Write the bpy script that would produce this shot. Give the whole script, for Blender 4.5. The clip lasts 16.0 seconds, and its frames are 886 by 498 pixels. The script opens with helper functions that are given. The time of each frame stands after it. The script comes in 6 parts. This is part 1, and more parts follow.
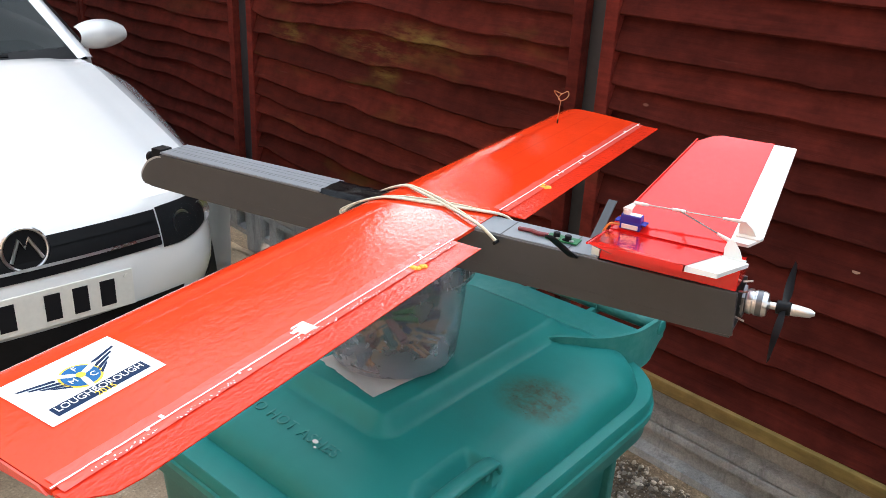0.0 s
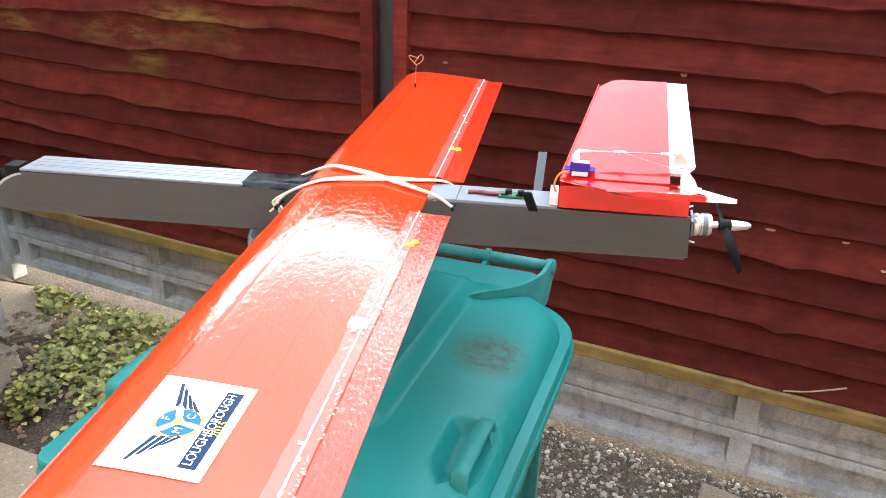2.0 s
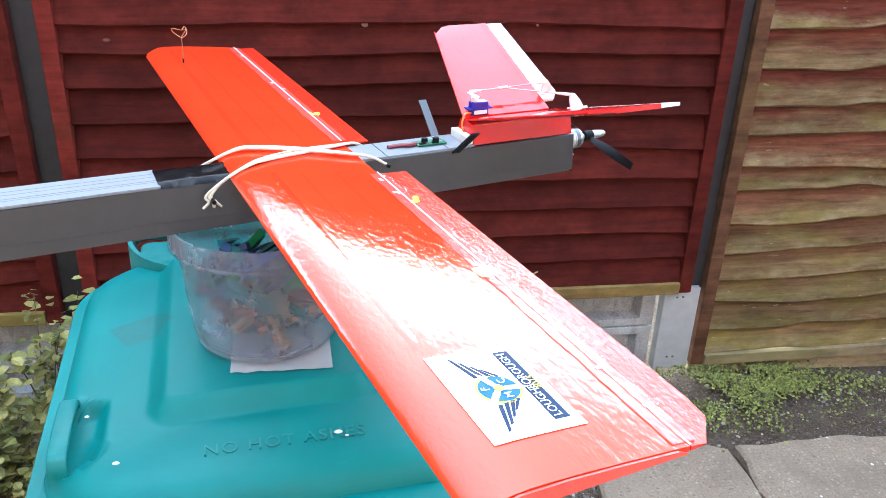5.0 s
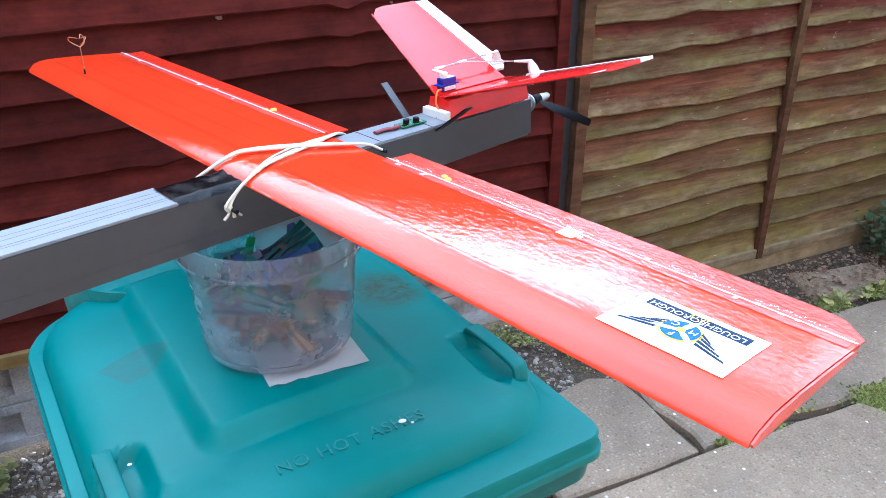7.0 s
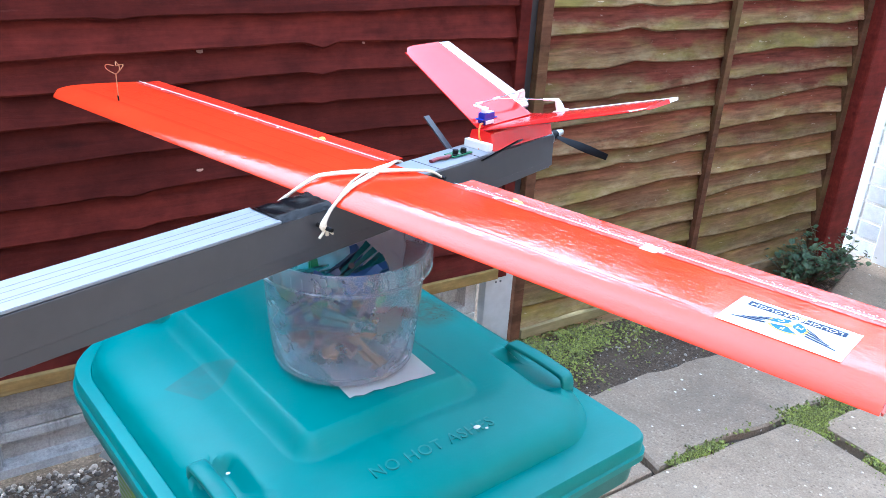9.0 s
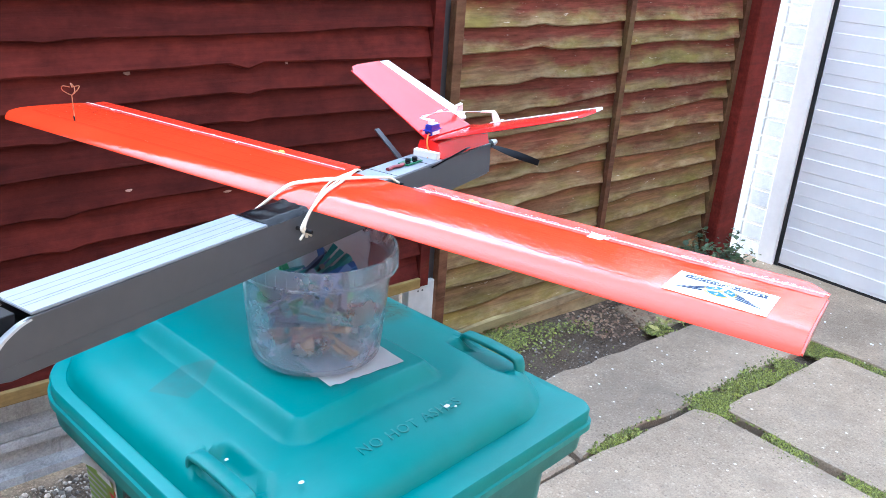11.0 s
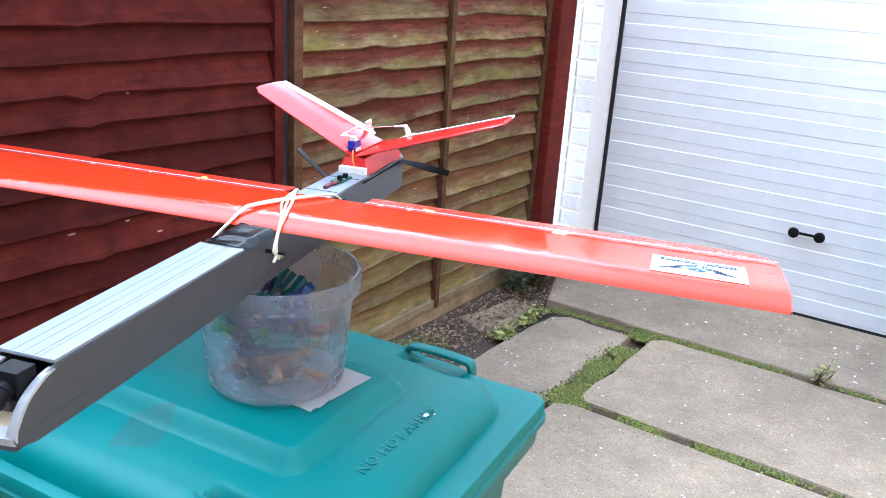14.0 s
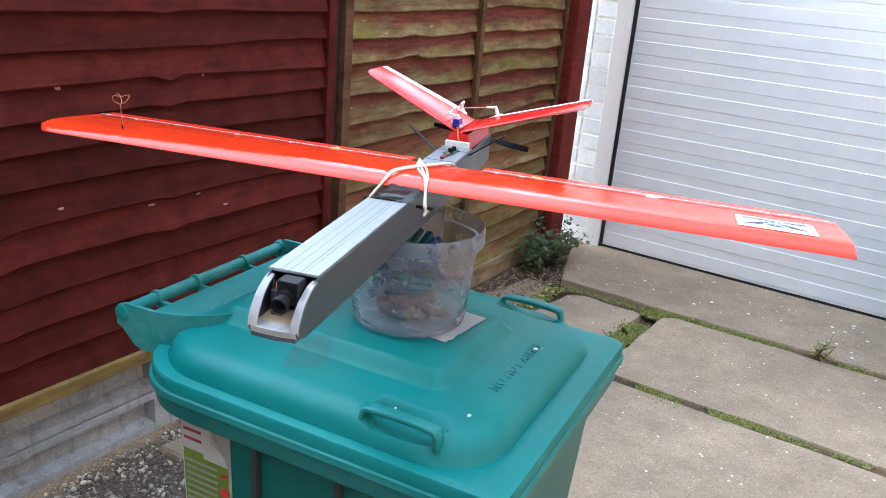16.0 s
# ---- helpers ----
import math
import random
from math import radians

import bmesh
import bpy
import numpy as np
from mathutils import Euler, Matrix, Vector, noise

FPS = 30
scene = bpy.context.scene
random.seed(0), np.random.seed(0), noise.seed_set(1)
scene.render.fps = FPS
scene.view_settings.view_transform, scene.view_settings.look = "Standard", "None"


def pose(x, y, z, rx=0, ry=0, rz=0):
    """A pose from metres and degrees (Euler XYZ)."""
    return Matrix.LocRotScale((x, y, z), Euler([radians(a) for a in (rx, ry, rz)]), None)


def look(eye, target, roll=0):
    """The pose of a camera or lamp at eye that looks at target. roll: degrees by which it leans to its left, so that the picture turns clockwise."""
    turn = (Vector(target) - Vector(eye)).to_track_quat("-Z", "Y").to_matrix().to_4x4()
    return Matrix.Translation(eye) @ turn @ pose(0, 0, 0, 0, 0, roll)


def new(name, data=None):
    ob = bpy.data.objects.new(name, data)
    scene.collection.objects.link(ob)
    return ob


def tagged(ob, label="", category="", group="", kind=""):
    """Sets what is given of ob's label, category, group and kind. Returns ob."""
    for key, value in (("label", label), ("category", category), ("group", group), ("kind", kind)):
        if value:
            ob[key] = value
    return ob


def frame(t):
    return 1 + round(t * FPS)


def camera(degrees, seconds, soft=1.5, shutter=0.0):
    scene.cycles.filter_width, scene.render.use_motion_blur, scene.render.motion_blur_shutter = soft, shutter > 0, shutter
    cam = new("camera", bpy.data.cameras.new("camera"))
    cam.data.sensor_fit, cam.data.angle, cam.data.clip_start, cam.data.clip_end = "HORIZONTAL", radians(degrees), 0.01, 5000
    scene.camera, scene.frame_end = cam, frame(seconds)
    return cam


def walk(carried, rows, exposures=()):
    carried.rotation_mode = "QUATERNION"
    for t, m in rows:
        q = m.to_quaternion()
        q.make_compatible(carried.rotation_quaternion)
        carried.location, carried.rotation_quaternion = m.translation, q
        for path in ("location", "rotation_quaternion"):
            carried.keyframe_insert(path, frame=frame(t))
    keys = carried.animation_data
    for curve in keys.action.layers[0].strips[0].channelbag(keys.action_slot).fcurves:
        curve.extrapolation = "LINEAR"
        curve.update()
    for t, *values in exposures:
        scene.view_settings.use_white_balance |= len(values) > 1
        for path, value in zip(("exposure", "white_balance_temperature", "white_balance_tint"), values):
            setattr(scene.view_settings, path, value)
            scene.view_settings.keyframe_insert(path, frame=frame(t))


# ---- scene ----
cam = camera(56.9, 16.0, 0.75)
PATH = [
    (0, (-0.036, 0.078, 1.516), (-1.361, 1.363, 0.744), 2.9),
    (0.5, (-0.098, 0.09, 1.517), (-1.31, 1.47, 0.725), 3.9),
    (1, (-0.139, 0.042, 1.512), (-1.209, 1.523, 0.698), 1.4),
    (1.5, (-0.2, -0.024, 1.508), (-1.09, 1.567, 0.684), 1.6),
    (2, (-0.265, -0.081, 1.506), (-1.037, 1.573, 0.688), 1.6),
    (2.5, (-0.318, -0.108, 1.497), (-0.945, 1.603, 0.673), 2.5),
    (3, (-0.399, -0.085, 1.491), (-0.833, 1.684, 0.665), 2.9),
    (3.5, (-0.492, -0.105, 1.494), (-0.706, 1.687, 0.632), 4.2),
    (4, (-0.584, -0.143, 1.503), (-0.614, 1.67, 0.66), 3.0),
    (4.5, (-0.662, -0.166, 1.498), (-0.52, 1.636, 0.642), 2.1),
    (5, (-0.737, -0.186, 1.489), (-0.423, 1.591, 0.627), 2.2),
    (7.5, (-1.057, -0.1, 1.484), (-0.181, 1.462, 0.594), 0.0),
    (8, (-1.128, -0.093, 1.489), (-0.16, 1.428, 0.624), 1.4),
    (8.5, (-1.192, -0.101, 1.489), (-0.142, 1.404, 0.695), 3.7),
    (9, (-1.208, -0.086, 1.486), (-0.175, 1.431, 0.692), 3.5),
    (9.5, (-1.203, -0.076, 1.489), (-0.122, 1.406, 0.692), 4.4),
    (12, (-1.448, -0.146, 1.496), (-0.145, 1.203, 0.8), 2.9),
    (12.5, (-1.473, -0.138, 1.496), (-0.145, 1.194, 0.816), 2.7),
    (13, (-1.492, -0.099, 1.49), (-0.116, 1.173, 0.793), 2.8),
    (13.5, (-1.49, -0.053, 1.49), (-0.045, 1.148, 0.804), 3.3),
    (14, (-1.496, 0.03, 1.464), (0.094, 1.056, 0.82), 3.8),
    (14.5, (-1.57, 0.082, 1.464), (0.102, 0.977, 0.829), 3.7),
    (15, (-1.687, 0.09, 1.47), (-0.003, 0.965, 0.838), 3.9),
    (15.5, (-1.763, 0.082, 1.473), (-0.077, 0.958, 0.847), 4.0),
    (16, (-1.773, 0.078, 1.471), (-0.164, 1.063, 0.806), 5.0),
]
EXPOSURE = [(0.0, 1.68, 6350, 10), (1.0, 2.22, 6350, 10), (1.5, 2.45, 6250, 10), (3.5, 2.52, 5800, 10), (5.0, 2.43, 5300, 10), (7.5, 2.14, 5000, 10), (9.0, 2.46, 4900, 10), (12.5, 2.54, 5150, 10), (14.5, 2.28, 5250, 10), (16.0, 2.0, 5500, 10)]
walk(cam, [(t, look(eye, target, roll)) for t, eye, target, roll in PATH], EXPOSURE)

# ---- daylight: bright thin overcast ----
SUN_FROM = Vector((0.02, 0.90, 0.40)).normalized()
world = bpy.data.worlds.new("overcast_sky")
scene.world = world
world.use_nodes = True
wn = world.node_tree
sky = wn.nodes.new("ShaderNodeTexSky")
sky.sky_type = 'NISHITA'
sky.sun_disc = False
sky.sun_elevation = math.asin(SUN_FROM.z)
sky.sun_rotation = math.atan2(SUN_FROM.x, SUN_FROM.y)
sky.air_density, sky.dust_density, sky.ozone_density = 2.0, 1.2, 1.0
soften = wn.nodes.new("ShaderNodeHueSaturation")
soften.inputs["Saturation"].default_value = 0.5
wn.links.new(sky.outputs[0], soften.inputs["Color"])
# broken cloud over the whole sky
aim = wn.nodes.new("ShaderNodeTexCoord")
cloud = wn.nodes.new("ShaderNodeTexNoise")
cloud.inputs["Scale"].default_value, cloud.inputs["Detail"].default_value, cloud.inputs["Roughness"].default_value = 2.6, 6.0, 0.6
wn.links.new(aim.outputs["Generated"], cloud.inputs["Vector"])
spread = wn.nodes.new("ShaderNodeMapRange")
for key, value in (("From Min", 0.3), ("From Max", 0.7), ("To Min", 0.75), ("To Max", 1.3)):
    spread.inputs[key].default_value = value
wn.links.new(cloud.outputs["Fac"], spread.inputs["Value"])
# overcast brightens towards the zenith; bright low band added on the veiled sun's side, for the wing to mirror
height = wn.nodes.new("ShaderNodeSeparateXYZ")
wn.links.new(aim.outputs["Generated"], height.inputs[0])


def sky_ramp(source, a, b, lo, hi):
    n = wn.nodes.new("ShaderNodeMapRange")
    n.interpolation_type = 'SMOOTHSTEP'
    for key, value in (("From Min", a), ("From Max", b), ("To Min", lo), ("To Max", hi)):
        n.inputs[key].default_value = value
    wn.links.new(source, n.inputs["Value"])
    return n.outputs[0]


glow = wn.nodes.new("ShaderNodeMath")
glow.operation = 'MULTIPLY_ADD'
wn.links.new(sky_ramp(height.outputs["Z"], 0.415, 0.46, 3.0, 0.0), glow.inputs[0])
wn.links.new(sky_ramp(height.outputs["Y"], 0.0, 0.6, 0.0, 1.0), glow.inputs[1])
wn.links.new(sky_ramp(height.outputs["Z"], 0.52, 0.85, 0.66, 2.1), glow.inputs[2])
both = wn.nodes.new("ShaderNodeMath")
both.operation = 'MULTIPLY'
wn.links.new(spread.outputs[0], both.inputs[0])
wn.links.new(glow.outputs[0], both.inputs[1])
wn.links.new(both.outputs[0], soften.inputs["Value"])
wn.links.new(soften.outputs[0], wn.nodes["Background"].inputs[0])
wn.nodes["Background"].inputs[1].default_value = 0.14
sun = new("sun", bpy.data.lights.new("sun", 'SUN'))
sun.data.energy, sun.data.angle, sun.data.color = 0.5, radians(115), (1.0, 0.98, 0.96)
sun.matrix_world = look(SUN_FROM * 30, (0, 0, 0))


# ---- materials ----
class Mat:
    """A small node-material builder."""

    def __init__(self, name, rough=0.5, metal=0.0, spec=0.5):
        self.m = bpy.data.materials.new(name)
        self.m.use_nodes = True
        self.t = self.m.node_tree
        self.b = self.t.nodes["Principled BSDF"]
        self.b.inputs["Roughness"].default_value = rough
        self.b.inputs["Metallic"].default_value = metal
        self.b.inputs["Specular IOR Level"].default_value = spec
        self.coord = None

    def node(self, kind, **put):
        n = self.t.nodes.new(kind)
        for key, value in put.items():
            n.inputs[key].default_value = value
        return n

    def link(self, a, b):
        self.t.links.new(a, b)

    def place(self, scale=(1, 1, 1), jitter=False, turn=(0, 0, 0)):
        """Object coordinates, stretched; jitter shifts them from object to object."""
        if self.coord is None:
            self.coord = self.t.nodes.new("ShaderNodeTexCoord")
        out = self.coord.outputs["Object"]
        if jitter:
            info = self.t.nodes.new("ShaderNodeObjectInfo")
            mul = self.node("ShaderNodeVectorMath")
            mul.operation = 'MULTIPLY_ADD'
            comb = self.t.nodes.new("ShaderNodeCombineXYZ")
            for k in ("X", "Y", "Z"):
                self.link(info.outputs["Random"], comb.inputs[k])
            mul.inputs[1].default_value = (37.0, 19.0, 53.0)
            self.link(comb.outputs[0], mul.inputs[0])
            self.link(out, mul.inputs[2])
            out = mul.outputs[0]
        mp = self.node("ShaderNodeMapping", Scale=scale, Rotation=turn)
        self.link(out, mp.inputs["Vector"])
        return mp.outputs[0]

    def noise(self, at, scale, detail=4.0, rough=0.55, warp=0.0):
        n = self.node("ShaderNodeTexNoise", Scale=scale, Detail=detail, Roughness=rough, Distortion=warp)
        self.link(at, n.inputs["Vector"])
        return n.outputs["Fac"]

    def ramp(self, fac, stops):
        r = self.t.nodes.new("ShaderNodeValToRGB")
        e = r.color_ramp.elements
        while len(e) < len(stops):
            e.new(0.5)
        for k, (at, c) in enumerate(stops):
            e[k].position = at
            e[k].color = (*c, 1) if isinstance(c, tuple) else (c, c, c, 1)
        self.link(fac, r.inputs[0])
        return r.outputs[0]

    def mix(self, fac, a, b, how='MIX'):
        m = self.t.nodes.new("ShaderNodeMix")
        m.data_type, m.blend_type = 'RGBA', how
        for v, k in ((fac, 0), (a, 6), (b, 7)):
            if isinstance(v, (int, float)):
                m.inputs[k].default_value = v if k == 0 else (v, v, v, 1)
            elif isinstance(v, tuple):
                m.inputs[k].default_value = (*v, 1)
            else:
                self.link(v, m.inputs[k])
        return m.outputs[2]

    def across(self):
        """Place across a board, from its lower edge 0 to its top 1."""
        a = self.t.nodes.new("ShaderNodeAttribute")
        a.attribute_name = "across"
        return a.outputs["Fac"]

    def random(self):
        return self.t.nodes.new("ShaderNodeObjectInfo").outputs["Random"]

    def island(self):
        return self.t.nodes.new("ShaderNodeNewGeometry").outputs["Random Per Island"]

    def colour(self, c):
        if isinstance(c, tuple):
            self.b.inputs["Base Color"].default_value = (*c, 1)
        else:
            self.link(c, self.b.inputs["Base Color"])
        return self

    def rough(self, fac, lo, hi):
        r = self.node("ShaderNodeMapRange")
        r.inputs["To Min"].default_value, r.inputs["To Max"].default_value = lo, hi
        self.link(fac, r.inputs["Value"])
        self.link(r.outputs[0], self.b.inputs["Roughness"])
        return self

    def bump(self, height, strength=0.3, depth=0.002):
        n = self.node("ShaderNodeBump", Strength=strength, Distance=depth)
        self.link(height, n.inputs["Height"])
        if self.b.inputs["Normal"].is_linked:
            self.link(self.b.inputs["Normal"].links[0].from_socket, n.inputs["Normal"])
        self.link(n.outputs[0], self.b.inputs["Normal"])
        return self


def simple(name, c, rough=0.5, metal=0.0, vary=0.12, scale=60.0, bump=0.05, coat=0.0, spec=0.5):
    """A plain surface with slight colour and roughness variation and fine relief."""
    m = Mat(name, rough, metal, spec)
    at = m.place()
    n = m.noise(at, scale)
    low = m.noise(at, scale * 0.12, 3.0)
    dark = tuple(v * (1 - vary) for v in c)
    light = tuple(min(1.0, v * (1 + vary)) for v in c)
    m.colour(m.mix(0.5, m.ramp(n, [(0.3, dark), (0.7, light)]), m.ramp(low, [(0.3, dark), (0.7, light)])))
    m.rough(low, max(0.03, rough - 0.08), min(1.0, rough + 0.08))
    if bump:
        m.bump(n, bump, 0.001)
    if coat:
        m.b.inputs["Coat Weight"].default_value = coat
        m.b.inputs["Coat Roughness"].default_value = 0.05
    return m.m


def stained_wood(name, tint, pale, green, mossy, patches=()):
    """Rough-sawn stained fence boards: long grain, faded streaks, algae and knots."""
    m = Mat(name, 0.72, 0.0, 0.08)
    at = m.place((1.2, 30, 14), jitter=True)
    grain = m.noise(at, 3.0, 6.0, 0.65, 0.4)
    broad = m.noise(m.place((0.9, 3, 2.2), jitter=True), 2.2, 4.0, 0.6)
    base = m.ramp(grain, [(0.2, tuple(v * 0.6 for v in tint)), (0.5, tint), (0.8, tuple(v * 1.35 for v in tint))])
    cloud = m.noise(m.place((7, 3, 9), jitter=True), 1.6, 5.0, 0.65)
    base = m.mix(1.0, base, m.ramp(cloud, [(0.3, 0.62), (0.7, 1.3)]), 'MULTIPLY')
    board = m.ramp(m.random(), [(0.0, 0.66), (1.0, 1.3)])
    base = m.mix(1.0, base, board, 'MULTIPLY')
    fade = m.ramp(m.noise(m.place((2.0, 26, 17), jitter=True), 2.6, 5.0, 0.7), [(0.66 - 0.14 * mossy, 0.0), (0.8, 1.0)])
    base = m.mix(m.mix(1.0, fade, 0.14 + 0.5 * mossy, 'MULTIPLY'), base, pale)
    algae = m.ramp(broad, [(0.62 - 0.26 * mossy, 0.0), (0.78 - 0.16 * mossy, 1.0)])
    base = m.mix(m.mix(1.0, algae, 0.10 + 0.62 * mossy, 'MULTIPLY'), base, green)
    # faded, greened places on the panel: centre, half width, half height
    for (px, pz), hx, hz in patches:
        gap = m.node("ShaderNodeMapping", Location=(-px / hx, 0, -pz / hz), Scale=(1 / hx, 0, 1 / hz))
        m.link(m.coord.outputs["Object"], gap.inputs["Vector"])
        length = m.node("ShaderNodeVectorMath")
        length.operation = 'LENGTH'
        m.link(gap.outputs[0], length.inputs[0])
        spot = m.ramp(length.outputs["Value"], [(0.1, 1.0), (1.0, 0.0)])
        torn = m.ramp(m.noise(m.place((3.0, 20, 12), jitter=True), 2.2, 5.0, 0.7), [(0.44, 0.0), (0.68, 0.5)])
        base = m.mix(m.mix(1.0, spot, torn, 'MULTIPLY'), base, tuple(0.85 * a + 0.15 * b for a, b in zip(green, pale)))
    v = m.node("ShaderNodeTexVoronoi", Scale=1.0)
    m.link(m.place((2.1, 9, 11), jitter=True), v.inputs["Vector"])
    knot = m.ramp(v.outputs["Distance"], [(0.05, 1.0), (0.12, 0.0)])
    base = m.mix(m.mix(1.0, knot, 0.5, 'MULTIPLY'), base, tuple(c * 0.3 for c in tint))
    # pale chips where the stain has flaked
    w = m.node("ShaderNodeTexVoronoi", Scale=1.0)
    m.link(m.place((3.3, 11, 6.0), jitter=True), w.inputs["Vector"])
    chip = m.ramp(w.outputs["Distance"], [(0.03, 1.0), (0.04, 0.0)])
    rare = m.ramp(w.outputs["Color"], [(0.72, 0.0), (0.74, 0.9)])
    base = m.mix(m.mix(1.0, chip, rare, 'MULTIPLY'), base, (0.42, 0.26, 0.2))
    m.colour(base).rough(grain, 0.55, 0.85)
    m.bump(grain, 0.55, 0.003)
    m.bump(broad, 0.25, 0.006)
    return m.m


WOOD_RED = stained_wood("red_brown_fence_stain", (0.077, 0.0126, 0.0090), (0.32, 0.15, 0.11), (0.13, 0.11, 0.03), 0.0)
WOOD_FADED = stained_wood("faded_red_brown_fence_stain", (0.077, 0.0125, 0.0083), (0.34, 0.2, 0.14), (0.24, 0.20, 0.03), 0.12, [((-2.38, 1.04), 0.30, 0.07), ((-2.30, 0.96), 0.10, 0.05), ((-2.9, 1.02), 0.16, 0.06), ((-2.1, 1.10), 0.3, 0.06)])


def worn_wood():
    """Weathered boards: bleached and green towards the lower edge, the old red stain left higher up."""
    m = Mat("worn_mossy_fence_boards", 0.75, 0.0, 0.08)
    grain = m.noise(m.place((1.5, 30, 22), jitter=True), 3.0, 6.0, 0.65, 0.5)
    broad = m.noise(m.place((1.6, 4, 5), jitter=True), 1.5, 5.0, 0.62, 0.3)
    bare = m.ramp(grain, [(0.25, (0.10, 0.064, 0.032)), (0.5, (0.19, 0.128, 0.060)), (0.8, (0.31, 0.225, 0.115))])
    algae = m.noise(m.place((2.1, 5, 8), jitter=True), 2.0, 4.0, 0.6)
    bare = m.mix(m.ramp(algae, [(0.42, 0.0), (0.66, 0.65)]), bare, (0.20, 0.185, 0.035))
    stain = m.ramp(grain, [(0.3, (0.070, 0.016, 0.010)), (0.7, (0.20, 0.05, 0.035))])
    edge = m.ramp(m.across(), [(0.15, 0.30), (0.75, 0.62)])
    tall = m.node("ShaderNodeSeparateXYZ")
    m.link(m.coord.outputs["Object"], tall.inputs[0])
    kept = m.ramp(tall.outputs["Z"], [(0.2, 0.2), (0.9, 1.0)])
    left = m.mix(1.0, kept, m.ramp(m.mix(0.5, broad, edge), [(0.385, 0.0), (0.50, 0.95)]), 'MULTIPLY')
    col = m.mix(left, bare, stain)
    pale = m.mix(1.0, m.ramp(m.across(), [(0.05, 1.0), (0.5, 0.0)]), m.ramp(m.noise(m.place((5, 20, 10), jitter=True), 2.0, 5.0, 0.7), [(0.45, 0.0), (0.65, 0.5)]), 'MULTIPLY')
    col = m.mix(pale, col, (0.34, 0.29, 0.17))
    flakes = m.ramp(m.noise(m.place((7, 26, 34), jitter=True), 1.8, 5.0, 0.75), [(0.65, 0.0), (0.71, 0.7)])
    col = m.mix(flakes, col, (0.62, 0.57, 0.47))
    cloud = m.noise(m.place((4, 6, 12), jitter=True), 1.5, 6.0, 0.7, 0.4)
    col = m.mix(1.0, col, m.ramp(cloud, [(0.32, 0.62), (0.68, 1.12)]), 'MULTIPLY')
    col = m.mix(1.0, col, m.ramp(m.random(), [(0.0, 0.8), (1.0, 1.2)]), 'MULTIPLY')
    m.colour(col).rough(grain, 0.6, 0.85)
    m.bump(grain, 0.4, 0.002)
    m.bump(broad, 0.25, 0.006)
    return m.m


WOOD_MOSS = worn_wood()
FRAME_RED = stained_wood("red_brown_fence_frame", (0.115, 0.0175, 0.0125), (0.3, 0.15, 0.12), (0.15, 0.12, 0.05), 0.0)
RAIL_PALE = stained_wood("weathered_rail_wood", (0.19, 0.125, 0.045), (0.40, 0.32, 0.15), (0.22, 0.19, 0.045), 0.7)
KICK_PALE = stained_wood("bare_kick_board_wood", (0.34, 0.26, 0.15), (0.46, 0.38, 0.25), (0.24, 0.22, 0.08), 0.6)
POST_DARK = simple("charcoal_metal_post", (0.018, 0.018, 0.02), 0.55, 0.0, 0.35, 40, 0.1)


def concrete(name, c, stain, scale=1.0, pits=0.4, runs=False, blots=0.75):
    m = Mat(name, 0.85)
    at = m.place()
    fine = m.noise(at, 90 * scale, 5.0, 0.7)
    mid = m.noise(at, 9 * scale, 5.0, 0.6)
    big = m.noise(at, 1.7 * scale, 4.0, 0.6, 0.3)
    col = m.ramp(fine, [(0.3, tuple(v * 0.72 for v in c)), (0.7, tuple(v * 1.2 for v in c))])
    col = m.mix(m.ramp(mid, [(0.45, 0.0), (0.72, blots)]), col, stain)
    col = m.mix(1.0, col, m.ramp(big, [(0.3, 0.7), (0.7, 1.18)]), 'MULTIPLY')
    if runs:
        drip = m.noise(m.place((17, 17, 4.0)), 1.2, 6.0, 0.72)
        col = m.mix(m.ramp(drip, [(0.52, 0.0), (0.66, 0.6)]), col, tuple(v * 0.3 for v in c))
    m.colour(col).rough(mid, 0.75, 0.95)
    m.bump(fine, pits, 0.0015)
    m.bump(mid, 0.3, 0.004)
    return m.m


GRAVEL_BOARD = concrete("weathered_concrete_gravel_board", (0.44, 0.445, 0.44), (0.20, 0.195, 0.18), 1.6, 0.45, True, 0.45)
GALV = simple("pale_grey_sheet_metal", (0.46, 0.47, 0.47), 0.5, 0.25, 0.15, 30, 0.05)


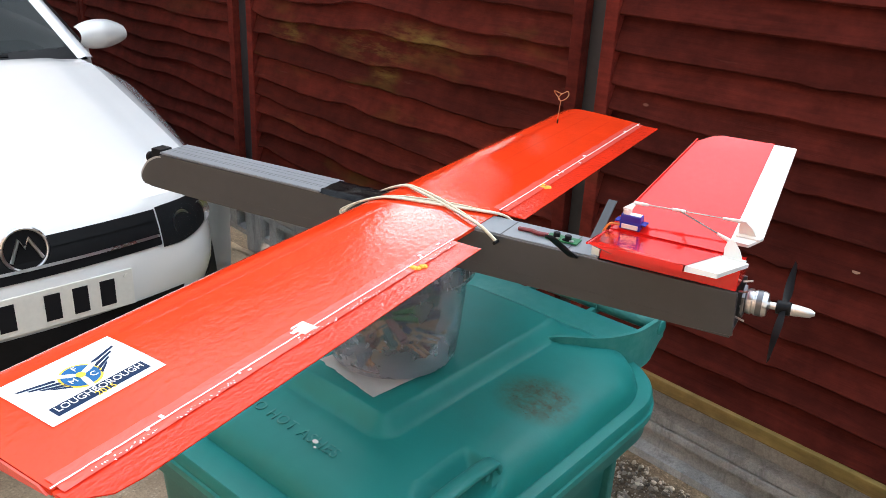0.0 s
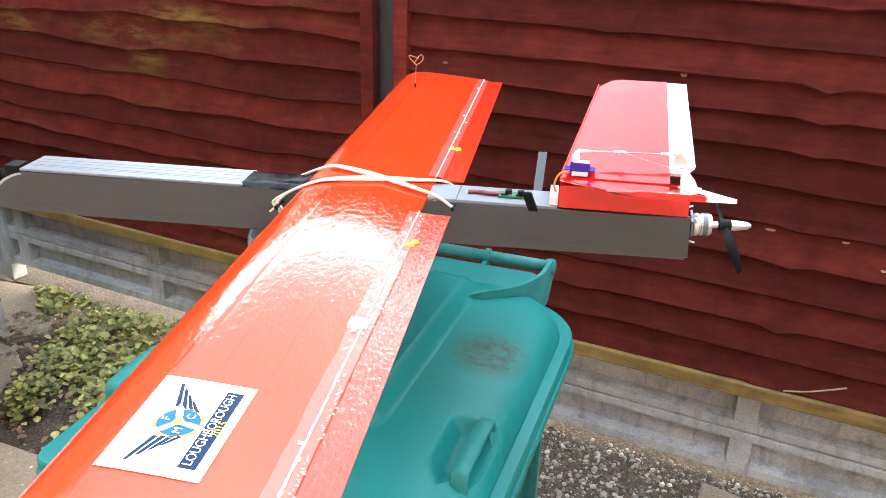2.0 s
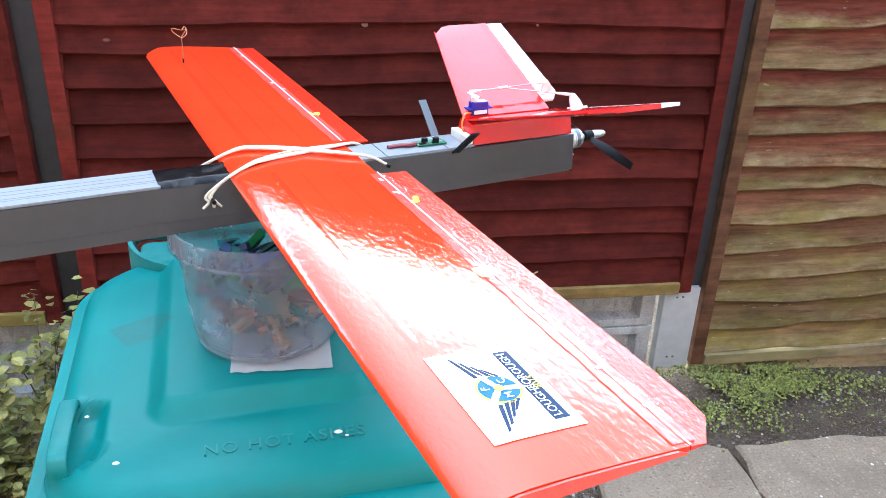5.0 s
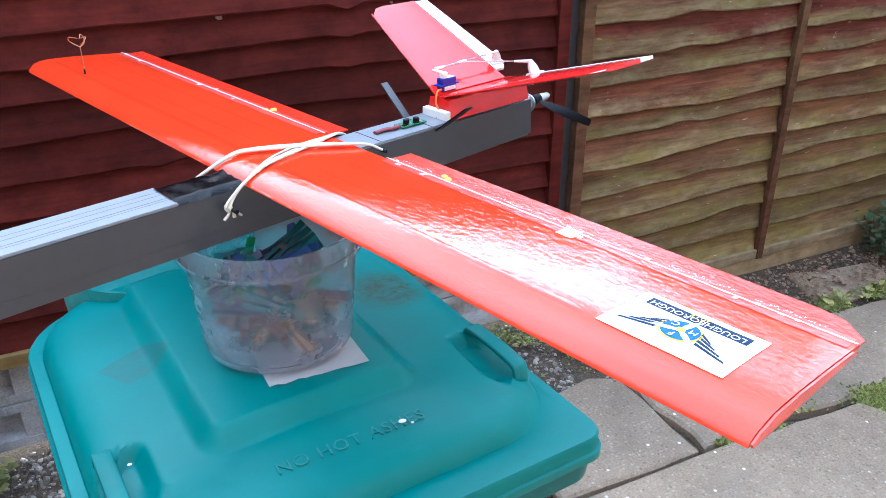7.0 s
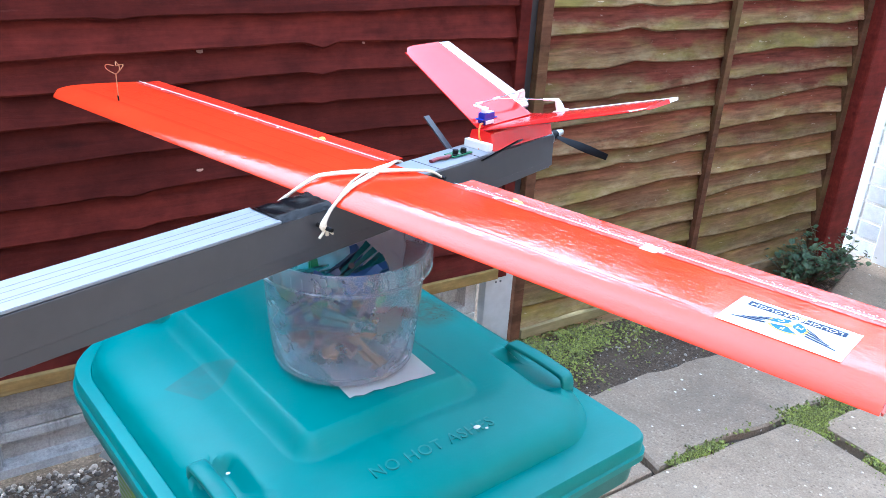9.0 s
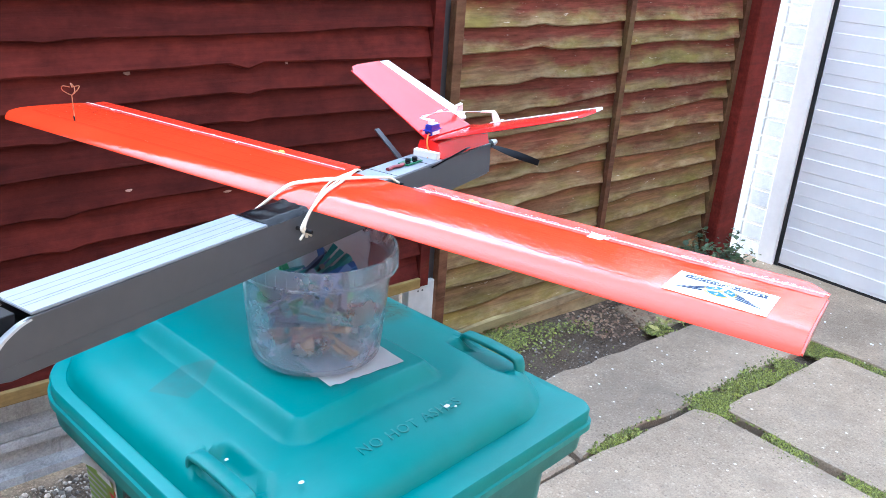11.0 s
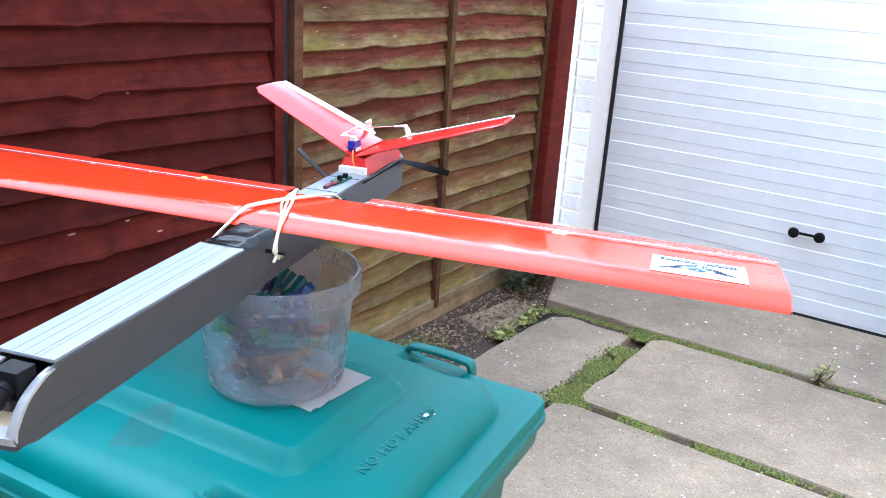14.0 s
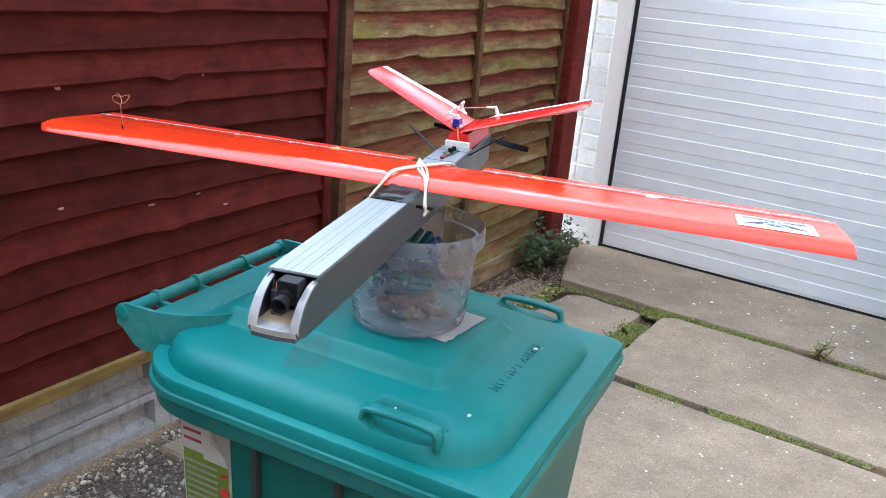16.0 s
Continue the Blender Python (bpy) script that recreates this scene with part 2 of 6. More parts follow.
def slab_material():
    """Old exposed-aggregate concrete: pale pebbles in grey cement, damp stains and dirt."""
    m = Mat("worn_aggregate_concrete", 0.85)
    at = m.place()
    v = m.node("ShaderNodeTexVoronoi", Scale=85.0)
    m.link(at, v.inputs["Vector"])
    fine = m.noise(at, 160, 5.0, 0.75)
    mid = m.noise(at, 9, 6.0, 0.7)
    big = m.noise(at, 1.3, 5.0, 0.62)
    cement = m.ramp(fine, [(0.3, (0.31, 0.25, 0.18)), (0.7, (0.61, 0.50, 0.375))])
    pebble = m.ramp(v.outputs["Color"], [(0.15, (0.20, 0.16, 0.115)), (0.5, (0.50, 0.42, 0.31)), (0.9, (0.80, 0.71, 0.57))])
    col = m.mix(m.ramp(v.outputs["Distance"], [(0.2, 0.7), (0.42, 0.0)]), cement, pebble)
    col = m.mix(m.ramp(mid, [(0.46, 0.0), (0.70, 0.55)]), col, (0.29, 0.235, 0.17))
    col = m.mix(1.0, col, m.ramp(big, [(0.32, 0.54), (0.68, 0.88)]), 'MULTIPLY')
    damp = m.noise(at, 3.4, 6.0, 0.68, 0.5)
    col = m.mix(m.ramp(damp, [(0.48, 0.0), (0.70, 0.5)]), col, (0.22, 0.19, 0.15))
    col = m.mix(1.0, col, m.ramp(m.random(), [(0.0, (0.88, 0.83, 0.78)), (1.0, (1.13, 1.04, 0.93))]), 'MULTIPLY')
    spots = m.noise(at, 24, 5.0, 0.8)
    col = m.mix(m.ramp(spots, [(0.60, 0.0), (0.70, 0.6)]), col, (0.13, 0.115, 0.09))
    w = m.node("ShaderNodeTexVoronoi", Scale=26.0)
    m.link(at, w.inputs["Vector"])
    fleck = m.mix(1.0, m.ramp(w.outputs["Distance"], [(0.10, 1.0), (0.15, 0.0)]), m.ramp(w.outputs["Color"], [(0.66, 0.0), (0.68, 0.9)]), 'MULTIPLY')
    col = m.mix(fleck, col, (0.78, 0.74, 0.66))
    m.colour(col).rough(mid, 0.75, 0.95)
    m.bump(v.outputs["Distance"], 0.35, 0.003)
    m.bump(fine, 0.4, 0.0015)
    m.bump(mid, 0.3, 0.006)
    return m.m


def earth_material():
    m = Mat("dark_soil_and_grit", 0.95, 0.0, 0.15)
    at = m.place()
    fine = m.noise(at, 120, 6.0, 0.75)
    mid = m.noise(at, 14, 5.0, 0.7)
    col = m.ramp(fine, [(0.3, (0.035, 0.027, 0.02)), (0.52, (0.10, 0.074, 0.052)), (0.74, (0.28, 0.22, 0.165))])
    col = m.mix(m.ramp(mid, [(0.5, 0.0), (0.7, 0.6)]), col, (0.16, 0.125, 0.09))
    m.colour(col)
    m.bump(fine, 0.8, 0.006)
    m.bump(mid, 0.6, 0.012)
    return m.m


SLAB = slab_material()
EARTH = earth_material()


def plastic_green(name="faded_green_bin_plastic", deep=1.0):
    """Sun-faded green moulded polyethylene with scuffs and dusty patches."""
    m = Mat(name, 0.5, 0.0, 0.24)
    at = m.place()
    big = m.noise(at, 5, 4.0, 0.6, 0.3)
    fine = m.noise(at, 220, 4.0, 0.7)
    scuff = m.noise(m.place((6, 60, 20)), 4, 5.0, 0.7)
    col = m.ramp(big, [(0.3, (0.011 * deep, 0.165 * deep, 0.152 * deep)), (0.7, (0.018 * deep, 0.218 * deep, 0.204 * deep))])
    col = m.mix(m.ramp(scuff, [(0.58, 0.0), (0.8, 0.14)]), col, (0.09, 0.28, 0.26))
    # a round patch of ingrained dirt
    grit = m.ramp(m.noise(at, 70, 6.0, 0.8), [(0.38, 0.25), (0.62, 1.0)])
    sub = m.node("ShaderNodeVectorMath")
    sub.operation = 'SUBTRACT'
    sub.inputs[1].default_value = (0.185, 0.036, 0.915)
    m.link(m.coord.outputs["Object"], sub.inputs[0])
    length = m.node("ShaderNodeVectorMath")
    length.operation = 'LENGTH'
    m.link(sub.outputs[0], length.inputs[0])
    spot = m.ramp(length.outputs["Value"], [(0.030, 0.95), (0.064, 0.0)])
    col = m.mix(m.mix(1.0, spot, grit, 'MULTIPLY'), col, (0.045, 0.05, 0.022))
    # the grey mark of a square label that has come off
    turn = m.node("ShaderNodeMapping", Location=(0.165, -0.03, -0.915), Rotation=(0, 0, 0))
    m.link(m.coord.outputs["Object"], turn.inputs["Vector"])
    spin = m.node("ShaderNodeMapping", Rotation=(0, 0, radians(-24)), Scale=(1 / 0.034, 1 / 0.029, 0))
    m.link(turn.outputs[0], spin.inputs["Vector"])
    size = m.node("ShaderNodeVectorMath")
    size.operation = 'ABSOLUTE'
    m.link(spin.outputs[0], size.inputs[0])
    part_xyz = m.node("ShaderNodeSeparateXYZ")
    m.link(size.outputs[0], part_xyz.inputs[0])
    most = m.node("ShaderNodeMath")
    most.operation = 'MAXIMUM'
    m.link(part_xyz.outputs[0], most.inputs[0])
    m.link(part_xyz.outputs[1], most.inputs[1])
    mark = m.ramp(most.outputs[0], [(0.93, 0.42), (1.0, 0.0)])
    worn = m.ramp(m.noise(at, 30, 5.0, 0.7), [(0.35, 0.45), (0.6, 1.0)])
    col = m.mix(m.mix(1.0, mark, worn, 'MULTIPLY'), col, (0.055, 0.10, 0.09))
    # edges rubbed pale
    edge = m.t.nodes.new("ShaderNodeNewGeometry").outputs["Pointiness"]
    rub = m.mix(1.0, m.ramp(edge, [(0.53, 0.0), (0.62, 0.4)]), m.ramp(m.noise(at, 35, 5.0, 0.75), [(0.35, 0.1), (0.65, 1.0)]), 'MULTIPLY')
    col = m.mix(rub, col, (0.16, 0.36, 0.33))
    m.colour(col).rough(big, 0.33, 0.48)
    m.bump(fine, 0.2, 0.0008)
    m.bump(big, 0.08, 0.004)
    return m.m


BIN_GREEN = plastic_green()
# body and rim take the lid's green scaled by 0.62
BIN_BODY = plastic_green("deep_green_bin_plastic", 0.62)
BIN_BROWN = simple("brown_bin_plastic", (0.085, 0.062, 0.05), 0.55, 0, 0.2, 80)
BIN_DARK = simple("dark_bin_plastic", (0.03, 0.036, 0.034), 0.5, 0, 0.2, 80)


def film_red(name, c, wrinkle=1.0, index=1.44, grain=130.0, depth=0.0007):
    """Heat-shrunk glossy covering film with ripples."""
    m = Mat(name, 0.2, 0.0, 0.0)
    at = m.place((1, 1, 1))
    ripple = m.noise(m.place((60, 22, 40)), 3.0, 4.0, 0.6, 0.6)
    fine = m.noise(m.place((1.0, 0.6, 1.0)), grain, 1.5, 0.5)
    big = m.noise(at, 9, 4.0, 0.6)
    col = m.ramp(big, [(0.3, tuple(v * 0.86 for v in c)), (0.7, c)])
    m.colour(col).rough(big, 0.14, 0.3)
    m.bump(ripple, 0.13 * wrinkle, 0.002)
    m.bump(fine, 0.24 * wrinkle, depth)
    m.bump(big, 0.10 * wrinkle, 0.004)
    m.link(m.b.inputs["Normal"].links[0].from_socket, m.b.inputs["Coat Normal"])
    m.b.inputs["Coat Weight"].default_value = 1.0
    m.b.inputs["Coat Roughness"].default_value = 0.01
    m.b.inputs["Coat IOR"].default_value = index
    return m.m


WING_RED = film_red("glossy_red_orange_film", (0.82, 0.046, 0.009), 1.15, 1.44, 200.0, 0.0008)
TAIL_RED = film_red("glossy_red_tail_film", (0.74, 0.018, 0.014), 0.8, 1.41)
TAPE_PINK = film_red("clear_tape_over_red", (0.78, 0.10, 0.07), 2.4, 1.44, 200.0, 0.0008)
AILERON_RED = film_red("blistered_red_film", (0.78, 0.036, 0.012), 3.0, 1.46, 260.0, 0.0011)
SPAR_RED = film_red("film_drawn_down_on_spars", (0.76, 0.039, 0.008), 1.2)
WHITE_FILM = simple("white_covering_film", (0.8, 0.8, 0.79), 0.3, 0, 0.05, 40, 0.05)
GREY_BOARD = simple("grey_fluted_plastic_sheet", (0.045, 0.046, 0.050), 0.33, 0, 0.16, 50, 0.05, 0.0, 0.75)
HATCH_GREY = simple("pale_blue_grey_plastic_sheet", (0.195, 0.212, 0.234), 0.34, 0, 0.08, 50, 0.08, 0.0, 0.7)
FLUTE_GREY = simple("grey_groove_in_sheet", (0.12, 0.12, 0.125), 0.5, 0, 0.15, 90, 0)
BLACK_TAPE = simple("black_vinyl_tape", (0.007, 0.007, 0.009), 0.2, 0, 0.3, 60, 0.3, 0.0, 0.2)
BAND = simple("cream_rubber_band", (0.62, 0.56, 0.43), 0.6, 0, 0.12, 200, 0.1)
STEEL = simple("bright_metal", (0.62, 0.62, 0.63), 0.28, 1.0, 0.1, 80, 0.05)
DARK_STEEL = simple("dark_motor_metal", (0.16, 0.16, 0.17), 0.35, 0.8, 0.2, 80, 0.05)
BLACK_PLASTIC = simple("black_plastic", (0.008, 0.008, 0.009), 0.45, 0, 0.2, 80, 0.05, 0.0, 0.12)
WHITE_PLASTIC = simple("white_nylon", (0.78, 0.77, 0.72), 0.45, 0, 0.06, 80, 0.05)
SERVO_BLUE = simple("blue_translucent_servo_plastic", (0.012, 0.03, 0.32), 0.25, 0, 0.2, 80, 0.02)
YELLOW = simple("yellow_glue_dab", (0.85, 0.42, 0.03), 0.5, 0, 0.15, 150, 0.2)
PCB = simple("green_circuit_board", (0.01, 0.14, 0.05), 0.4, 0, 0.2, 150, 0.05)
PAPER = simple("white_paper", (0.78, 0.77, 0.74), 0.8, 0, 0.05, 60, 0.15)
BRASS = simple("copper_wire", (0.55, 0.27, 0.13), 0.35, 0.9, 0.15, 100, 0)
WIRE_RED = simple("dark_red_wire", (0.18, 0.02, 0.025), 0.45)
WIRE_ORANGE = simple("orange_wire", (0.75, 0.22, 0.03), 0.45)
INK_PALE = simple("pale_grey_propeller_print", (0.62, 0.63, 0.65), 0.4, 0, 0.05, 60, 0, 0.0, 0.04)
INK_BLUE = simple("navy_print", (0.016, 0.032, 0.075), 0.35, 0, 0.05, 60, 0, 0.0, 0.04)
INK_SKY = simple("sky_blue_print", (0.025, 0.12, 0.30), 0.35, 0, 0.05, 60, 0, 0.0, 0.04)
INK_YELLOW = simple("yellow_print", (0.85, 0.6, 0.08), 0.35, 0, 0.05, 60, 0, 0.0, 0.04)
INK_BLACK = simple("black_print", (0.015, 0.015, 0.017), 0.4, 0, 0.05, 60, 0, 0.0, 0.04)
INK_GREY = simple("pale_grey_print", (0.5, 0.5, 0.5), 0.4, 0, 0.05, 60, 0, 0.0, 0.04)
INK_RED = simple("red_print", (0.5, 0.03, 0.03), 0.4, 0, 0.05, 60, 0)
INK_LIME = simple("lime_green_print", (0.28, 0.42, 0.06), 0.45, 0, 0.08, 60, 0)
WHITE_GLOSS = simple("glossy_white_sticker", (0.8, 0.8, 0.79), 0.4, 0, 0.03, 40, 0.02, 0.0, 0.04)
PLY = simple("pale_plywood", (0.6, 0.44, 0.26), 0.6, 0, 0.2, 40, 0.1)
RUBBER = simple("black_rubber", (0.014, 0.014, 0.014), 0.7, 0, 0.2, 120, 0.2)


def clear_plastic():
    """Milky see-through polypropylene."""
    m = Mat("milky_clear_plastic", 0.25)
    m.colour((0.76, 0.77, 0.81))
    m.b.inputs["Transmission Weight"].default_value = 0.92
    m.b.inputs["IOR"].default_value = 1.1
    haze = m.noise(m.place(), 18, 4.0, 0.6)
    m.rough(haze, 0.20, 0.33)
    m.b.inputs["Coat Weight"].default_value = 0.5
    m.b.inputs["Coat Roughness"].default_value = 0.12
    return m.m


CLEAR = clear_plastic()


def car_paint():
    m = Mat("white_car_paint", 0.25)
    n = m.noise(m.place(), 3.0)
    m.colour(m.ramp(n, [(0.3, (0.78, 0.78, 0.77)), (0.7, (0.82, 0.82, 0.81))]))
    m.b.inputs["Coat Weight"].default_value = 1.0
    m.b.inputs["Coat Roughness"].default_value = 0.03
    return m.m


CAR_WHITE = car_paint()


def glass(name, c, alpha, gloss=0.25):
    m = Mat(name, 0.02)
    m.colour(c)
    m.b.inputs["Alpha"].default_value = alpha
    m.b.inputs["IOR"].default_value = 1.5
    m.b.inputs["Specular IOR Level"].default_value = gloss
    return m.m


CAR_GLASS = glass("tinted_windscreen_glass", (0.008, 0.012, 0.012), 0.9, 0.06)
LAMP_GLASS = glass("clear_headlamp_lens", (0.03, 0.032, 0.034), 0.3)


def white_brick():
    m = Mat("white_painted_brick", 0.6)
    at = m.place(jitter=True)
    n = m.noise(at, 40, 5.0, 0.7)
    col = m.ramp(n, [(0.3, (0.55, 0.59, 0.64)), (0.7, (0.7, 0.73, 0.77))])
    m.colour(m.mix(1.0, col, m.ramp(m.random(), [(0, 0.86), (1, 1.1)]), 'MULTIPLY'))
    m.bump(n, 0.5, 0.003)
    return m.m


BRICK_WHITE = white_brick()
MORTAR = concrete("pale_painted_mortar", (0.76, 0.76, 0.74), (0.62, 0.6, 0.56), 3)
DOOR_WHITE = simple("white_enamelled_steel", (0.82, 0.85, 0.88), 0.32, 0, 0.05, 12, 0.04)
FRAME_WHITE = simple("white_gloss_timber", (0.84, 0.85, 0.85), 0.4, 0, 0.06, 30, 0.08)


def leaf_material(name, lo, hi):
    m = Mat(name, 0.5)
    c = m.ramp(m.island(), [(0.0, lo), (0.6, tuple((a + b) / 2 for a, b in zip(lo, hi))), (1.0, hi)])
    n = m.noise(m.place(), 90)
    m.colour(m.mix(1.0, c, m.ramp(n, [(0.3, 0.75), (0.7, 1.2)]), 'MULTIPLY'))
    m.b.inputs["Transmission Weight"].default_value = 0.0
    m.bump(n, 0.2, 0.002)
    return m.m


LEAF = leaf_material("weed_leaves", (0.09, 0.11, 0.02), (0.47, 0.43, 0.13))
LEAF_DARK = leaf_material("shrub_leaves", (0.02, 0.055, 0.018), (0.09, 0.13, 0.05))
MOSS = leaf_material("moss_tufts", (0.075, 0.075, 0.018), (0.30, 0.34, 0.055))
DEAD = leaf_material("dead_leaves", (0.12, 0.06, 0.03), (0.33, 0.22, 0.13))
PEBBLE = leaf_material("mixed_pebbles", (0.045, 0.034, 0.025), (0.46, 0.40, 0.33))
STEM = simple("brown_stems", (0.12, 0.085, 0.05), 0.8)


# ---- mesh helpers ----
def part(name, bm, material, parent=None, label="", smooth=None):
    """Links a bmesh as one mesh object; smooth: shade smooth below that angle in degrees."""
    me = bpy.data.meshes.new(name)
    bmesh.ops.recalc_face_normals(bm, faces=bm.faces)
    if smooth is not None:
        for f in bm.faces:
            f.smooth = True
        for e in bm.edges:
            e.smooth = len(e.link_faces) == 2 and e.calc_face_angle(0) < radians(smooth)
    bm.to_mesh(me)
    bm.free()
    me.materials.append(material)
    ob = new(name, me)
    if parent:
        ob.parent = parent
    if label:
        tagged(ob, label)
    return ob


def thing(name, m, label, category, group="", kind=""):
    ob = new(name)
    ob.matrix_world = m
    ob.empty_display_size = 0.05
    return tagged(ob, label, category, group, kind)


def box(lo, hi, bevel=0.0, bm=None, m=None):
    bm = bm or bmesh.new()
    c = [(a + b) / 2 for a, b in zip(lo, hi)]
    s = [abs(b - a) for a, b in zip(lo, hi)]
    got = bmesh.ops.create_cube(bm, size=1.0, matrix=Matrix.Translation(c) @ Matrix.Diagonal((*s, 1)))
    vs = got["verts"]
    if bevel:
        es = list({e for v in vs for e in v.link_edges})
        done = bmesh.ops.bevel(bm, geom=es, offset=bevel, segments=2, affect='EDGES', profile=0.6)
        vs = list({v for v in done["verts"]} | {v for f in done["faces"] for v in f.verts})
    if m:
        bmesh.ops.transform(bm, matrix=m, verts=list(bm.verts))
    return bm


def skin(rows, close=True, cap=True, bm=None):
    """Faces between rows of points (loops when close)."""
    bm = bm or bmesh.new()
    vs = [[bm.verts.new(p) for p in row] for row in rows]
    for a, b in zip(vs, vs[1:]):
        n = len(a)
        for i in range(n if close else n - 1):
            j = (i + 1) % n
            bm.faces.new((a[i], a[j], b[j], b[i]))
    if cap and close:
        bm.faces.new(vs[0][::-1])
        bm.faces.new(vs[-1])
    return bm


def lathe(profile, n=32, m=None, cap=True, bm=None):
    """profile of (radius, z) turned about z."""
    rows = [[(r * math.cos(2 * math.pi * k / n), r * math.sin(2 * math.pi * k / n), z) for k in range(n)] for r, z in profile]
    if m:
        rows = [[tuple(m @ Vector(p)) for p in row] for row in rows]
    return skin(rows, True, cap, bm)


def rod(points, radius, n=8, bm=None, closed=False, flat=1.0):
    """A tube along points, radius one number or one for each point."""
    pts = [Vector(p) for p in points]
    rows, up = [], None
    for i, p in enumerate(pts):
        if closed:
            d = (pts[(i + 1) % len(pts)] - pts[i - 1]).normalized()
        else:
            d = (pts[min(i + 1, len(pts) - 1)] - pts[max(i - 1, 0)]).normalized()
        if up is None:
            up = d.orthogonal().normalized() if abs(d.z) > 0.9 else Vector((0, 0, 1))
        side = d.cross(up).normalized()
        up = side.cross(d).normalized()
        r = radius[i] if isinstance(radius, (list, tuple)) else radius
        rows.append([p + side * (r * math.cos(2 * math.pi * k / n)) + up * (r * flat * math.sin(2 * math.pi * k / n)) for k in range(n)])
    if closed:
        rows.append(rows[0])
    return skin(rows, True, not closed, bm)


def curve_points(ctrl, steps=6):
    """Catmull-Rom through the control points."""
    p = [Vector(c) for c in ctrl]
    p = [2 * p[0] - p[1]] + p + [2 * p[-1] - p[-2]]
    out = []
    for i in range(1, len(p) - 2):
        for k in range(steps):
            t = k / steps
            out.append(0.5 * ((2 * p[i]) + (p[i + 1] - p[i - 1]) * t + (2 * p[i - 1] - 5 * p[i] + 4 * p[i + 1] - p[i + 2]) * t * t
                              + (3 * p[i] - p[i - 1] - 3 * p[i + 1] + p[i + 2]) * t ** 3))
    out.append(p[-2])
    return out


def prism(outline, lo, hi, axis='z', bevel=0.0):
    """A flat outline of (a, b) pairs, extruded along an axis from lo to hi."""
    def at(a, b, c):
        return {'z': (a, b, c), 'y': (a, c, b), 'x': (c, a, b)}[axis]
    bm = skin([[at(a, b, lo) for a, b in outline], [at(a, b, hi) for a, b in outline]])
    if bevel:
        bmesh.ops.bevel(bm, geom=list(bm.edges), offset=bevel, segments=2, affect='EDGES')
    return bm


def lettering(text, size, depth, m, material, parent, name="lettering", label="", spacing=1.0, align='CENTER'):
    """Raised letters in the built-in font, as a mesh."""
    cu = bpy.data.curves.new(name, 'FONT')
    cu.body, cu.size, cu.extrude, cu.align_x, cu.align_y, cu.space_character = text, size, depth / 2, align, 'CENTER', spacing
    cu.resolution_u = 3
    tmp = bpy.data.objects.new(name, cu)
    me = bpy.data.meshes.new_from_object(tmp)
    bpy.data.objects.remove(tmp)
    bpy.data.curves.remove(cu)
    me.transform(m)
    me.materials.clear()
    me.materials.append(material)
    ob = new(name, me)
    ob.parent = parent
    if label:
        tagged(ob, label)
    return ob


def smooth(a, b, x):
    t = min(1.0, max(0.0, (x - a) / (b - a)))
    return t * t * (3 - 2 * t)


def ground_z(x, y):
    """The drive falls a little towards the garage and towards the car."""
    return -0.045 * smooth(0.4, 1.6, x) - 0.06 * smooth(-1.6, -2.5, x)


# ---- setting: ground ----
def soil_z(x, y):
    return ground_z(x, y) - 0.03 + 0.008 * noise.noise(Vector((x * 5, y * 5, 0)))


def ground_sheet():
    """One sheet to the horizon, finer near the bin."""
    def axis(lo, hi, step):
        near = [lo + step * k for k in range(int((hi - lo) / step) + 1)]
        far = [3.0, 8.0, 25.0, 90.0, 400.0, 2000.0]
        return [lo - d for d in far[::-1]] + near + [hi + d for d in far]
    xs, ys = axis(-4.0, 3.0, 0.1), axis(-1.5, 2.2, 0.1)
    bm = bmesh.new()
    vs = [[bm.verts.new((x, y, ground_z(x, y) - 0.03 + (0.008 * noise.noise(Vector((x * 5, y * 5, 0))) if abs(x) < 5 and abs(y) < 3 else 0))) for x in xs] for y in ys]
    for a, b in zip(vs, vs[1:]):
        for i in range(len(xs) - 1):
            bm.faces.new((a[i], a[i + 1], b[i + 1], b[i]))
    ob = part("ground", bm, EARTH, smooth=60)
    return tagged(ob, "bare dark soil and grit under the drive", "ground", kind="structure")


GROUND = ground_sheet()


def slab(outline, top=0.0, name="concrete_slab", step=0.12, rough_edge=0.012, seed=0):
    """A cast slab with uneven broken edges, following the fall of the drive."""
    pts = []
    n = len(outline)
    for i in range(n):
        a, b = Vector(outline[i]), Vector(outline[(i + 1) % n])
        k = max(1, int((b - a).length / step))
        for j in range(k):
            p = a.lerp(b, j / k)
            q = Vector((p.x * 7 + seed, p.y * 7, seed))
            pts.append((p.x + rough_edge * noise.noise(q), p.y + rough_edge * noise.noise(q + Vector((9, 3, 1)))))
    cx, cy = sum(p[0] for p in pts) / len(pts), sum(p[1] for p in pts) / len(pts)
    bm = bmesh.new()

    def inset(d, dz):
        out = []
        for x, y in pts:
            r = math.hypot(x - cx, y - cy)
            s = 1 - d / max(r, 0.1)
            out.append(bm.verts.new((cx + (x - cx) * s, cy + (y - cy) * s, ground_z(x, y) + top + dz)))
        return out
    rows = [inset(0.0, -0.09), inset(0.0, -0.008), inset(0.01, 0.0)]
    for a, b in zip(rows, rows[1:]):
        for i in range(len(pts)):
            j = (i + 1) % len(pts)
            bm.faces.new((a[i], a[j], b[j], b[i]))
    mid = bm.verts.new((cx, cy, ground_z(cx, cy) + top))
    for i in range(len(pts)):
        bm.faces.new((rows[-1][i], rows[-1][(i + 1) % len(pts)], mid))
    return part(name, bm, SLAB, GROUND)


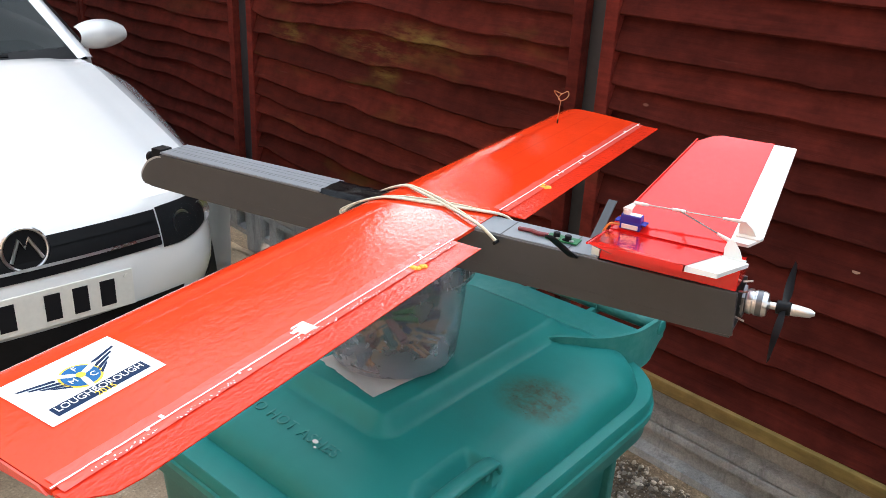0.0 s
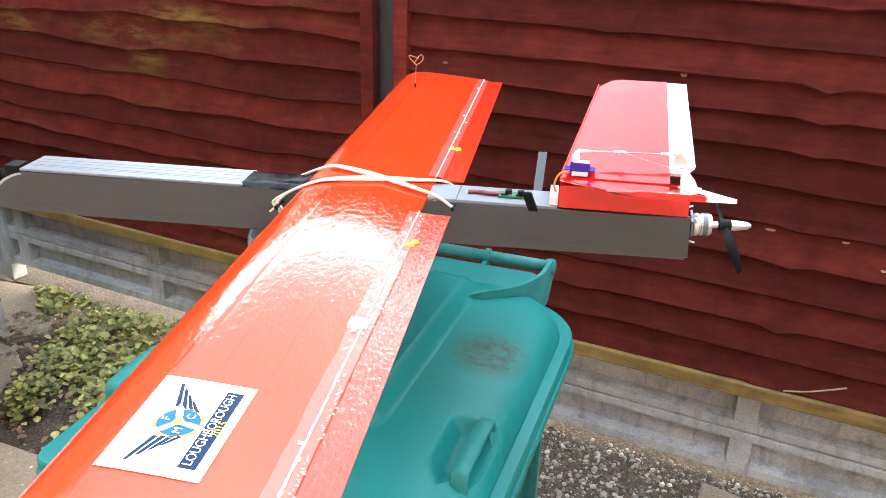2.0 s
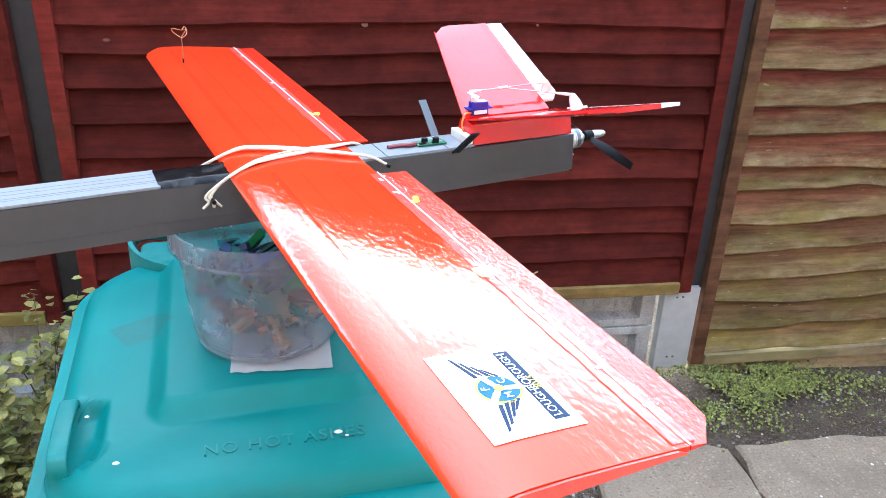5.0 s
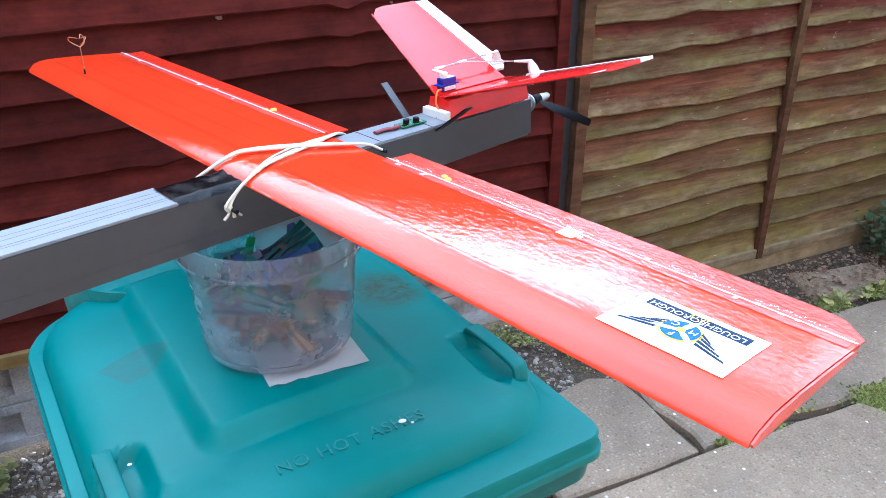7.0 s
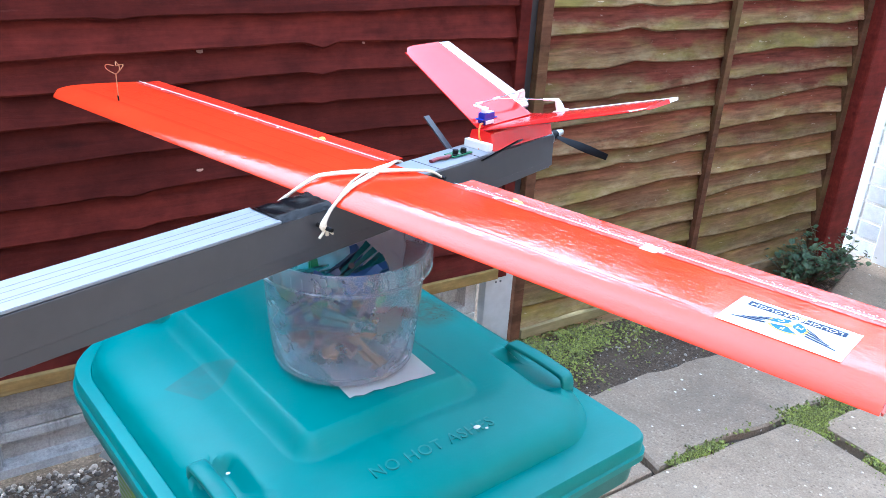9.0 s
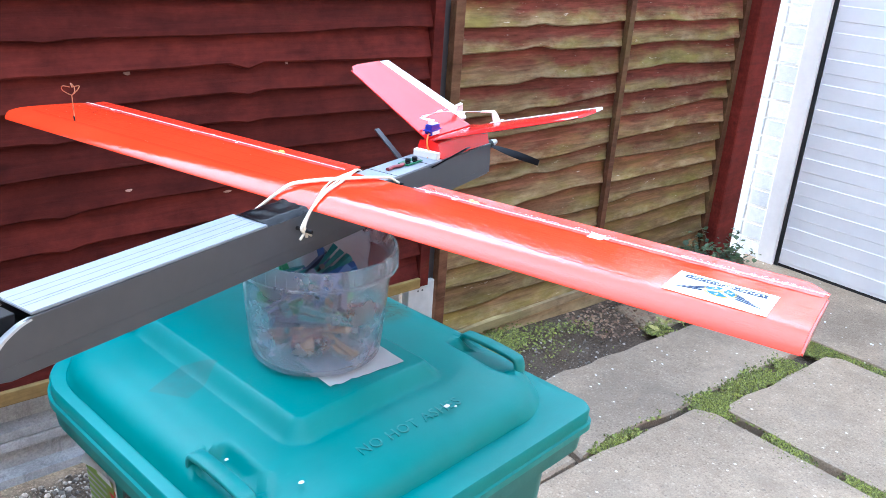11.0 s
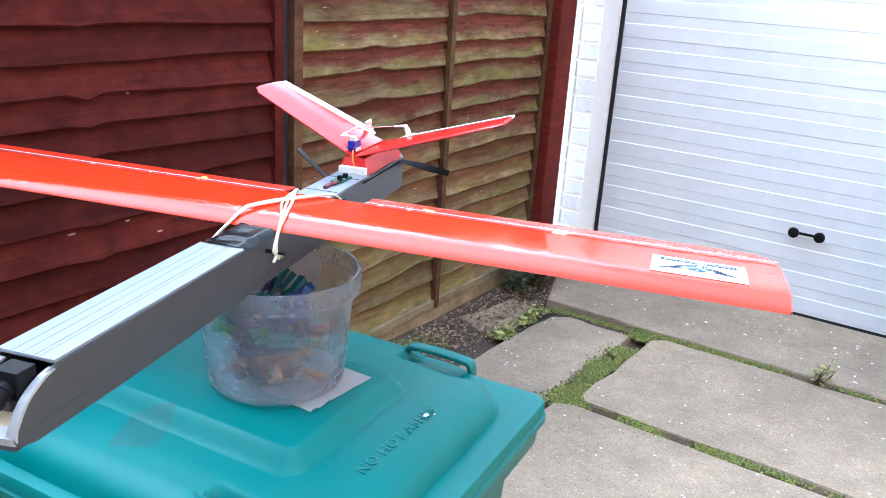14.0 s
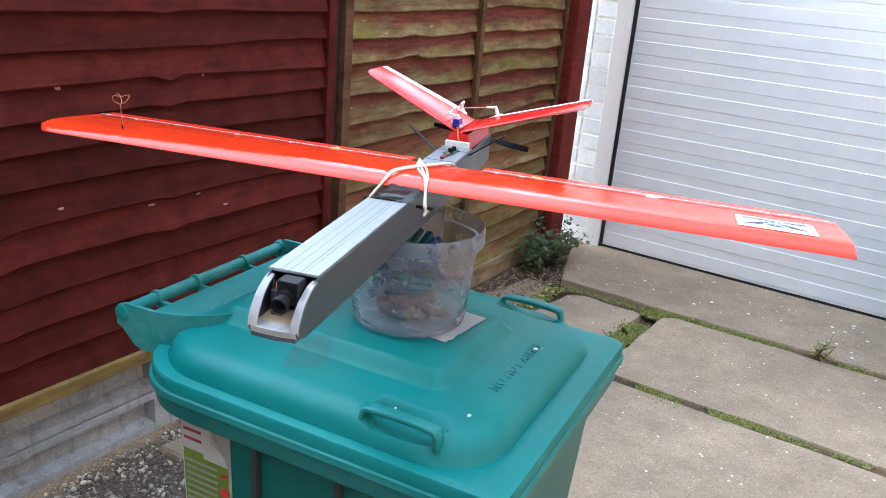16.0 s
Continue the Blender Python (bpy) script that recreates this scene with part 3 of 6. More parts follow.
slab([(1.93, -3.0), (2.62, -3.0), (2.62, 1.86), (1.93, 1.62)], 0.012, seed=1)
slab([(1.09, -3.0), (1.88, -3.0), (1.88, 1.0), (1.84, 1.045), (1.14, 1.07), (1.09, 1.03)], 0.006, rough_edge=0.016, seed=2)
slab([(-1.35, -3.0), (1.035, -3.0), (1.035, 1.06), (1.0, 1.115), (0.0, 1.13), (-1.35, 1.17)], 0.006, rough_edge=0.014, seed=3)
slab([(-0.04, 1.145), (0.405, 1.142), (0.417, 1.52), (0.33, 1.56), (0.0, 1.5)], 0.0, seed=4)
slab([(0.428, 1.142), (0.62, 1.17), (0.85, 1.145), (1.02, 1.15), (1.5, 1.155), (1.83, 1.13), (1.84, 1.44), (1.79, 1.52), (1.4, 1.55), (1.0, 1.54), (0.6, 1.53), (0.435, 1.53)], 0.0, step=0.06, rough_edge=0.03, seed=9)
slab([(1.42, 1.62), (1.86, 1.60), (1.88, 1.80), (1.5, 1.84)], -0.012, rough_edge=0.04, seed=10)
slab([(-0.42, 1.52), (-0.06, 1.56), (-0.02, 1.86), (-0.36, 1.9)], -0.006, rough_edge=0.03, seed=6)
slab([(-2.35, -3.0), (-1.4, -3.0), (-1.4, 1.16), (-2.4, 1.16)], 0.004, seed=7)
slab([(-5.5, -3.0), (-2.4, -3.0), (-2.45, 1.25), (-2.6, 1.5), (-2.78, 1.575), (-3.1, 1.54), (-5.5, 1.54)], 0.006, step=0.08, rough_edge=0.03, seed=8)
slab([(-5.5, 1.57), (-3.1, 1.57), (-2.8, 1.61), (-2.70, 1.74), (-3.0, 1.93), (-5.5, 1.93)], -0.002, step=0.08, rough_edge=0.04, seed=12)

# ---- setting: fence ----
FENCE_Y = 1.96
FRAME_WORN = stained_wood("worn_brown_fence_frame", (0.10, 0.048, 0.026), (0.28, 0.20, 0.11), (0.18, 0.15, 0.05), 0.45)


def gravel_board(x0, x1, z0, z1, label, stiles, y=FENCE_Y + 0.012):
    """Two cast boards, one on the other, each with sunk panels between sloping edges."""
    top = thing("gravel_board", pose(0, 0, 0), label, "gravel board", kind="structure")
    h = (z1 - z0) / 2 - 0.003
    deep = 0.040
    for base in (z0, z0 + h + 0.006):
        board = part("cast_board", box((x0, y + deep, base), (x1, y + 0.08, base + h), 0.002), GRAVEL_BOARD, top)
        for lo, hi, sign in ((base, base + 0.20 * h, 1), (base + 0.82 * h, base + h, -1)):
            slope = 0.009 * sign
            a, b = (lo, hi) if sign > 0 else (hi, lo)
            outline = [(y + deep + 0.0005, a), (y + 0.002, a), (y, a + 0.003 * sign), (y, b), (y + deep + 0.0005, b + slope)]
            part("cast_rail", prism(outline, x0, x1, 'x'), GRAVEL_BOARD, board)
        for c in stiles:
            lo, hi = max(x0, c - 0.03), min(x1, c + 0.03)
            outline = [(lo - 0.010, y + deep + 0.0005), (lo, y + 0.0008), (hi, y + 0.0008), (hi + 0.010, y + deep + 0.0005)]
            part("cast_stile", prism(outline, base + 0.18 * h, base + 0.84 * h, 'z'), GRAVEL_BOARD, board)
    return top


def fence_board(x0, x1, z0, height, y, seed, lean, wave, kinks=(), top_over=0.03, group=0.0):
    """One overlapping sawn board with a wandering lower edge."""
    n = 34
    rows = [[], [], [], [], [], []]
    for i in range(n + 1):
        x = x0 + (x1 - x0) * i / n
        w = wave * (0.6 * noise.noise(Vector((x * 1.5, 3.3, group))) + 0.75 * noise.noise(Vector((x * 1.9, seed * 3.1, 0)))) + 0.22 * wave * noise.noise(Vector((x * 7.0, seed * 5.7, 2)))
        bow = 0.004 * noise.noise(Vector((x * 2.3, seed * 2.3, 5)))
        for kx, ka, kw in kinks:
            w += ka * math.exp(-((x - kx) / kw) ** 2)
            bow -= 0.35 * abs(ka) * math.exp(-((x - kx) / kw) ** 2)
        zb, zt = z0 + w, z0 + height + top_over
        rows[0].append((x, y - lean - 0.001 + bow, zb + 0.006))
        rows[1].append((x, y - lean * 0.5 + bow * 0.6, (zb + zt) / 2))
        rows[2].append((x, y + 0.001, zt))
        rows[3].append((x, y + 0.012, zt))
        rows[4].append((x, y - lean + 0.012 + bow, zb))
        rows[5].append((x, y - lean + 0.003 + bow, zb + 0.001))
    bm = skin([[r[i] for r in rows] for i in range(n + 1)], True, True)
    across = bm.verts.layers.float.new("across")
    for k, v in enumerate(bm.verts):
        v[across] = (0.04, 0.5, 1.0, 1.0, 0.0, 0.0)[k % 6]
    return bm


FRONTS = {}


def fence_panel(name, x0, x1, z0, z1, pitch, wood, frame_wood, label, seed, wave, kinks=(), battens=(), rail_wood=None, end_frames=True, lean=0.033):
    top = thing(name, pose(0, 0, 0), label, "fence panel", kind="structure")
    rnd = random.Random(seed)
    fw = 0.042
    front = lean + 0.007
    if end_frames:
        part("frame_upright", box((x0, FENCE_Y - front, z0), (x0 + fw, FENCE_Y + 0.004, z1), 0.003), frame_wood, top)
        part("frame_upright", box((x1 - fw, FENCE_Y - front, z0), (x1, FENCE_Y + 0.004, z1), 0.003), frame_wood, top)
    part("bottom_rail", box((x0 + fw + 0.001, FENCE_Y - front - 0.008, z0), (x1 - fw - 0.001, FENCE_Y + 0.01, z0 + 0.038), 0.003), rail_wood or frame_wood, top)
    z = z0 + 0.03
    k = 0
    while z < z1 - 0.02:
        h = pitch * rnd.uniform(0.88, 1.13)
        bm = fence_board(x0 + fw * 0.6, x1 - fw * 0.6, z, h, FENCE_Y, seed * 17 + k * 1.3, lean, wave,
                         [(kx + rnd.uniform(-0.02, 0.02), ka * rnd.uniform(0.5, 1.2), kw) for kx, ka, kw in kinks if rnd.random() < 0.75], group=seed * 2.7 + 0.06 * k)
        part("board", bm, wood, top, smooth=40)
        FRONTS.setdefault(seed, []).append((z, h + 0.03))
        z += h
        k += 1
    for bx in battens:
        part("batten", box((bx - 0.016, FENCE_Y - front - 0.012, z0), (bx + 0.016, FENCE_Y - front + 0.012, z1), 0.002), frame_wood, top)
    part("capping", box((x0, FENCE_Y - 0.036, z1), (x1, FENCE_Y + 0.02, z1 + 0.03), 0.004), frame_wood, top)
    return top


gravel_board(-5.1, -3.265, -0.02, 0.278, "weathered grey concrete gravel board with recessed panels", (-4.9, -4.2, -3.5))
gravel_board(-3.255, -1.40, -0.005, 0.278, "weathered grey concrete gravel board with recessed panels", (-3.14, -2.42, -1.5))
gravel_board(-1.395, 0.345, -0.005, 0.278, "weathered grey concrete gravel board with recessed panels", (-1.2, -0.29, 0.33))
gravel_board(-6.95, -5.11, -0.02, 0.278, "weathered grey concrete gravel board with recessed panels", (-6.7, -6.0, -5.3))
fence_panel("fence_panel", -6.93, -5.09, 0.282, 1.80, 0.086, WOOD_RED, FRAME_RED, "red-brown stained waney-edge fence panel behind the car", 7, 0.03, rail_wood=RAIL_PALE)
fence_panel("fence_panel", -5.08, -3.315, 0.282, 1.80, 0.086, WOOD_RED, FRAME_RED, "red-brown stained waney-edge fence panel behind the car", 3, 0.03, rail_wood=RAIL_PALE)
fence_panel("fence_panel", -3.205, -1.432, 0.282, 1.80, 0.086, WOOD_FADED, FRAME_RED, "red-brown stained waney-edge fence panel with faded patches", 4, 0.05, rail_wood=RAIL_PALE)
MIDDLE_PANEL = fence_panel("fence_panel", -1.368, 0.432, 0.282, 1.80, 0.086, WOOD_RED, FRAME_RED, "red-brown stained waney-edge fence panel on a gravel board", 5, 0.014,
            [(-0.262, -0.015, 0.026), (-0.775, -0.009, 0.032)], rail_wood=RAIL_PALE)
fence_panel("fence_panel", 0.482, 2.293, 0.005, 1.80, 0.095, WOOD_MOSS, FRAME_WORN, "weathered fence panel, stain worn away and green with algae", 6, 0.034,
            [(0.9, 0.012, 0.06)], battens=(1.40,), rail_wood=KICK_PALE, lean=0.028)

SCAR = simple("bare_pale_wood", (0.40, 0.25, 0.18), 0.8, 0, 0.25, 200, 0.3)


def scar(panel, seed, x, z, wide, tall, lean=0.033):
    """A pale splinter scar on the face of a board."""
    z0, h = [b for b in FRONTS[seed] if b[0] <= z - 0.012][-1]
    chips = random.Random(int(x * 1000))
    rows = []
    for up in (0.0, 0.0016):
        row = []
        for k in range(9):
            a = 2 * math.pi * k / 9
            f = chips.uniform(0.6, 1.1)
            px, pz = x + wide * f * math.cos(a), z + tall * f * math.sin(a)
            row.append((px, FENCE_Y - lean * (1 - (pz - z0) / h) - 0.003 - up, pz))
        rows.append(row)
    part("splinter_scar", skin(rows), SCAR, panel)


for x, z, wide, tall in ((-0.585, 1.100, 0.010, 0.007), (-0.324, 0.748, 0.014, 0.003), (-0.607, 0.798, 0.010, 0.0035), (-0.156, 0.749, 0.011, 0.003), (-0.06, 0.70, 0.012, 0.003), (-0.75, 1.19, 0.006, 0.009), (-0.13, 1.10, 0.005, 0.004)):
    scar(MIDDLE_PANEL, 5, x, z, wide, tall)

kick = part("kick_board", box((0.484, FENCE_Y - 0.020, -0.10), (2.292, FENCE_Y + 0.012, 0.003), 0.003), KICK_PALE)
tagged(kick, "pale weathered timber board under the worn fence panel", "kick board", kind="structure")

for x0, x1 in ((-3.31, -3.21), (-1.43, -1.372), (0.436, 0.479)):
    post = part("fence_post", box((x0, FENCE_Y - 0.012, 0.285), (x1, FENCE_Y + 0.05, 1.84), 0.004), POST_DARK)
    if x0 < 0:
        part("concrete_foot", box((x0 - 0.035, FENCE_Y - 0.008, -0.08), (x1 - 0.005, FENCE_Y + 0.06, 0.284), 0.006), GRAVEL_BOARD, post, "grey concrete post foot")
    tagged(post, "dark charcoal fence post between the panels", "fence post", kind="structure")

# pale sheet-metal bracket at the foot of the post
br = thing("post_bracket", pose(0, 0, 0), "pale grey metal bracket covering the foot of the fence post", "bracket")
part("plate", box((0.352, FENCE_Y - 0.030, -0.005), (0.470, FENCE_Y + 0.008, 0.292), 0.003), GALV, br)
for sx in (0.395, 0.415):
    for sz in (0.04, 0.262):
        part("screw", lathe([(0.004, 0), (0.004, 0.002), (0.002, 0.003)], 10, Matrix.Translation((sx, FENCE_Y - 0.030, sz)) @ pose(0, 0, 0, 90, 0, 0)), DARK_STEEL, br)

corner = part("corner_post", box((2.296, 1.875, -0.04), (2.468, FENCE_Y + 0.06, 2.0), 0.012), FRAME_RED)
tagged(corner, "thick red-brown stained timber corner post", "post", kind="structure")
stop = part("fence_stop_batten", box((2.472, 1.915, -0.03), (2.498, FENCE_Y + 0.06, 1.9), 0.004), RAIL_PALE)
tagged(stop, "pale bare timber batten against the garage wall", "batten", kind="structure")


STEM_PALE = simple("dry_straw", (0.38, 0.29, 0.17), 0.8)
# a dry stalk caught on the bottom rail
twig = part("dry_stalk", rod(curve_points([(-0.215, 1.922, 0.326), (-0.16, 1.915, 0.345), (-0.11, 1.912, 0.368), (-0.075, 1.914, 0.383)], 4), 0.0022, 6), STEM_PALE)
tagged(twig, "pale dry stalk lying against the lowest fence board", "stalk")


# ---- wheelie bin ----
BIN_M = pose(-0.795, 0.775, 0, 0, 0, 6)
BX, BF, BB = 0.277, -0.335, 0.300


def lid_outline(n=160, ox=0.0, oy=0.0, corner_front=0.04, corner_back=0.12, front=0.0):
    """A rounded rectangle, wider corners at the hinge end; ox, oy: inset."""
    hx = BX - ox
    y0, y1 = BF + oy + front, BB - oy
    pts = []
    for cx, cy, r, a0 in ((hx, y1, corner_back, 0), (-hx, y1, corner_back, 90), (-hx, y0, corner_front, 180), (hx, y0, corner_front, 270)):
        r = max(0.02, r)
        ccx, ccy = cx - math.copysign(r, cx), cy - math.copysign(r, cy - (y0 + y1) / 2)
        for k in range(n // 4):
            a = radians(a0 + 90 * k / (n // 4 - 1))
            pts.append((ccx + r * math.cos(a), ccy + r * math.sin(a)))
    return pts


def soft_step(t):
    """A straight ramp from 0 to 1 with short rounded ends."""
    t = min(1.0, max(0.0, t))
    return 0.35 * t + 0.65 * t * t * (3 - 2 * t)


def lid_height(x, y):
    """The crown of the lid: domed edge, raised middle for the bucket."""
    z = 0.912 + 0.007 * smooth(0.26, 0.0, abs(x))
    d = math.hypot(max(0.0, abs(x + 0.018) - 0.100), max(0.0, -0.154 - y)) - 0.008
    z += 0.021 * (1 - soft_step(d / 0.026))
    return z


def lid_ring(z, *shape):
    """One ring of the lid with points along its straight sides, scooped out under the grips."""
    pts = lid_outline(240, *shape)
    ring = []
    for k, (x, y) in enumerate(pts):
        ring.append((x, y))
        if k % 60 == 59:
            nx, ny = pts[(k + 1) % 240]
            ring += [(x + (nx - x) * i / 44, y + (ny - y) * i / 44) for i in range(1, 44)]
    return [(x, y, scooped(x, y, z)) for x, y in ring]


def scooped(x, y, z):
    along = 1 - smooth(0.040, 0.056, abs(y + 0.167))
    inward = smooth(0.186, 0.206, abs(x + 0.004))
    return z - along * inward * max(0.0, z - 0.8925)


def wheelie_bin():
    top = thing("wheelie_bin", BIN_M, "green plastic wheelie bin with closed hinged lid, faded and scuffed", "wheelie bin")
    # body, tapering to the foot
    rows = []
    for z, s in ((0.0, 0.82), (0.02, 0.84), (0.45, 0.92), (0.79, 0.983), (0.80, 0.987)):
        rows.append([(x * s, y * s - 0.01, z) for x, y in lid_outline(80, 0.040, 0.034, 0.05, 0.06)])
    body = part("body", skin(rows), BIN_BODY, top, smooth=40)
    rim = []
    for z, o in ((0.80, 0.018), (0.812, 0.006), (0.838, 0.004), (0.846, 0.012), (0.852, 0.03)):
        rim.append([(x, y, z) for x, y in lid_outline(120, o, o)])
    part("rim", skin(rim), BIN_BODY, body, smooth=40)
    # slots in the side: their shade is put into the ribs' dark colour
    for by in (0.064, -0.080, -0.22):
        part("rib", box((-0.244, by - 0.005, 0.70 if by > 0 else 0.5), (-0.216, by + 0.005, 0.806), 0.002), BIN_DARK, body, "moulded rib coloured dark for the shade of a side slot")
    for by in (-0.2, 0.0, 0.18):
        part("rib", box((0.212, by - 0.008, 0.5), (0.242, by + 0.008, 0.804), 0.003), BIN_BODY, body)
    # lid
    rings = []
    for o, z, fr, cf in ((0.004, 0.838, 0, 0.026), (0.0, 0.840, 0, 0.026), (0.0, 0.850, 0, 0.026), (0.003, 0.852, 0, 0.026), (0.003, 0.868, 0, 0.026), (0.005, 0.8715, 0, 0.026),
                         (0.016, 0.8735, 0.004, 0.03), (0.0195, 0.8735, 0.022, 0.09), (0.0205, 0.8725, 0.0235, 0.10), (0.0215, 0.8765, 0.024, 0.105), (0.0235, 0.886, 0.0255, 0.11), (0.0285, 0.896, 0.029, 0.11), (0.037, 0.9035, 0.035, 0.11), (0.048, 0.908, 0.042, 0.11)):
        rings.append(lid_ring(z, o, o, cf, 0.12, fr))
    base = [(x, y) for x, y, z in lid_ring(0.0, 0.060, 0.060, 0.11, 0.12, 0.046)]
    for k in range(110):
        s = 1 - k / 110
        f = smooth(-0.06, 0.16, 1 - s)
        yy = -0.012
        spots = [(x * s, yy + (y - yy) * s) for x, y in base]
        rings.append([(x, y, scooped(x, y, 0.9095 + (lid_height(x, y) - 0.9095) * f)) for x, y in spots])
    lid = part("lid", skin(rings), BIN_GREEN, top, smooth=34)
    # side grips
    for sx in (-1, 1):
        gx = sx * 0.232 - 0.004
        path = curve_points([(gx, -0.2225, 0.890), (gx, -0.2222, 0.902), (gx, -0.2195, 0.911), (gx, -0.211, 0.9155), (gx, -0.167, 0.9175), (gx, -0.123, 0.9155), (gx, -0.1145, 0.911), (gx, -0.1118, 0.902), (gx, -0.1115, 0.890)], 4)
        rows = []
        for k, p in enumerate(path):
            t = (path[min(k + 1, len(path) - 1)] - path[max(k - 1, 0)]).normalized()
            out = Vector((0, -t.z, t.y)) * 0.0034
            rows.append([(p + out * v + Vector((0.0098 * u, 0, 0)))[:] for u, v in ((-1, -0.8), (-0.9, -1), (0.9, -1), (1, -0.8), (1, 0.7), (0.85, 1), (-0.85, 1), (-1, 0.7))])
        bm = skin(rows)
        part("grip", bm, BIN_GREEN, lid, smooth=60)
    # hinge
    for sx in (-1, 1):
        plan = curve_points([(sx * 0.085, 0.165, 0), (sx * 0.125, 0.185, 0), (sx * 0.17, 0.225, 0), (sx * 0.195, 0.28, 0), (sx * 0.199, 0.325, 0), (sx * 0.199, 0.372, 0)], 4)
        rows = []
        for k, p in enumerate(plan):
            f = k / (len(plan) - 1)
            top_z = 0.918 + 0.006 * f + 0.024 * smooth(0.0, 0.25, f) * (1 - smooth(0.0, 1.0, f)) * 0.4 - 0.010 * smooth(0.9, 1.0, f)
            low_z = 0.898 - 0.045 * smooth(0.3, 0.62, f) + 0.032 * smooth(0.8, 1.0, f)
            rows.append([(p.x - 0.004, p.y, low_z), (p.x + 0.004, p.y, low_z), (p.x + 0.0035, p.y, top_z), (p.x - 0.0035, p.y, top_z)])
        part("hinge_arm", skin(rows), BIN_GREEN, lid, smooth=40)
        part("hinge_cap", lathe([(0.013, -0.01), (0.015, 0.0), (0.013, 0.006), (0.006, 0.008)], 16, Matrix.Translation((sx * 0.199, 0.36, 0.906)) @ pose(0, 0, 0, 0, 90 * sx, 0)), BIN_GREEN, lid, smooth=50)
    part("handle_bar", rod([(-0.2, 0.36, 0.906), (0.2, 0.36, 0.906)], 0.011, 14), BIN_GREEN, body, smooth=60)
    for bx in (-0.13, -0.04, 0.085):
        part("bar_collar", lathe([(0.0145, -0.004), (0.0145, 0.004)], 14, Matrix.Translation((bx, 0.36, 0.906)) @ pose(0, 0, 0, 0, 90, 0)), BIN_GREEN, body)
        part("bar_web", box((bx - 0.004, 0.318, 0.880), (bx + 0.004, 0.352, 0.904), 0.001), BIN_GREEN, body)
    # flat tongue of the lid reaching back to the handle bar
    tongue = [(-0.168, 0.21), (0.168, 0.21), (0.184, 0.285), (0.186, 0.325), (0.176, 0.334), (-0.176, 0.334), (-0.186, 0.325), (-0.184, 0.285)]
    part("hinge_tongue", prism(tongue, 0.893, 0.9035, 'z', 0.003), BIN_GREEN, lid, smooth=40)
    # moulded lettering
    lettering("NO HOT ASHES", 0.0225, 0.0036, Matrix.Translation((-0.003, -0.2325, 0.9100)) @ pose(0, 0, 0, 5.0, 0, 0), BIN_GREEN, lid, "lettering", "raised moulded words on the lid", 1.12)
    # wheels at the hinge side
    for sx in (-1, 1):
        part("wheel", lathe([(0.03, -0.03), (0.095, -0.028), (0.1, -0.02), (0.1, 0.02), (0.095, 0.028), (0.03, 0.03)], 28, Matrix.Translation((sx * 0.24, 0.26, 0.10)) @ pose(0, 0, 0, 0, 90, 0)), RUBBER, top, smooth=40)
    return top


wheelie_bin()

# peeling recycling label on the side of the bin
lab = thing("bin_label", BIN_M, "peeling white and lime-green printed label on the bin's side", "label")


def side_sheet(y0, y1, z0, z1, off, curl=0.0, n=8):
    """A sheet on the sloping side of the bin; curl lifts its upper front corner."""
    rows = []
    for j in range(n + 1):
        row = []
        for i in range(n + 1):
            y, z = y0 + (y1 - y0) * i / n, z0 + (z1 - z0) * j / n
            lift = curl * max(0.0, (1 - i / n) + j / n - 1.0) ** 1.5
            row.append((-0.2335 + 0.05 * (0.80 - z) - off - lift, y, z - 0.35 * lift))
        rows.append(row)
    bm = skin(rows, False, False)
    bmesh.ops.solidify(bm, geom=list(bm.faces), thickness=0.0005)
    return bm


part("white_sheet", side_sheet(0.115, 0.211, 0.62, 0.812, 0.0025), PAPER, lab)
part("green_panel", side_sheet(0.119, 0.207, 0.62, 0.735, 0.0045), INK_LIME, lab)
part("peeled_flap", side_sheet(0.117, 0.165, 0.728, 0.806, 0.0065, 0.035), PAPER, lab, "curled white paper flap")
for k in range(8):
    part("print_line", side_sheet(0.14, 0.203, 0.630 + 0.012 * k, 0.6345 + 0.012 * k, 0.0062, 0.0, 1), INK_GREY, lab)
for k in range(3):
    part("print_line", side_sheet(0.17, 0.205, 0.752 + 0.016 * k, 0.757 + 0.016 * k, 0.0042, 0.0, 1), INK_RED, lab)
for k in range(3):
    part("print_dot", lathe([(0.008, 0), (0.008, 0.002)], 14, Matrix.Translation((-0.2315, 0.128, 0.645 + 0.034 * k)) @ pose(0, 0, 0, 0, -87, 0)), INK_RED, lab)


def on_lid(x, y):
    c, s = math.cos(radians(6)), math.sin(radians(6))
    dx, dy = x + 0.795, y - 0.775
    return lid_height(c * dx + s * dy, -s * dx + c * dy)


def blotch(name, x, y, r, label, material, seed, count=60, squareish=False):
    """A thin patch of dried dirt specks lying on the lid."""
    rnd = random.Random(seed)
    bm = bmesh.new()
    for k in range(count):
        if squareish:
            px, py = x + rnd.uniform(-r, r), y + rnd.uniform(-r, r)
        else:
            a, d = rnd.uniform(0, 6.283), r * math.sqrt(rnd.random())
            px, py = x + d * math.cos(a), y + d * math.sin(a)
        s = rnd.uniform(0.0005, 0.0014)
        z = on_lid(px, py)
        a0 = rnd.uniform(0, 6.28)
        ring = [bm.verts.new((px + s * rnd.uniform(0.5, 1.3) * math.cos(a0 + 1.05 * i), py + s * rnd.uniform(0.5, 1.3) * math.sin(a0 + 1.05 * i), z + 0.0008)) for i in range(6)]
        tip = bm.verts.new((px, py, z + 0.0016))
        for i in range(6):
            bm.faces.new((ring[i], ring[(i + 1) % 6], tip))
    return tagged(part(name, bm, material), label, "dirt", kind="stuff")


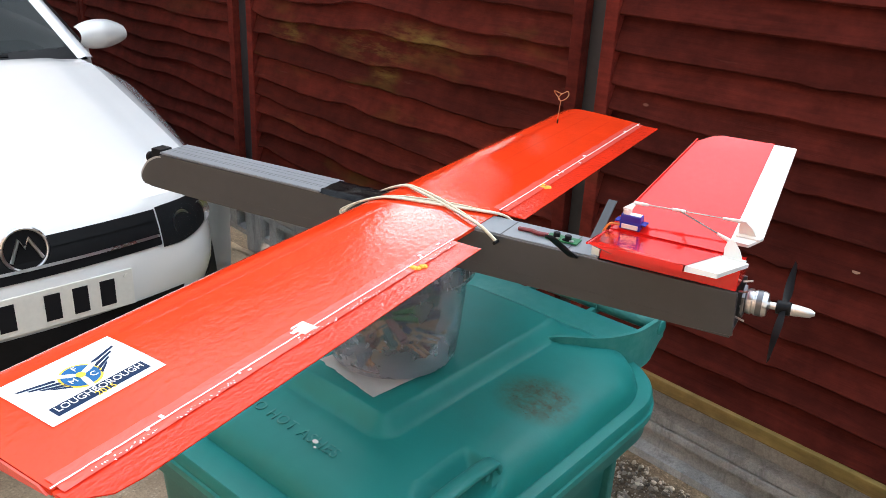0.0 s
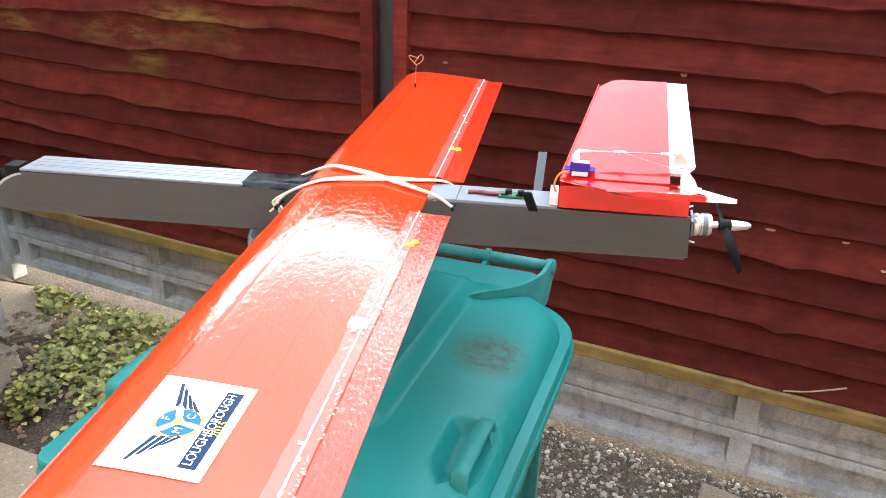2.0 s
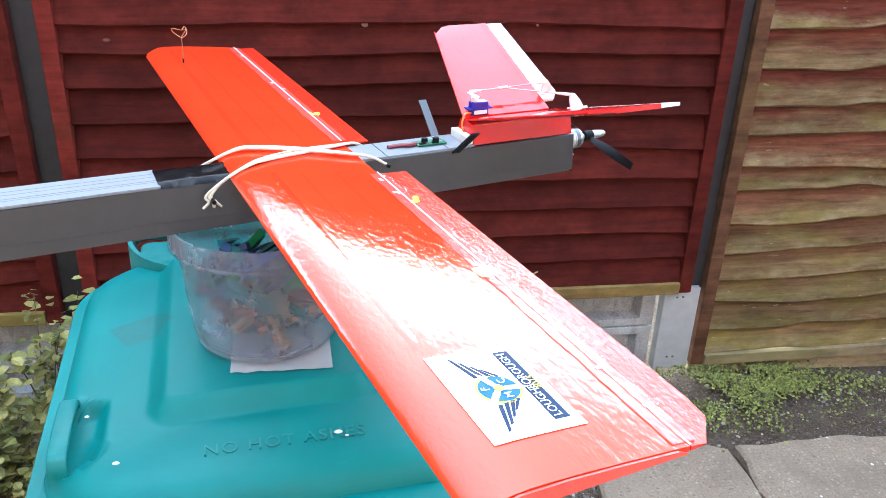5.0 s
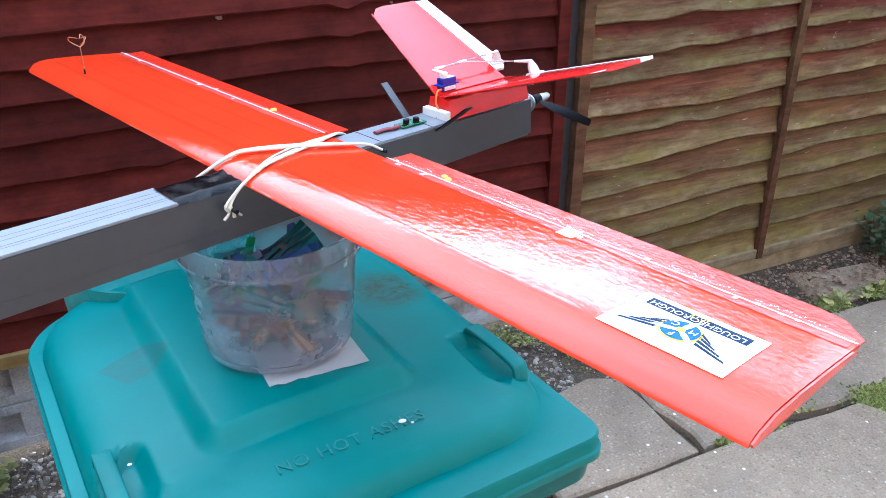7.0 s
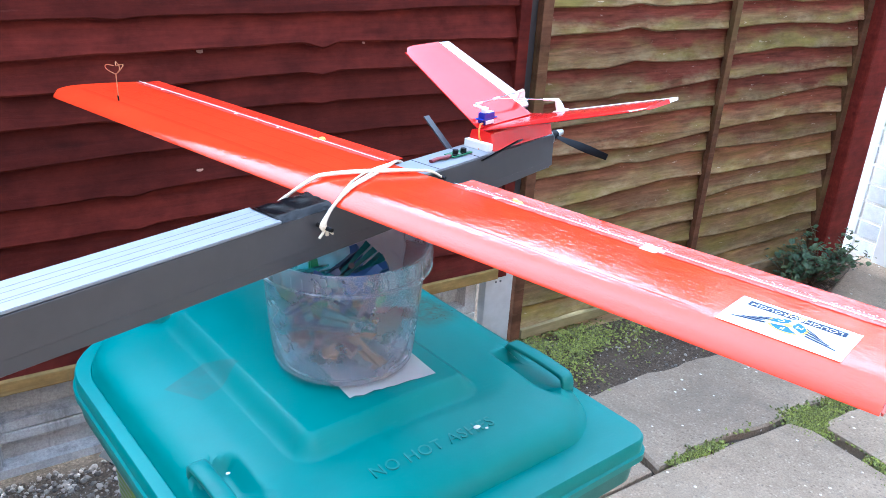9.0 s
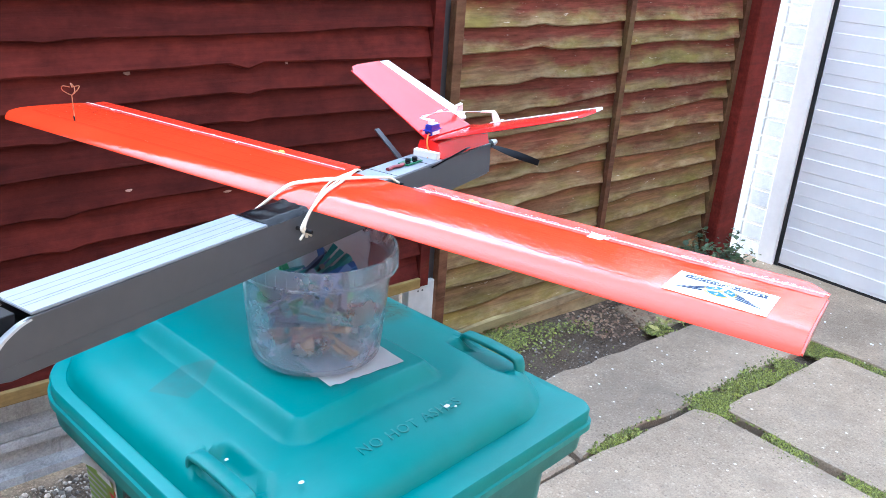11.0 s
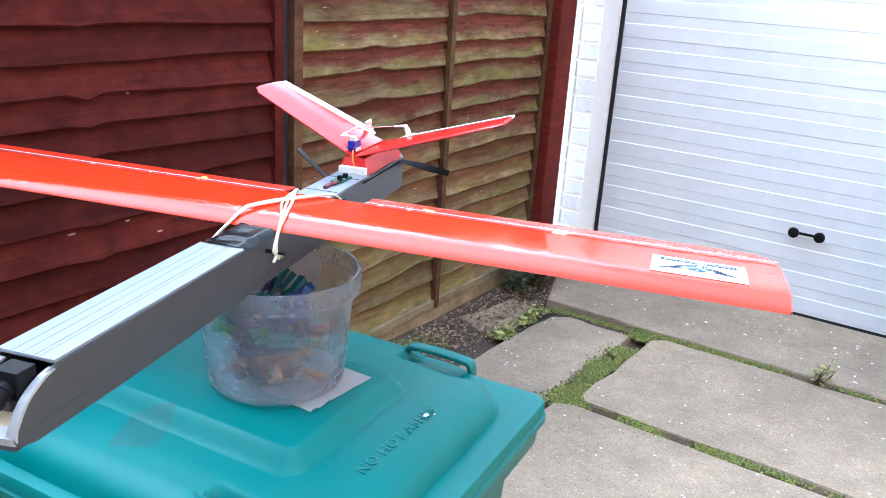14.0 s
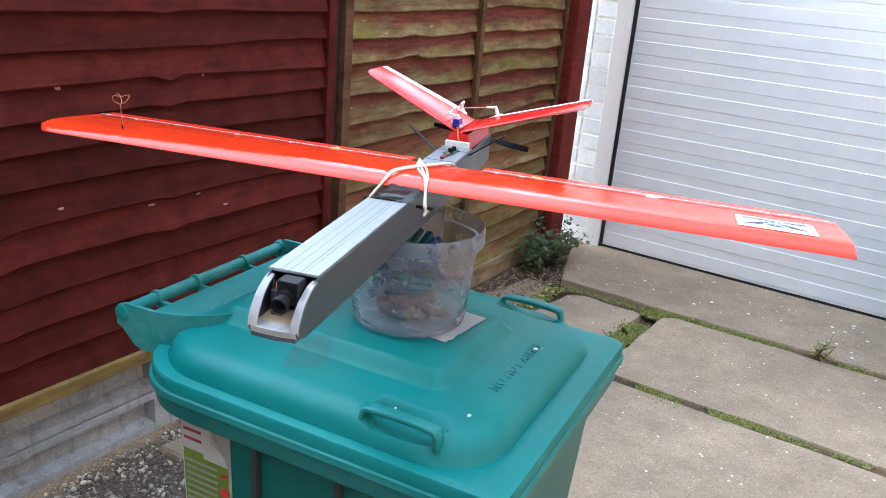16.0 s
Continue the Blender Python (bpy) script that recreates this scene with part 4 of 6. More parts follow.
DIRT = simple("dried_brown_dirt", (0.05, 0.07, 0.045), 0.9, 0, 0.3, 90, 0.2)
blotch("dirt_patch", -0.614, 0.830, 0.045, "round patch of dried brown dirt on the bin lid", DIRT, 1, 36)
for k, (px, py, r) in enumerate(((-0.993, 0.607, 0.0035), (-0.946, 0.522, 0.005), (-0.717, 0.542, 0.0065), (-0.708, 0.535, 0.003))):
    bm = lathe([(r * 0.75, 0.0), (r * 0.6, 0.0008), (r * 0.2, 0.0012)], 9, Matrix.Translation((px, py, on_lid(px, py) + 0.0002)) @ Matrix.Diagonal((1.0, 0.7, 1, 1)))
    tagged(part("white_speck", bm, WHITE_FILM), "small white dropping dried on the bin lid", "speck", "white specks on the lid")

# ---- paper and bucket ----
PLAT = 0.9408


def paper_sheet():
    rnd = random.Random(5)
    m = pose(-0.780, 0.708, 0, 0, 0, 1.5)
    n = 14
    rows = []
    for j in range(n + 1):
        v = j / n
        row = []
        for i in range(n + 1):
            u = i / n
            x, y = -0.059 + 0.118 * u, -0.074 + 0.085 * v
            if j == 0:
                y += 0.004 * noise.noise(Vector((u * 9, 1, 0))) - 0.004 * u
            z = PLAT + 0.0012 + 0.0016 * smooth(1.2, 0.0, v) * (0.5 + noise.noise(Vector((u * 3, v * 3, 1))))
            row.append((x, y, z))
        rows.append(row)
    bm = skin(rows, close=False, cap=False)
    bmesh.ops.solidify(bm, geom=list(bm.faces), thickness=0.0004)
    ob = part("paper", bm, PAPER, smooth=40)
    ob.matrix_world = m
    return tagged(ob, "torn sheet of white paper under the bucket", "paper")


paper_sheet()
BUCKET_AT = (-0.797, 0.729)


def bucket():
    top = thing("bucket", pose(BUCKET_AT[0], BUCKET_AT[1], PLAT + 0.004), "milky clear plastic tub holding pegs and scraps, under the model", "tub")
    H = 0.154
    prof = [(0.02, 0.004), (0.078, 0.003), (0.083, 0.0), (0.087, 0.004), (0.0885, 0.012), (0.0925, 0.05), (0.0985, H - 0.03), (0.0995, H - 0.024),
            (0.1065, H - 0.022), (0.1075, H - 0.004), (0.1055, H), (0.1025, H), (0.1015, H - 0.004), (0.0965, H - 0.03), (0.0905, 0.05), (0.0865, 0.014), (0.080, 0.006), (0.02, 0.006)]
    part("tub_wall", lathe(prof, 56), CLEAR, top, smooth=35).visible_shadow = False
    part("rim_bead", lathe([(0.1066, H - 0.0265), (0.1082, H - 0.0255), (0.1082, H - 0.0235), (0.1066, H - 0.0225)], 56, cap=False), CLEAR, top, smooth=40)
    for k in range(48):
        a = 2 * math.pi * k / 48
        part("rim_rib", box((0.1066, -0.0008, H - 0.021), (0.1079, 0.0008, H - 0.007), 0.0, None, pose(0, 0, 0, 0, 0, math.degrees(a))), CLEAR, top)
    return top


bucket()


def plastic_bag():
    """A crumpled see-through bag stuffed against the wall of the tub, its edge standing over the rim."""
    rows = []
    for j in range(13):
        v = j / 12
        row = []
        for i in range(25):
            u = i / 24
            a = radians(2 + 88 * u)
            crumple = noise.noise(Vector((u * 7, v * 5, 2.0)))
            r = 0.083 + 0.006 * v + 0.008 * crumple
            top_z = 0.158 + 0.016 * noise.noise(Vector((u * 5, 0.3, 7.0)))
            row.append((BUCKET_AT[0] + r * math.cos(a), BUCKET_AT[1] + r * math.sin(a), PLAT + 0.06 + (top_z - 0.06) * v + 0.004 * crumple))
        rows.append(row)
    bm = skin(rows, False, False)
    bmesh.ops.solidify(bm, geom=list(bm.faces), thickness=0.0004)
    return tagged(part("plastic_bag", bm, BAG, smooth=60), "crumpled clear plastic bag stuffed into the tub", "bag")


BAG = glass("crumpled_clear_bag", (0.8, 0.8, 0.82), 0.45, 0.6)
plastic_bag()
PEG_COLOURS = [simple("peg_green", (0.01, 0.22, 0.05), 0.4), simple("peg_blue", (0.015, 0.07, 0.22), 0.4), simple("peg_teal", (0.01, 0.14, 0.15), 0.4),
               simple("peg_navy", (0.02, 0.035, 0.09), 0.4), simple("peg_red", (0.22, 0.08, 0.07), 0.4), simple("peg_wood", (0.55, 0.36, 0.2), 0.7)]


def peg(m, colour):
    """A sprung clothes peg: two shaped legs and a coil."""
    top = thing("clothes_peg", m, "coloured clothes peg lying in the tub", "peg", "pegs in the tub")
    for s in (-1, 1):
        leg = prism([(-0.036, 0.0015 * s), (0.036, 0.0015 * s + 0.0), (0.036, 0.004 * s), (0.012, 0.006 * s), (0.0, 0.0055 * s), (-0.036, 0.010 * s)], -0.005, 0.005, 'y')
        part("leg", leg, colour, top)
    part("spring", lathe([(0.004, -0.0065), (0.004, 0.0065)], 10, Matrix.Translation((0.002, 0, 0)) @ pose(0, 0, 0, 90, 0, 0)), DARK_STEEL, top)
    return top


rnd = random.Random(11)
for k in range(56):
    layer = k / 56
    a, d = rnd.uniform(0, 6.283), 0.052 * math.sqrt(rnd.random()) * (0.9 + 0.25 * layer)
    z = PLAT + 0.018 + 0.098 * layer
    low = layer < 0.55
    colour = PEG_COLOURS[rnd.choice([5, 5, 2, 3, 5, 4]) if low else rnd.choice([0, 3, 2, 2, 3, 1])]
    peg(pose(BUCKET_AT[0] + d * math.cos(a), BUCKET_AT[1] + d * math.sin(a), z, rnd.uniform(-50, 50), rnd.uniform(-30, 30), rnd.uniform(0, 360)), colour)


# ---- model aeroplane ----
# local axes: x from nose to tail, y across the span, z up
PLANE_M = pose(-1.2, 0.605, 0, 0, 0, 17)
PLANE = thing("model_aeroplane", PLANE_M, "red-winged radio-controlled model aeroplane with grey box fuselage resting on a tub", "model aeroplane")


def axis_y(x):
    """The fuselage's middle line."""
    return 0.0045 + 0.0145 * x


FW, FT, FB = 0.0275, 1.1545, 1.1005


LIP = simple("silvery_tape", (0.42, 0.42, 0.41), 0.4, 0.1, 0.25, 90, 0.2)


def fuselage():
    side = [(-0.028, 1.104), (-0.031, 1.110), (-0.028, 1.121), (-0.015, 1.138), (0.002, 1.148), (0.0155, 1.1535), (0.30, FT), (0.855, FT + 0.0015), (0.858, 1.1055), (0.78, 1.1025), (0.45, 1.0995), (0.10, 1.0985), (-0.01, 1.0995)]
    for s in (-1, 1):
        bm = skin([[(x, axis_y(x) + s * (FW - 0.003), z) for x, z in side], [(x, axis_y(x) + s * FW, z) for x, z in side]])
        bmesh.ops.bevel(bm, geom=[e for e in bm.edges if abs(e.verts[0].co.x - e.verts[1].co.x) > 0.002 or abs(e.verts[0].co.z - e.verts[1].co.z) > 0.002], offset=0.0008, segments=1, affect='EDGES')
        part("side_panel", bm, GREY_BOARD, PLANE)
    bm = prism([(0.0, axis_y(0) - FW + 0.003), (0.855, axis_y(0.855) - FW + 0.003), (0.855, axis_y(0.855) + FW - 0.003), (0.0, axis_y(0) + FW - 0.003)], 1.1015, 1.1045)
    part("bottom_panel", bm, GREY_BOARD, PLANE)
    # flute line low on the near side and a pale edge along the hatch
    for s in (-1, 1):
        bm = skin([[(x, axis_y(x) + s * (FW + 0.0001), z) for z in (1.1135, 1.1141)] + [(x, axis_y(x) + s * (FW + 0.0003), z) for z in (1.1141, 1.1135)] for x in (-0.02, 0.855)])
        part("fold_line", bm, GREY_BOARD, PLANE)
    # nose hatch
    bm = prism([(0.0145, axis_y(0) - FW - 0.0005), (0.311, axis_y(0.311) - FW - 0.0005), (0.311, axis_y(0.311) + FW + 0.0005), (0.0145, axis_y(0) + FW + 0.0005)], FT + 0.0004, FT + 0.0035, 'z', 0.0006)
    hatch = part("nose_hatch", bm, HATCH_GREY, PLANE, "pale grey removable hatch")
    for k, w in ((2.2, 0.0003), (3.1, 0.0005), (5.2, 0.0003), (6.9, 0.0003)):
        y0 = -FW + 0.002 + (2 * FW - 0.004) * k / 9
        bm = skin([[(x, axis_y(x) + y0 - w, FT + 0.0035), (x, axis_y(x) + y0 + w, FT + 0.0035), (x, axis_y(x) + y0 + w, FT + 0.00365), (x, axis_y(x) + y0 - w, FT + 0.00365)] for x in (0.016, 0.31)])
        part("flute", bm, FLUTE_GREY, hatch)
    # black tape ahead of the wing
    rows = []
    for i in range(15):
        x = 0.309 + 0.082 * i / 14
        row = []
        for j in range(9):
            u = -1 + 2 * j / 8
            row.append((x, axis_y(x) + u * (FW + 0.0006), FT + 0.0045 + 0.0018 * noise.noise(Vector((x * 60, u * 2.5, 3))) - (0.004 if abs(u) > 0.99 else 0)))
        rows.append(row)
    bm = skin(rows, False, False)
    bmesh.ops.solidify(bm, geom=list(bm.faces), thickness=0.0008)
    part("black_tape", bm, BLACK_TAPE, PLANE, "wrinkled black vinyl tape", smooth=60)
    # rear deck
    bm = prism([(0.536, axis_y(0.54) - FW + 0.001), (0.70, axis_y(0.7) - FW + 0.001), (0.70, axis_y(0.7) + FW - 0.001), (0.536, axis_y(0.54) + FW - 0.001)], FT, FT + 0.0035, 'z', 0.0005)
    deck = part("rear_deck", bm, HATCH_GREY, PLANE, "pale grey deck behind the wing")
    for x in (0.578, 0.662):
        part("deck_seam", box((x, axis_y(x) - FW + 0.002, FT + 0.0034), (x + 0.0012, axis_y(x) + FW - 0.002, FT + 0.0040)), GREY_BOARD, deck)
    part("white_tab", box((0.690, axis_y(0.7) - 0.022, FT + 0.003), (0.700, axis_y(0.7) + 0.022, FT + 0.014), 0.001), WHITE_PLASTIC, PLANE)
    # open nose with camera bay
    part("bay_floor", prism([(-0.026, axis_y(0) - FW + 0.003), (0.02, axis_y(0) - FW + 0.003), (0.02, axis_y(0) + FW - 0.003), (-0.026, axis_y(0) + FW - 0.003)], 1.108, 1.112), PLY, PLANE, "cream plywood floor of the camera bay")
    lip = curve_points([(-0.0305, 0, 1.110), (-0.028, 0, 1.121), (-0.015, 0, 1.138), (0.002, 0, 1.148), (0.0145, 0, 1.1515)], 4)
    for s in (-1, 1):
        rows = []
        for k, p in enumerate(lip):
            wide = 0.0105 - 0.004 * k / (len(lip) - 1)
            y0, y1 = axis_y(p.x) + s * FW, axis_y(p.x) + s * (FW - wide)
            rows.append([(p.x - 0.0004, y0, p.z + 0.0006), (p.x + 0.001, y1, p.z - 0.0004), (p.x + 0.0025, y1, p.z - 0.0024), (p.x + 0.0016, y0, p.z - 0.0018)])
        part("white_lip", skin(rows), LIP, PLANE, "silvery taped edge", smooth=50)
    rows = []
    for k in range(9):
        u = -1 + k / 4
        y = axis_y(0) + u * (FW - 0.001)
        x0 = -0.0325 + 0.003 * u * u
        rows.append([(x0, y, 1.1115), (x0 + 0.013, y, 1.1135), (x0 + 0.0135, y, 1.1115), (x0 + 0.001, y, 1.1050)])
    part("front_lip", skin(rows), LIP, PLANE, "silvery taped sill of the nose", smooth=40)
    part("front_panel", prism([(-0.0285, axis_y(0) - FW + 0.003), (-0.031, axis_y(0)), (-0.0285, axis_y(0) + FW - 0.003), (-0.020, axis_y(0) + FW - 0.003), (-0.020, axis_y(0) - FW + 0.003)], 1.1000, 1.1065), GREY_BOARD, PLANE)


fuselage()


def nose_camera():
    cam_part = part("nose_camera", box((-0.014, -0.014, 1.133), (0.006, 0.009, 1.1575), 0.0015), BLACK_PLASTIC, PLANE, "small black video camera in the nose")
    lens_m = Matrix.Translation((-0.012, -0.002, 1.142)) @ pose(0, 0, 0, 0, -104, 0)
    part("lens_barrel", lathe([(0.0085, 0.0), (0.0085, 0.006), (0.0072, 0.0065), (0.0072, 0.012), (0.009, 0.0125), (0.009, 0.019), (0.0075, 0.0195), (0.006, 0.016)], 24, lens_m), BLACK_PLASTIC, cam_part, smooth=40)
    part("lens_glass", lathe([(0.006, 0.0), (0.004, 0.0016), (0.001, 0.002)], 16, lens_m @ Matrix.Translation((0, 0, 0.0155))), CAR_GLASS, cam_part, smooth=60)
    part("bracket", box((0.0, 0.010, 1.112), (0.016, 0.022, 1.140), 0.001), DARK_STEEL, cam_part)
    for k in range(3):
        y = 0.012 + 0.004 * k
        part("camera_wire", rod(curve_points([(0.002, y, 1.142), (0.008, y + 0.002, 1.147), (0.018, y, 1.140)], 4), 0.0011, 6), (WIRE_RED, WIRE_ORANGE, BLACK_PLASTIC)[k], cam_part)


nose_camera()

# wing: flat-bottomed section
WLE, WHINGE, WTE, ZW = 0.386, 0.5435, 0.5795, 1.1585
Y_NEAR, Y_FAR = -0.595, 0.645


WING_TOP = ((0.3860, 1.1566), (0.3868, 1.1580), (0.3890, 1.1600), (0.3940, 1.1627), (0.4020, 1.1653), (0.4120, 1.1672), (0.4235, 1.1681), (0.4400, 1.1676),
            (0.4650, 1.1661), (0.4950, 1.1638), (0.5200, 1.1616), (0.5435, 1.1594), (0.5800, 1.1566))


def wing_z(x):
    """Height of the upper skin: a round nose, the crown over the front spar, then a nearly flat back."""
    x = min(max(x, WING_TOP[0][0]), WING_TOP[-1][0])
    for (x0, z0), (x1, z1) in zip(WING_TOP, WING_TOP[1:]):
        if x <= x1:
            return z0 + (z1 - z0) * (x - x0) / (x1 - x0)
    return WING_TOP[-1][1]


def wing():
    chord = WTE - WLE
    xs = [(x - WLE) / chord for x, z in WING_TOP[:-1]]

    def loop(y, le, te):
        top = [(WLE + u * chord, y, wing_z(WLE + u * chord)) for u in xs]
        top = [(max(x, le), y2, z) for x, y2, z in top]
        low = [(max(WLE + u * chord, le), y, ZW - 0.0022 - 0.0012 * math.sin(min(1.0, u * 9) * 1.57)) for u in xs[::-1][:-1]]
        return top + low
    ys = [Y_NEAR, Y_NEAR + 0.004] + [Y_NEAR + 0.02 + (Y_FAR - Y_NEAR - 0.045) * k / 60 for k in range(61)] + [Y_FAR - 0.014, Y_FAR - 0.009, Y_FAR - 0.004, Y_FAR]
    rows = []
    for y in ys:
        le = WLE
        if y > Y_FAR - 0.018:
            le = WLE + 0.016 * ((y - (Y_FAR - 0.018)) / 0.018) ** 2
        rows.append(loop(y, le, WHINGE))
    wing_ob = part("wing_panel", skin(rows), WING_RED, PLANE, "glossy red-orange film-covered wing", smooth=60)
    # ailerons either side of the notch
    for y0, y1 in ((Y_NEAR, -0.066), (0.054, Y_FAR - 0.004)):
        n = 24
        rows = []
        for k in range(n + 1):
            y = y0 + (y1 - y0) * k / n
            te = WTE
            if y0 < 0 and k == 0:
                te = WTE - 0.022
            elif y0 < 0 and k == 1:
                te = WTE - 0.003
            a = WHINGE + 0.0015
            rows.append([(a, y, wing_z(a) - 0.0008), ((a + te) / 2, y, wing_z((a + te) / 2) - 0.0005), (te, y, 1.1572), (te, y, 1.1560), (a, y, 1.1551)])
        part("aileron", skin(rows), AILERON_RED, PLANE, "red film-covered aileron strip", smooth=50)
        # clear tape over the hinge, with the white gap showing
        rows = []
        for k in range(61):
            y = y0 + 0.004 + (y1 - y0 - 0.008) * k / 60
            w0 = 0.009 + 0.002 * noise.noise(Vector((y * 30, 0, 1)))
            row = []
            for x in (WHINGE - w0 - 0.002, WHINGE - 0.004, WHINGE + 0.0, WHINGE + 0.005, WHINGE + 0.0085):
                row.append((x, y, wing_z(x) + 0.0007 + 0.0006 * noise.noise(Vector((x * 150, y * 60, 2)))))
            rows.append(row)
        part("hinge_tape", skin(rows, False, False), TAPE_PINK, PLANE, "wrinkled clear tape along the aileron hinge", smooth=80)
        bm = skin([[(WHINGE - 0.0008 + 0.0006 * noise.noise(Vector((y0 + (y1 - y0) * k / 90 * 1.0, k * 0.9, 4))), y0 + (y1 - y0) * k / 90, wing_z(WHINGE) + 0.0016),
                    (WHINGE + 0.0008 + 0.0006 * noise.noise(Vector((k * 0.7, 7, 4))), y0 + (y1 - y0) * k / 90, wing_z(WHINGE) + 0.0016)] for k in range(91)], False, False)
        part("hinge_line", bm, WHITE_FILM, PLANE, "white crease of the hinge")
        rnd = random.Random(int(100 + y0 * 100))
        for k in range(14 if y0 < 0 else 7):
            y = rnd.uniform(y0 + 0.01, y1 - 0.01)
            x = WHINGE + rnd.uniform(-0.009, 0.004)
            lx, ly = rnd.uniform(0.001, 0.004), rnd.uniform(0.001, 0.006)
            part("tape_blister", box((x, y, wing_z(x) + 0.0009), (x + lx, y + ly, wing_z(x) + 0.0014)), WHITE_FILM, PLANE)
    # frosted creases in the tape beside the hinge
    rnd = random.Random(77)
    frost = bmesh.new()
    y = Y_NEAR + 0.02
    while y < -0.075:
        if noise.noise(Vector((y * 14, 2.0, 0))) > 0.02:
            x = WHINGE + 0.0065 + 0.0035 * noise.noise(Vector((y * 60, 0, 4))) + rnd.uniform(-0.002, 0.002)
            lx, ly = rnd.uniform(0.0005, 0.0019), rnd.uniform(0.0005, 0.0016)
            z = wing_z(x) + 0.0016
            frost.faces.new([frost.verts.new(p) for p in ((x, y, z), (x + lx, y + rnd.uniform(-0.001, 0.001), z), (x + lx, y + ly, z), (x + rnd.uniform(-0.0006, 0.0006), y + ly, z))])
        y += rnd.uniform(0.0015, 0.0045)
    tagged(part("tape_frost", frost, WHITE_FILM, PLANE), "frosted white creases in clear tape", kind="stuff")
    # darker bands where the film lies on the spars
    for x0, w in ((WLE + 0.034, 0.012), (WLE + 0.067, 0.008), (WLE + 0.106, 0.009)):
        for y0, y1 in ((Y_NEAR + 0.01, -0.04), (0.04, Y_FAR - 0.02)):
            crown = [0.0] + [0.0009 if w > 0.01 else 0.0003] * 19 + [0.0]
            if y0 < 0:
                y0 = -0.447
            bm = skin([[(x0, y0 + (y1 - y0) * k / 20, wing_z(x0) - 0.0002), (x0 + w / 2, y0 + (y1 - y0) * k / 20, wing_z(x0 + w / 2) - 0.0002 + crown[k]), (x0 + w, y0 + (y1 - y0) * k / 20, wing_z(x0 + w) - 0.0002)] for k in range(21)], False, False)
            part("spar_ridge", bm, SPAR_RED, PLANE, smooth=80)
    # tip closing film and yellow glue dabs, black aerial holes
    part("tip_cap", prism([(WLE + 0.004, 1.1554), (WLE + 0.002, 1.1590)] + [(WLE + u * chord, wing_z(WLE + u * chord) - 0.0008) for u in (0.06, 0.16, 0.33, 0.53, 0.76)] + [(WHINGE - 0.002, 1.1554)], Y_NEAR - 0.0022, Y_NEAR - 0.0004, 'y'), TAPE_PINK, PLANE)
    for y in (-0.156, 0.187):
        rnd = random.Random(int(y * 1000) + 500)
        for k in range(7):
            x = WHINGE + 0.006 + rnd.uniform(-0.006, 0.006)
            yy = y + rnd.uniform(-0.007, 0.007)
            r = rnd.uniform(0.0022, 0.005)
            part("glue_dab", lathe([(r, -0.0005), (r * 0.8, r * 0.35), (r * 0.3, r * 0.5)], 9, Matrix.Translation((x, yy, wing_z(x)))), YELLOW, PLANE, smooth=60)
    torn = random.Random(8)
    square = [(1, -1), (1, -0.3), (1, 0.4), (1, 1), (0.3, 1), (-0.4, 1), (-1, 1), (-1, 0.3), (-1, -0.4), (-1, -1), (-0.3, -1), (0.4, -1)]
    ring = [(WHINGE - 0.004 + 0.0085 * a + torn.uniform(-0.0012, 0.0012), -0.335 + 0.009 * b + torn.uniform(-0.0012, 0.0012)) for a, b in square]
    part("white_patch", prism(ring, wing_z(WHINGE) + 0.0006, wing_z(WHINGE) + 0.0017), WHITE_GLOSS, PLANE, "torn white sticker on the hinge")
    return wing_ob


wing()


# sticker with a winged propeller badge
def flat_on_wing(outline, lift, thick=0.0003, cuts=6):
    """A thin patch that follows the wing's curve: an outline of (x, y) with straight sides in y."""
    bm = bmesh.new()
    vs = [bm.verts.new((x, y, 0)) for x, y in outline]
    f = bm.faces.new(vs)
    bmesh.ops.triangulate(bm, faces=[f])
    x0, x1 = min(p[0] for p in outline), max(p[0] for p in outline)
    for k in range(1, cuts):
        c = x0 + (x1 - x0) * k / cuts
        bmesh.ops.bisect_plane(bm, geom=list(bm.verts) + list(bm.edges) + list(bm.faces), plane_co=(c, 0, 0), plane_no=(1, 0, 0))
    for v in bm.verts:
        v.co.z = wing_z(v.co.x) + lift
    return bm


def wing_words(text, x, y, size, lift, material, parent, name, label="", spacing=1.0):
    """Printed words lying on the wing, read along the span with their tops towards the leading edge."""
    slope = (wing_z(x + 0.01) - wing_z(x - 0.01)) / 0.02
    m = Matrix(((0, -1, -slope, x), (1, 0, 0, y), (0, -slope, 1, wing_z(x) + lift), (0, 0, 0, 1)))
    return lettering(text, size, 0.0002, m, material, parent, name, label, spacing)


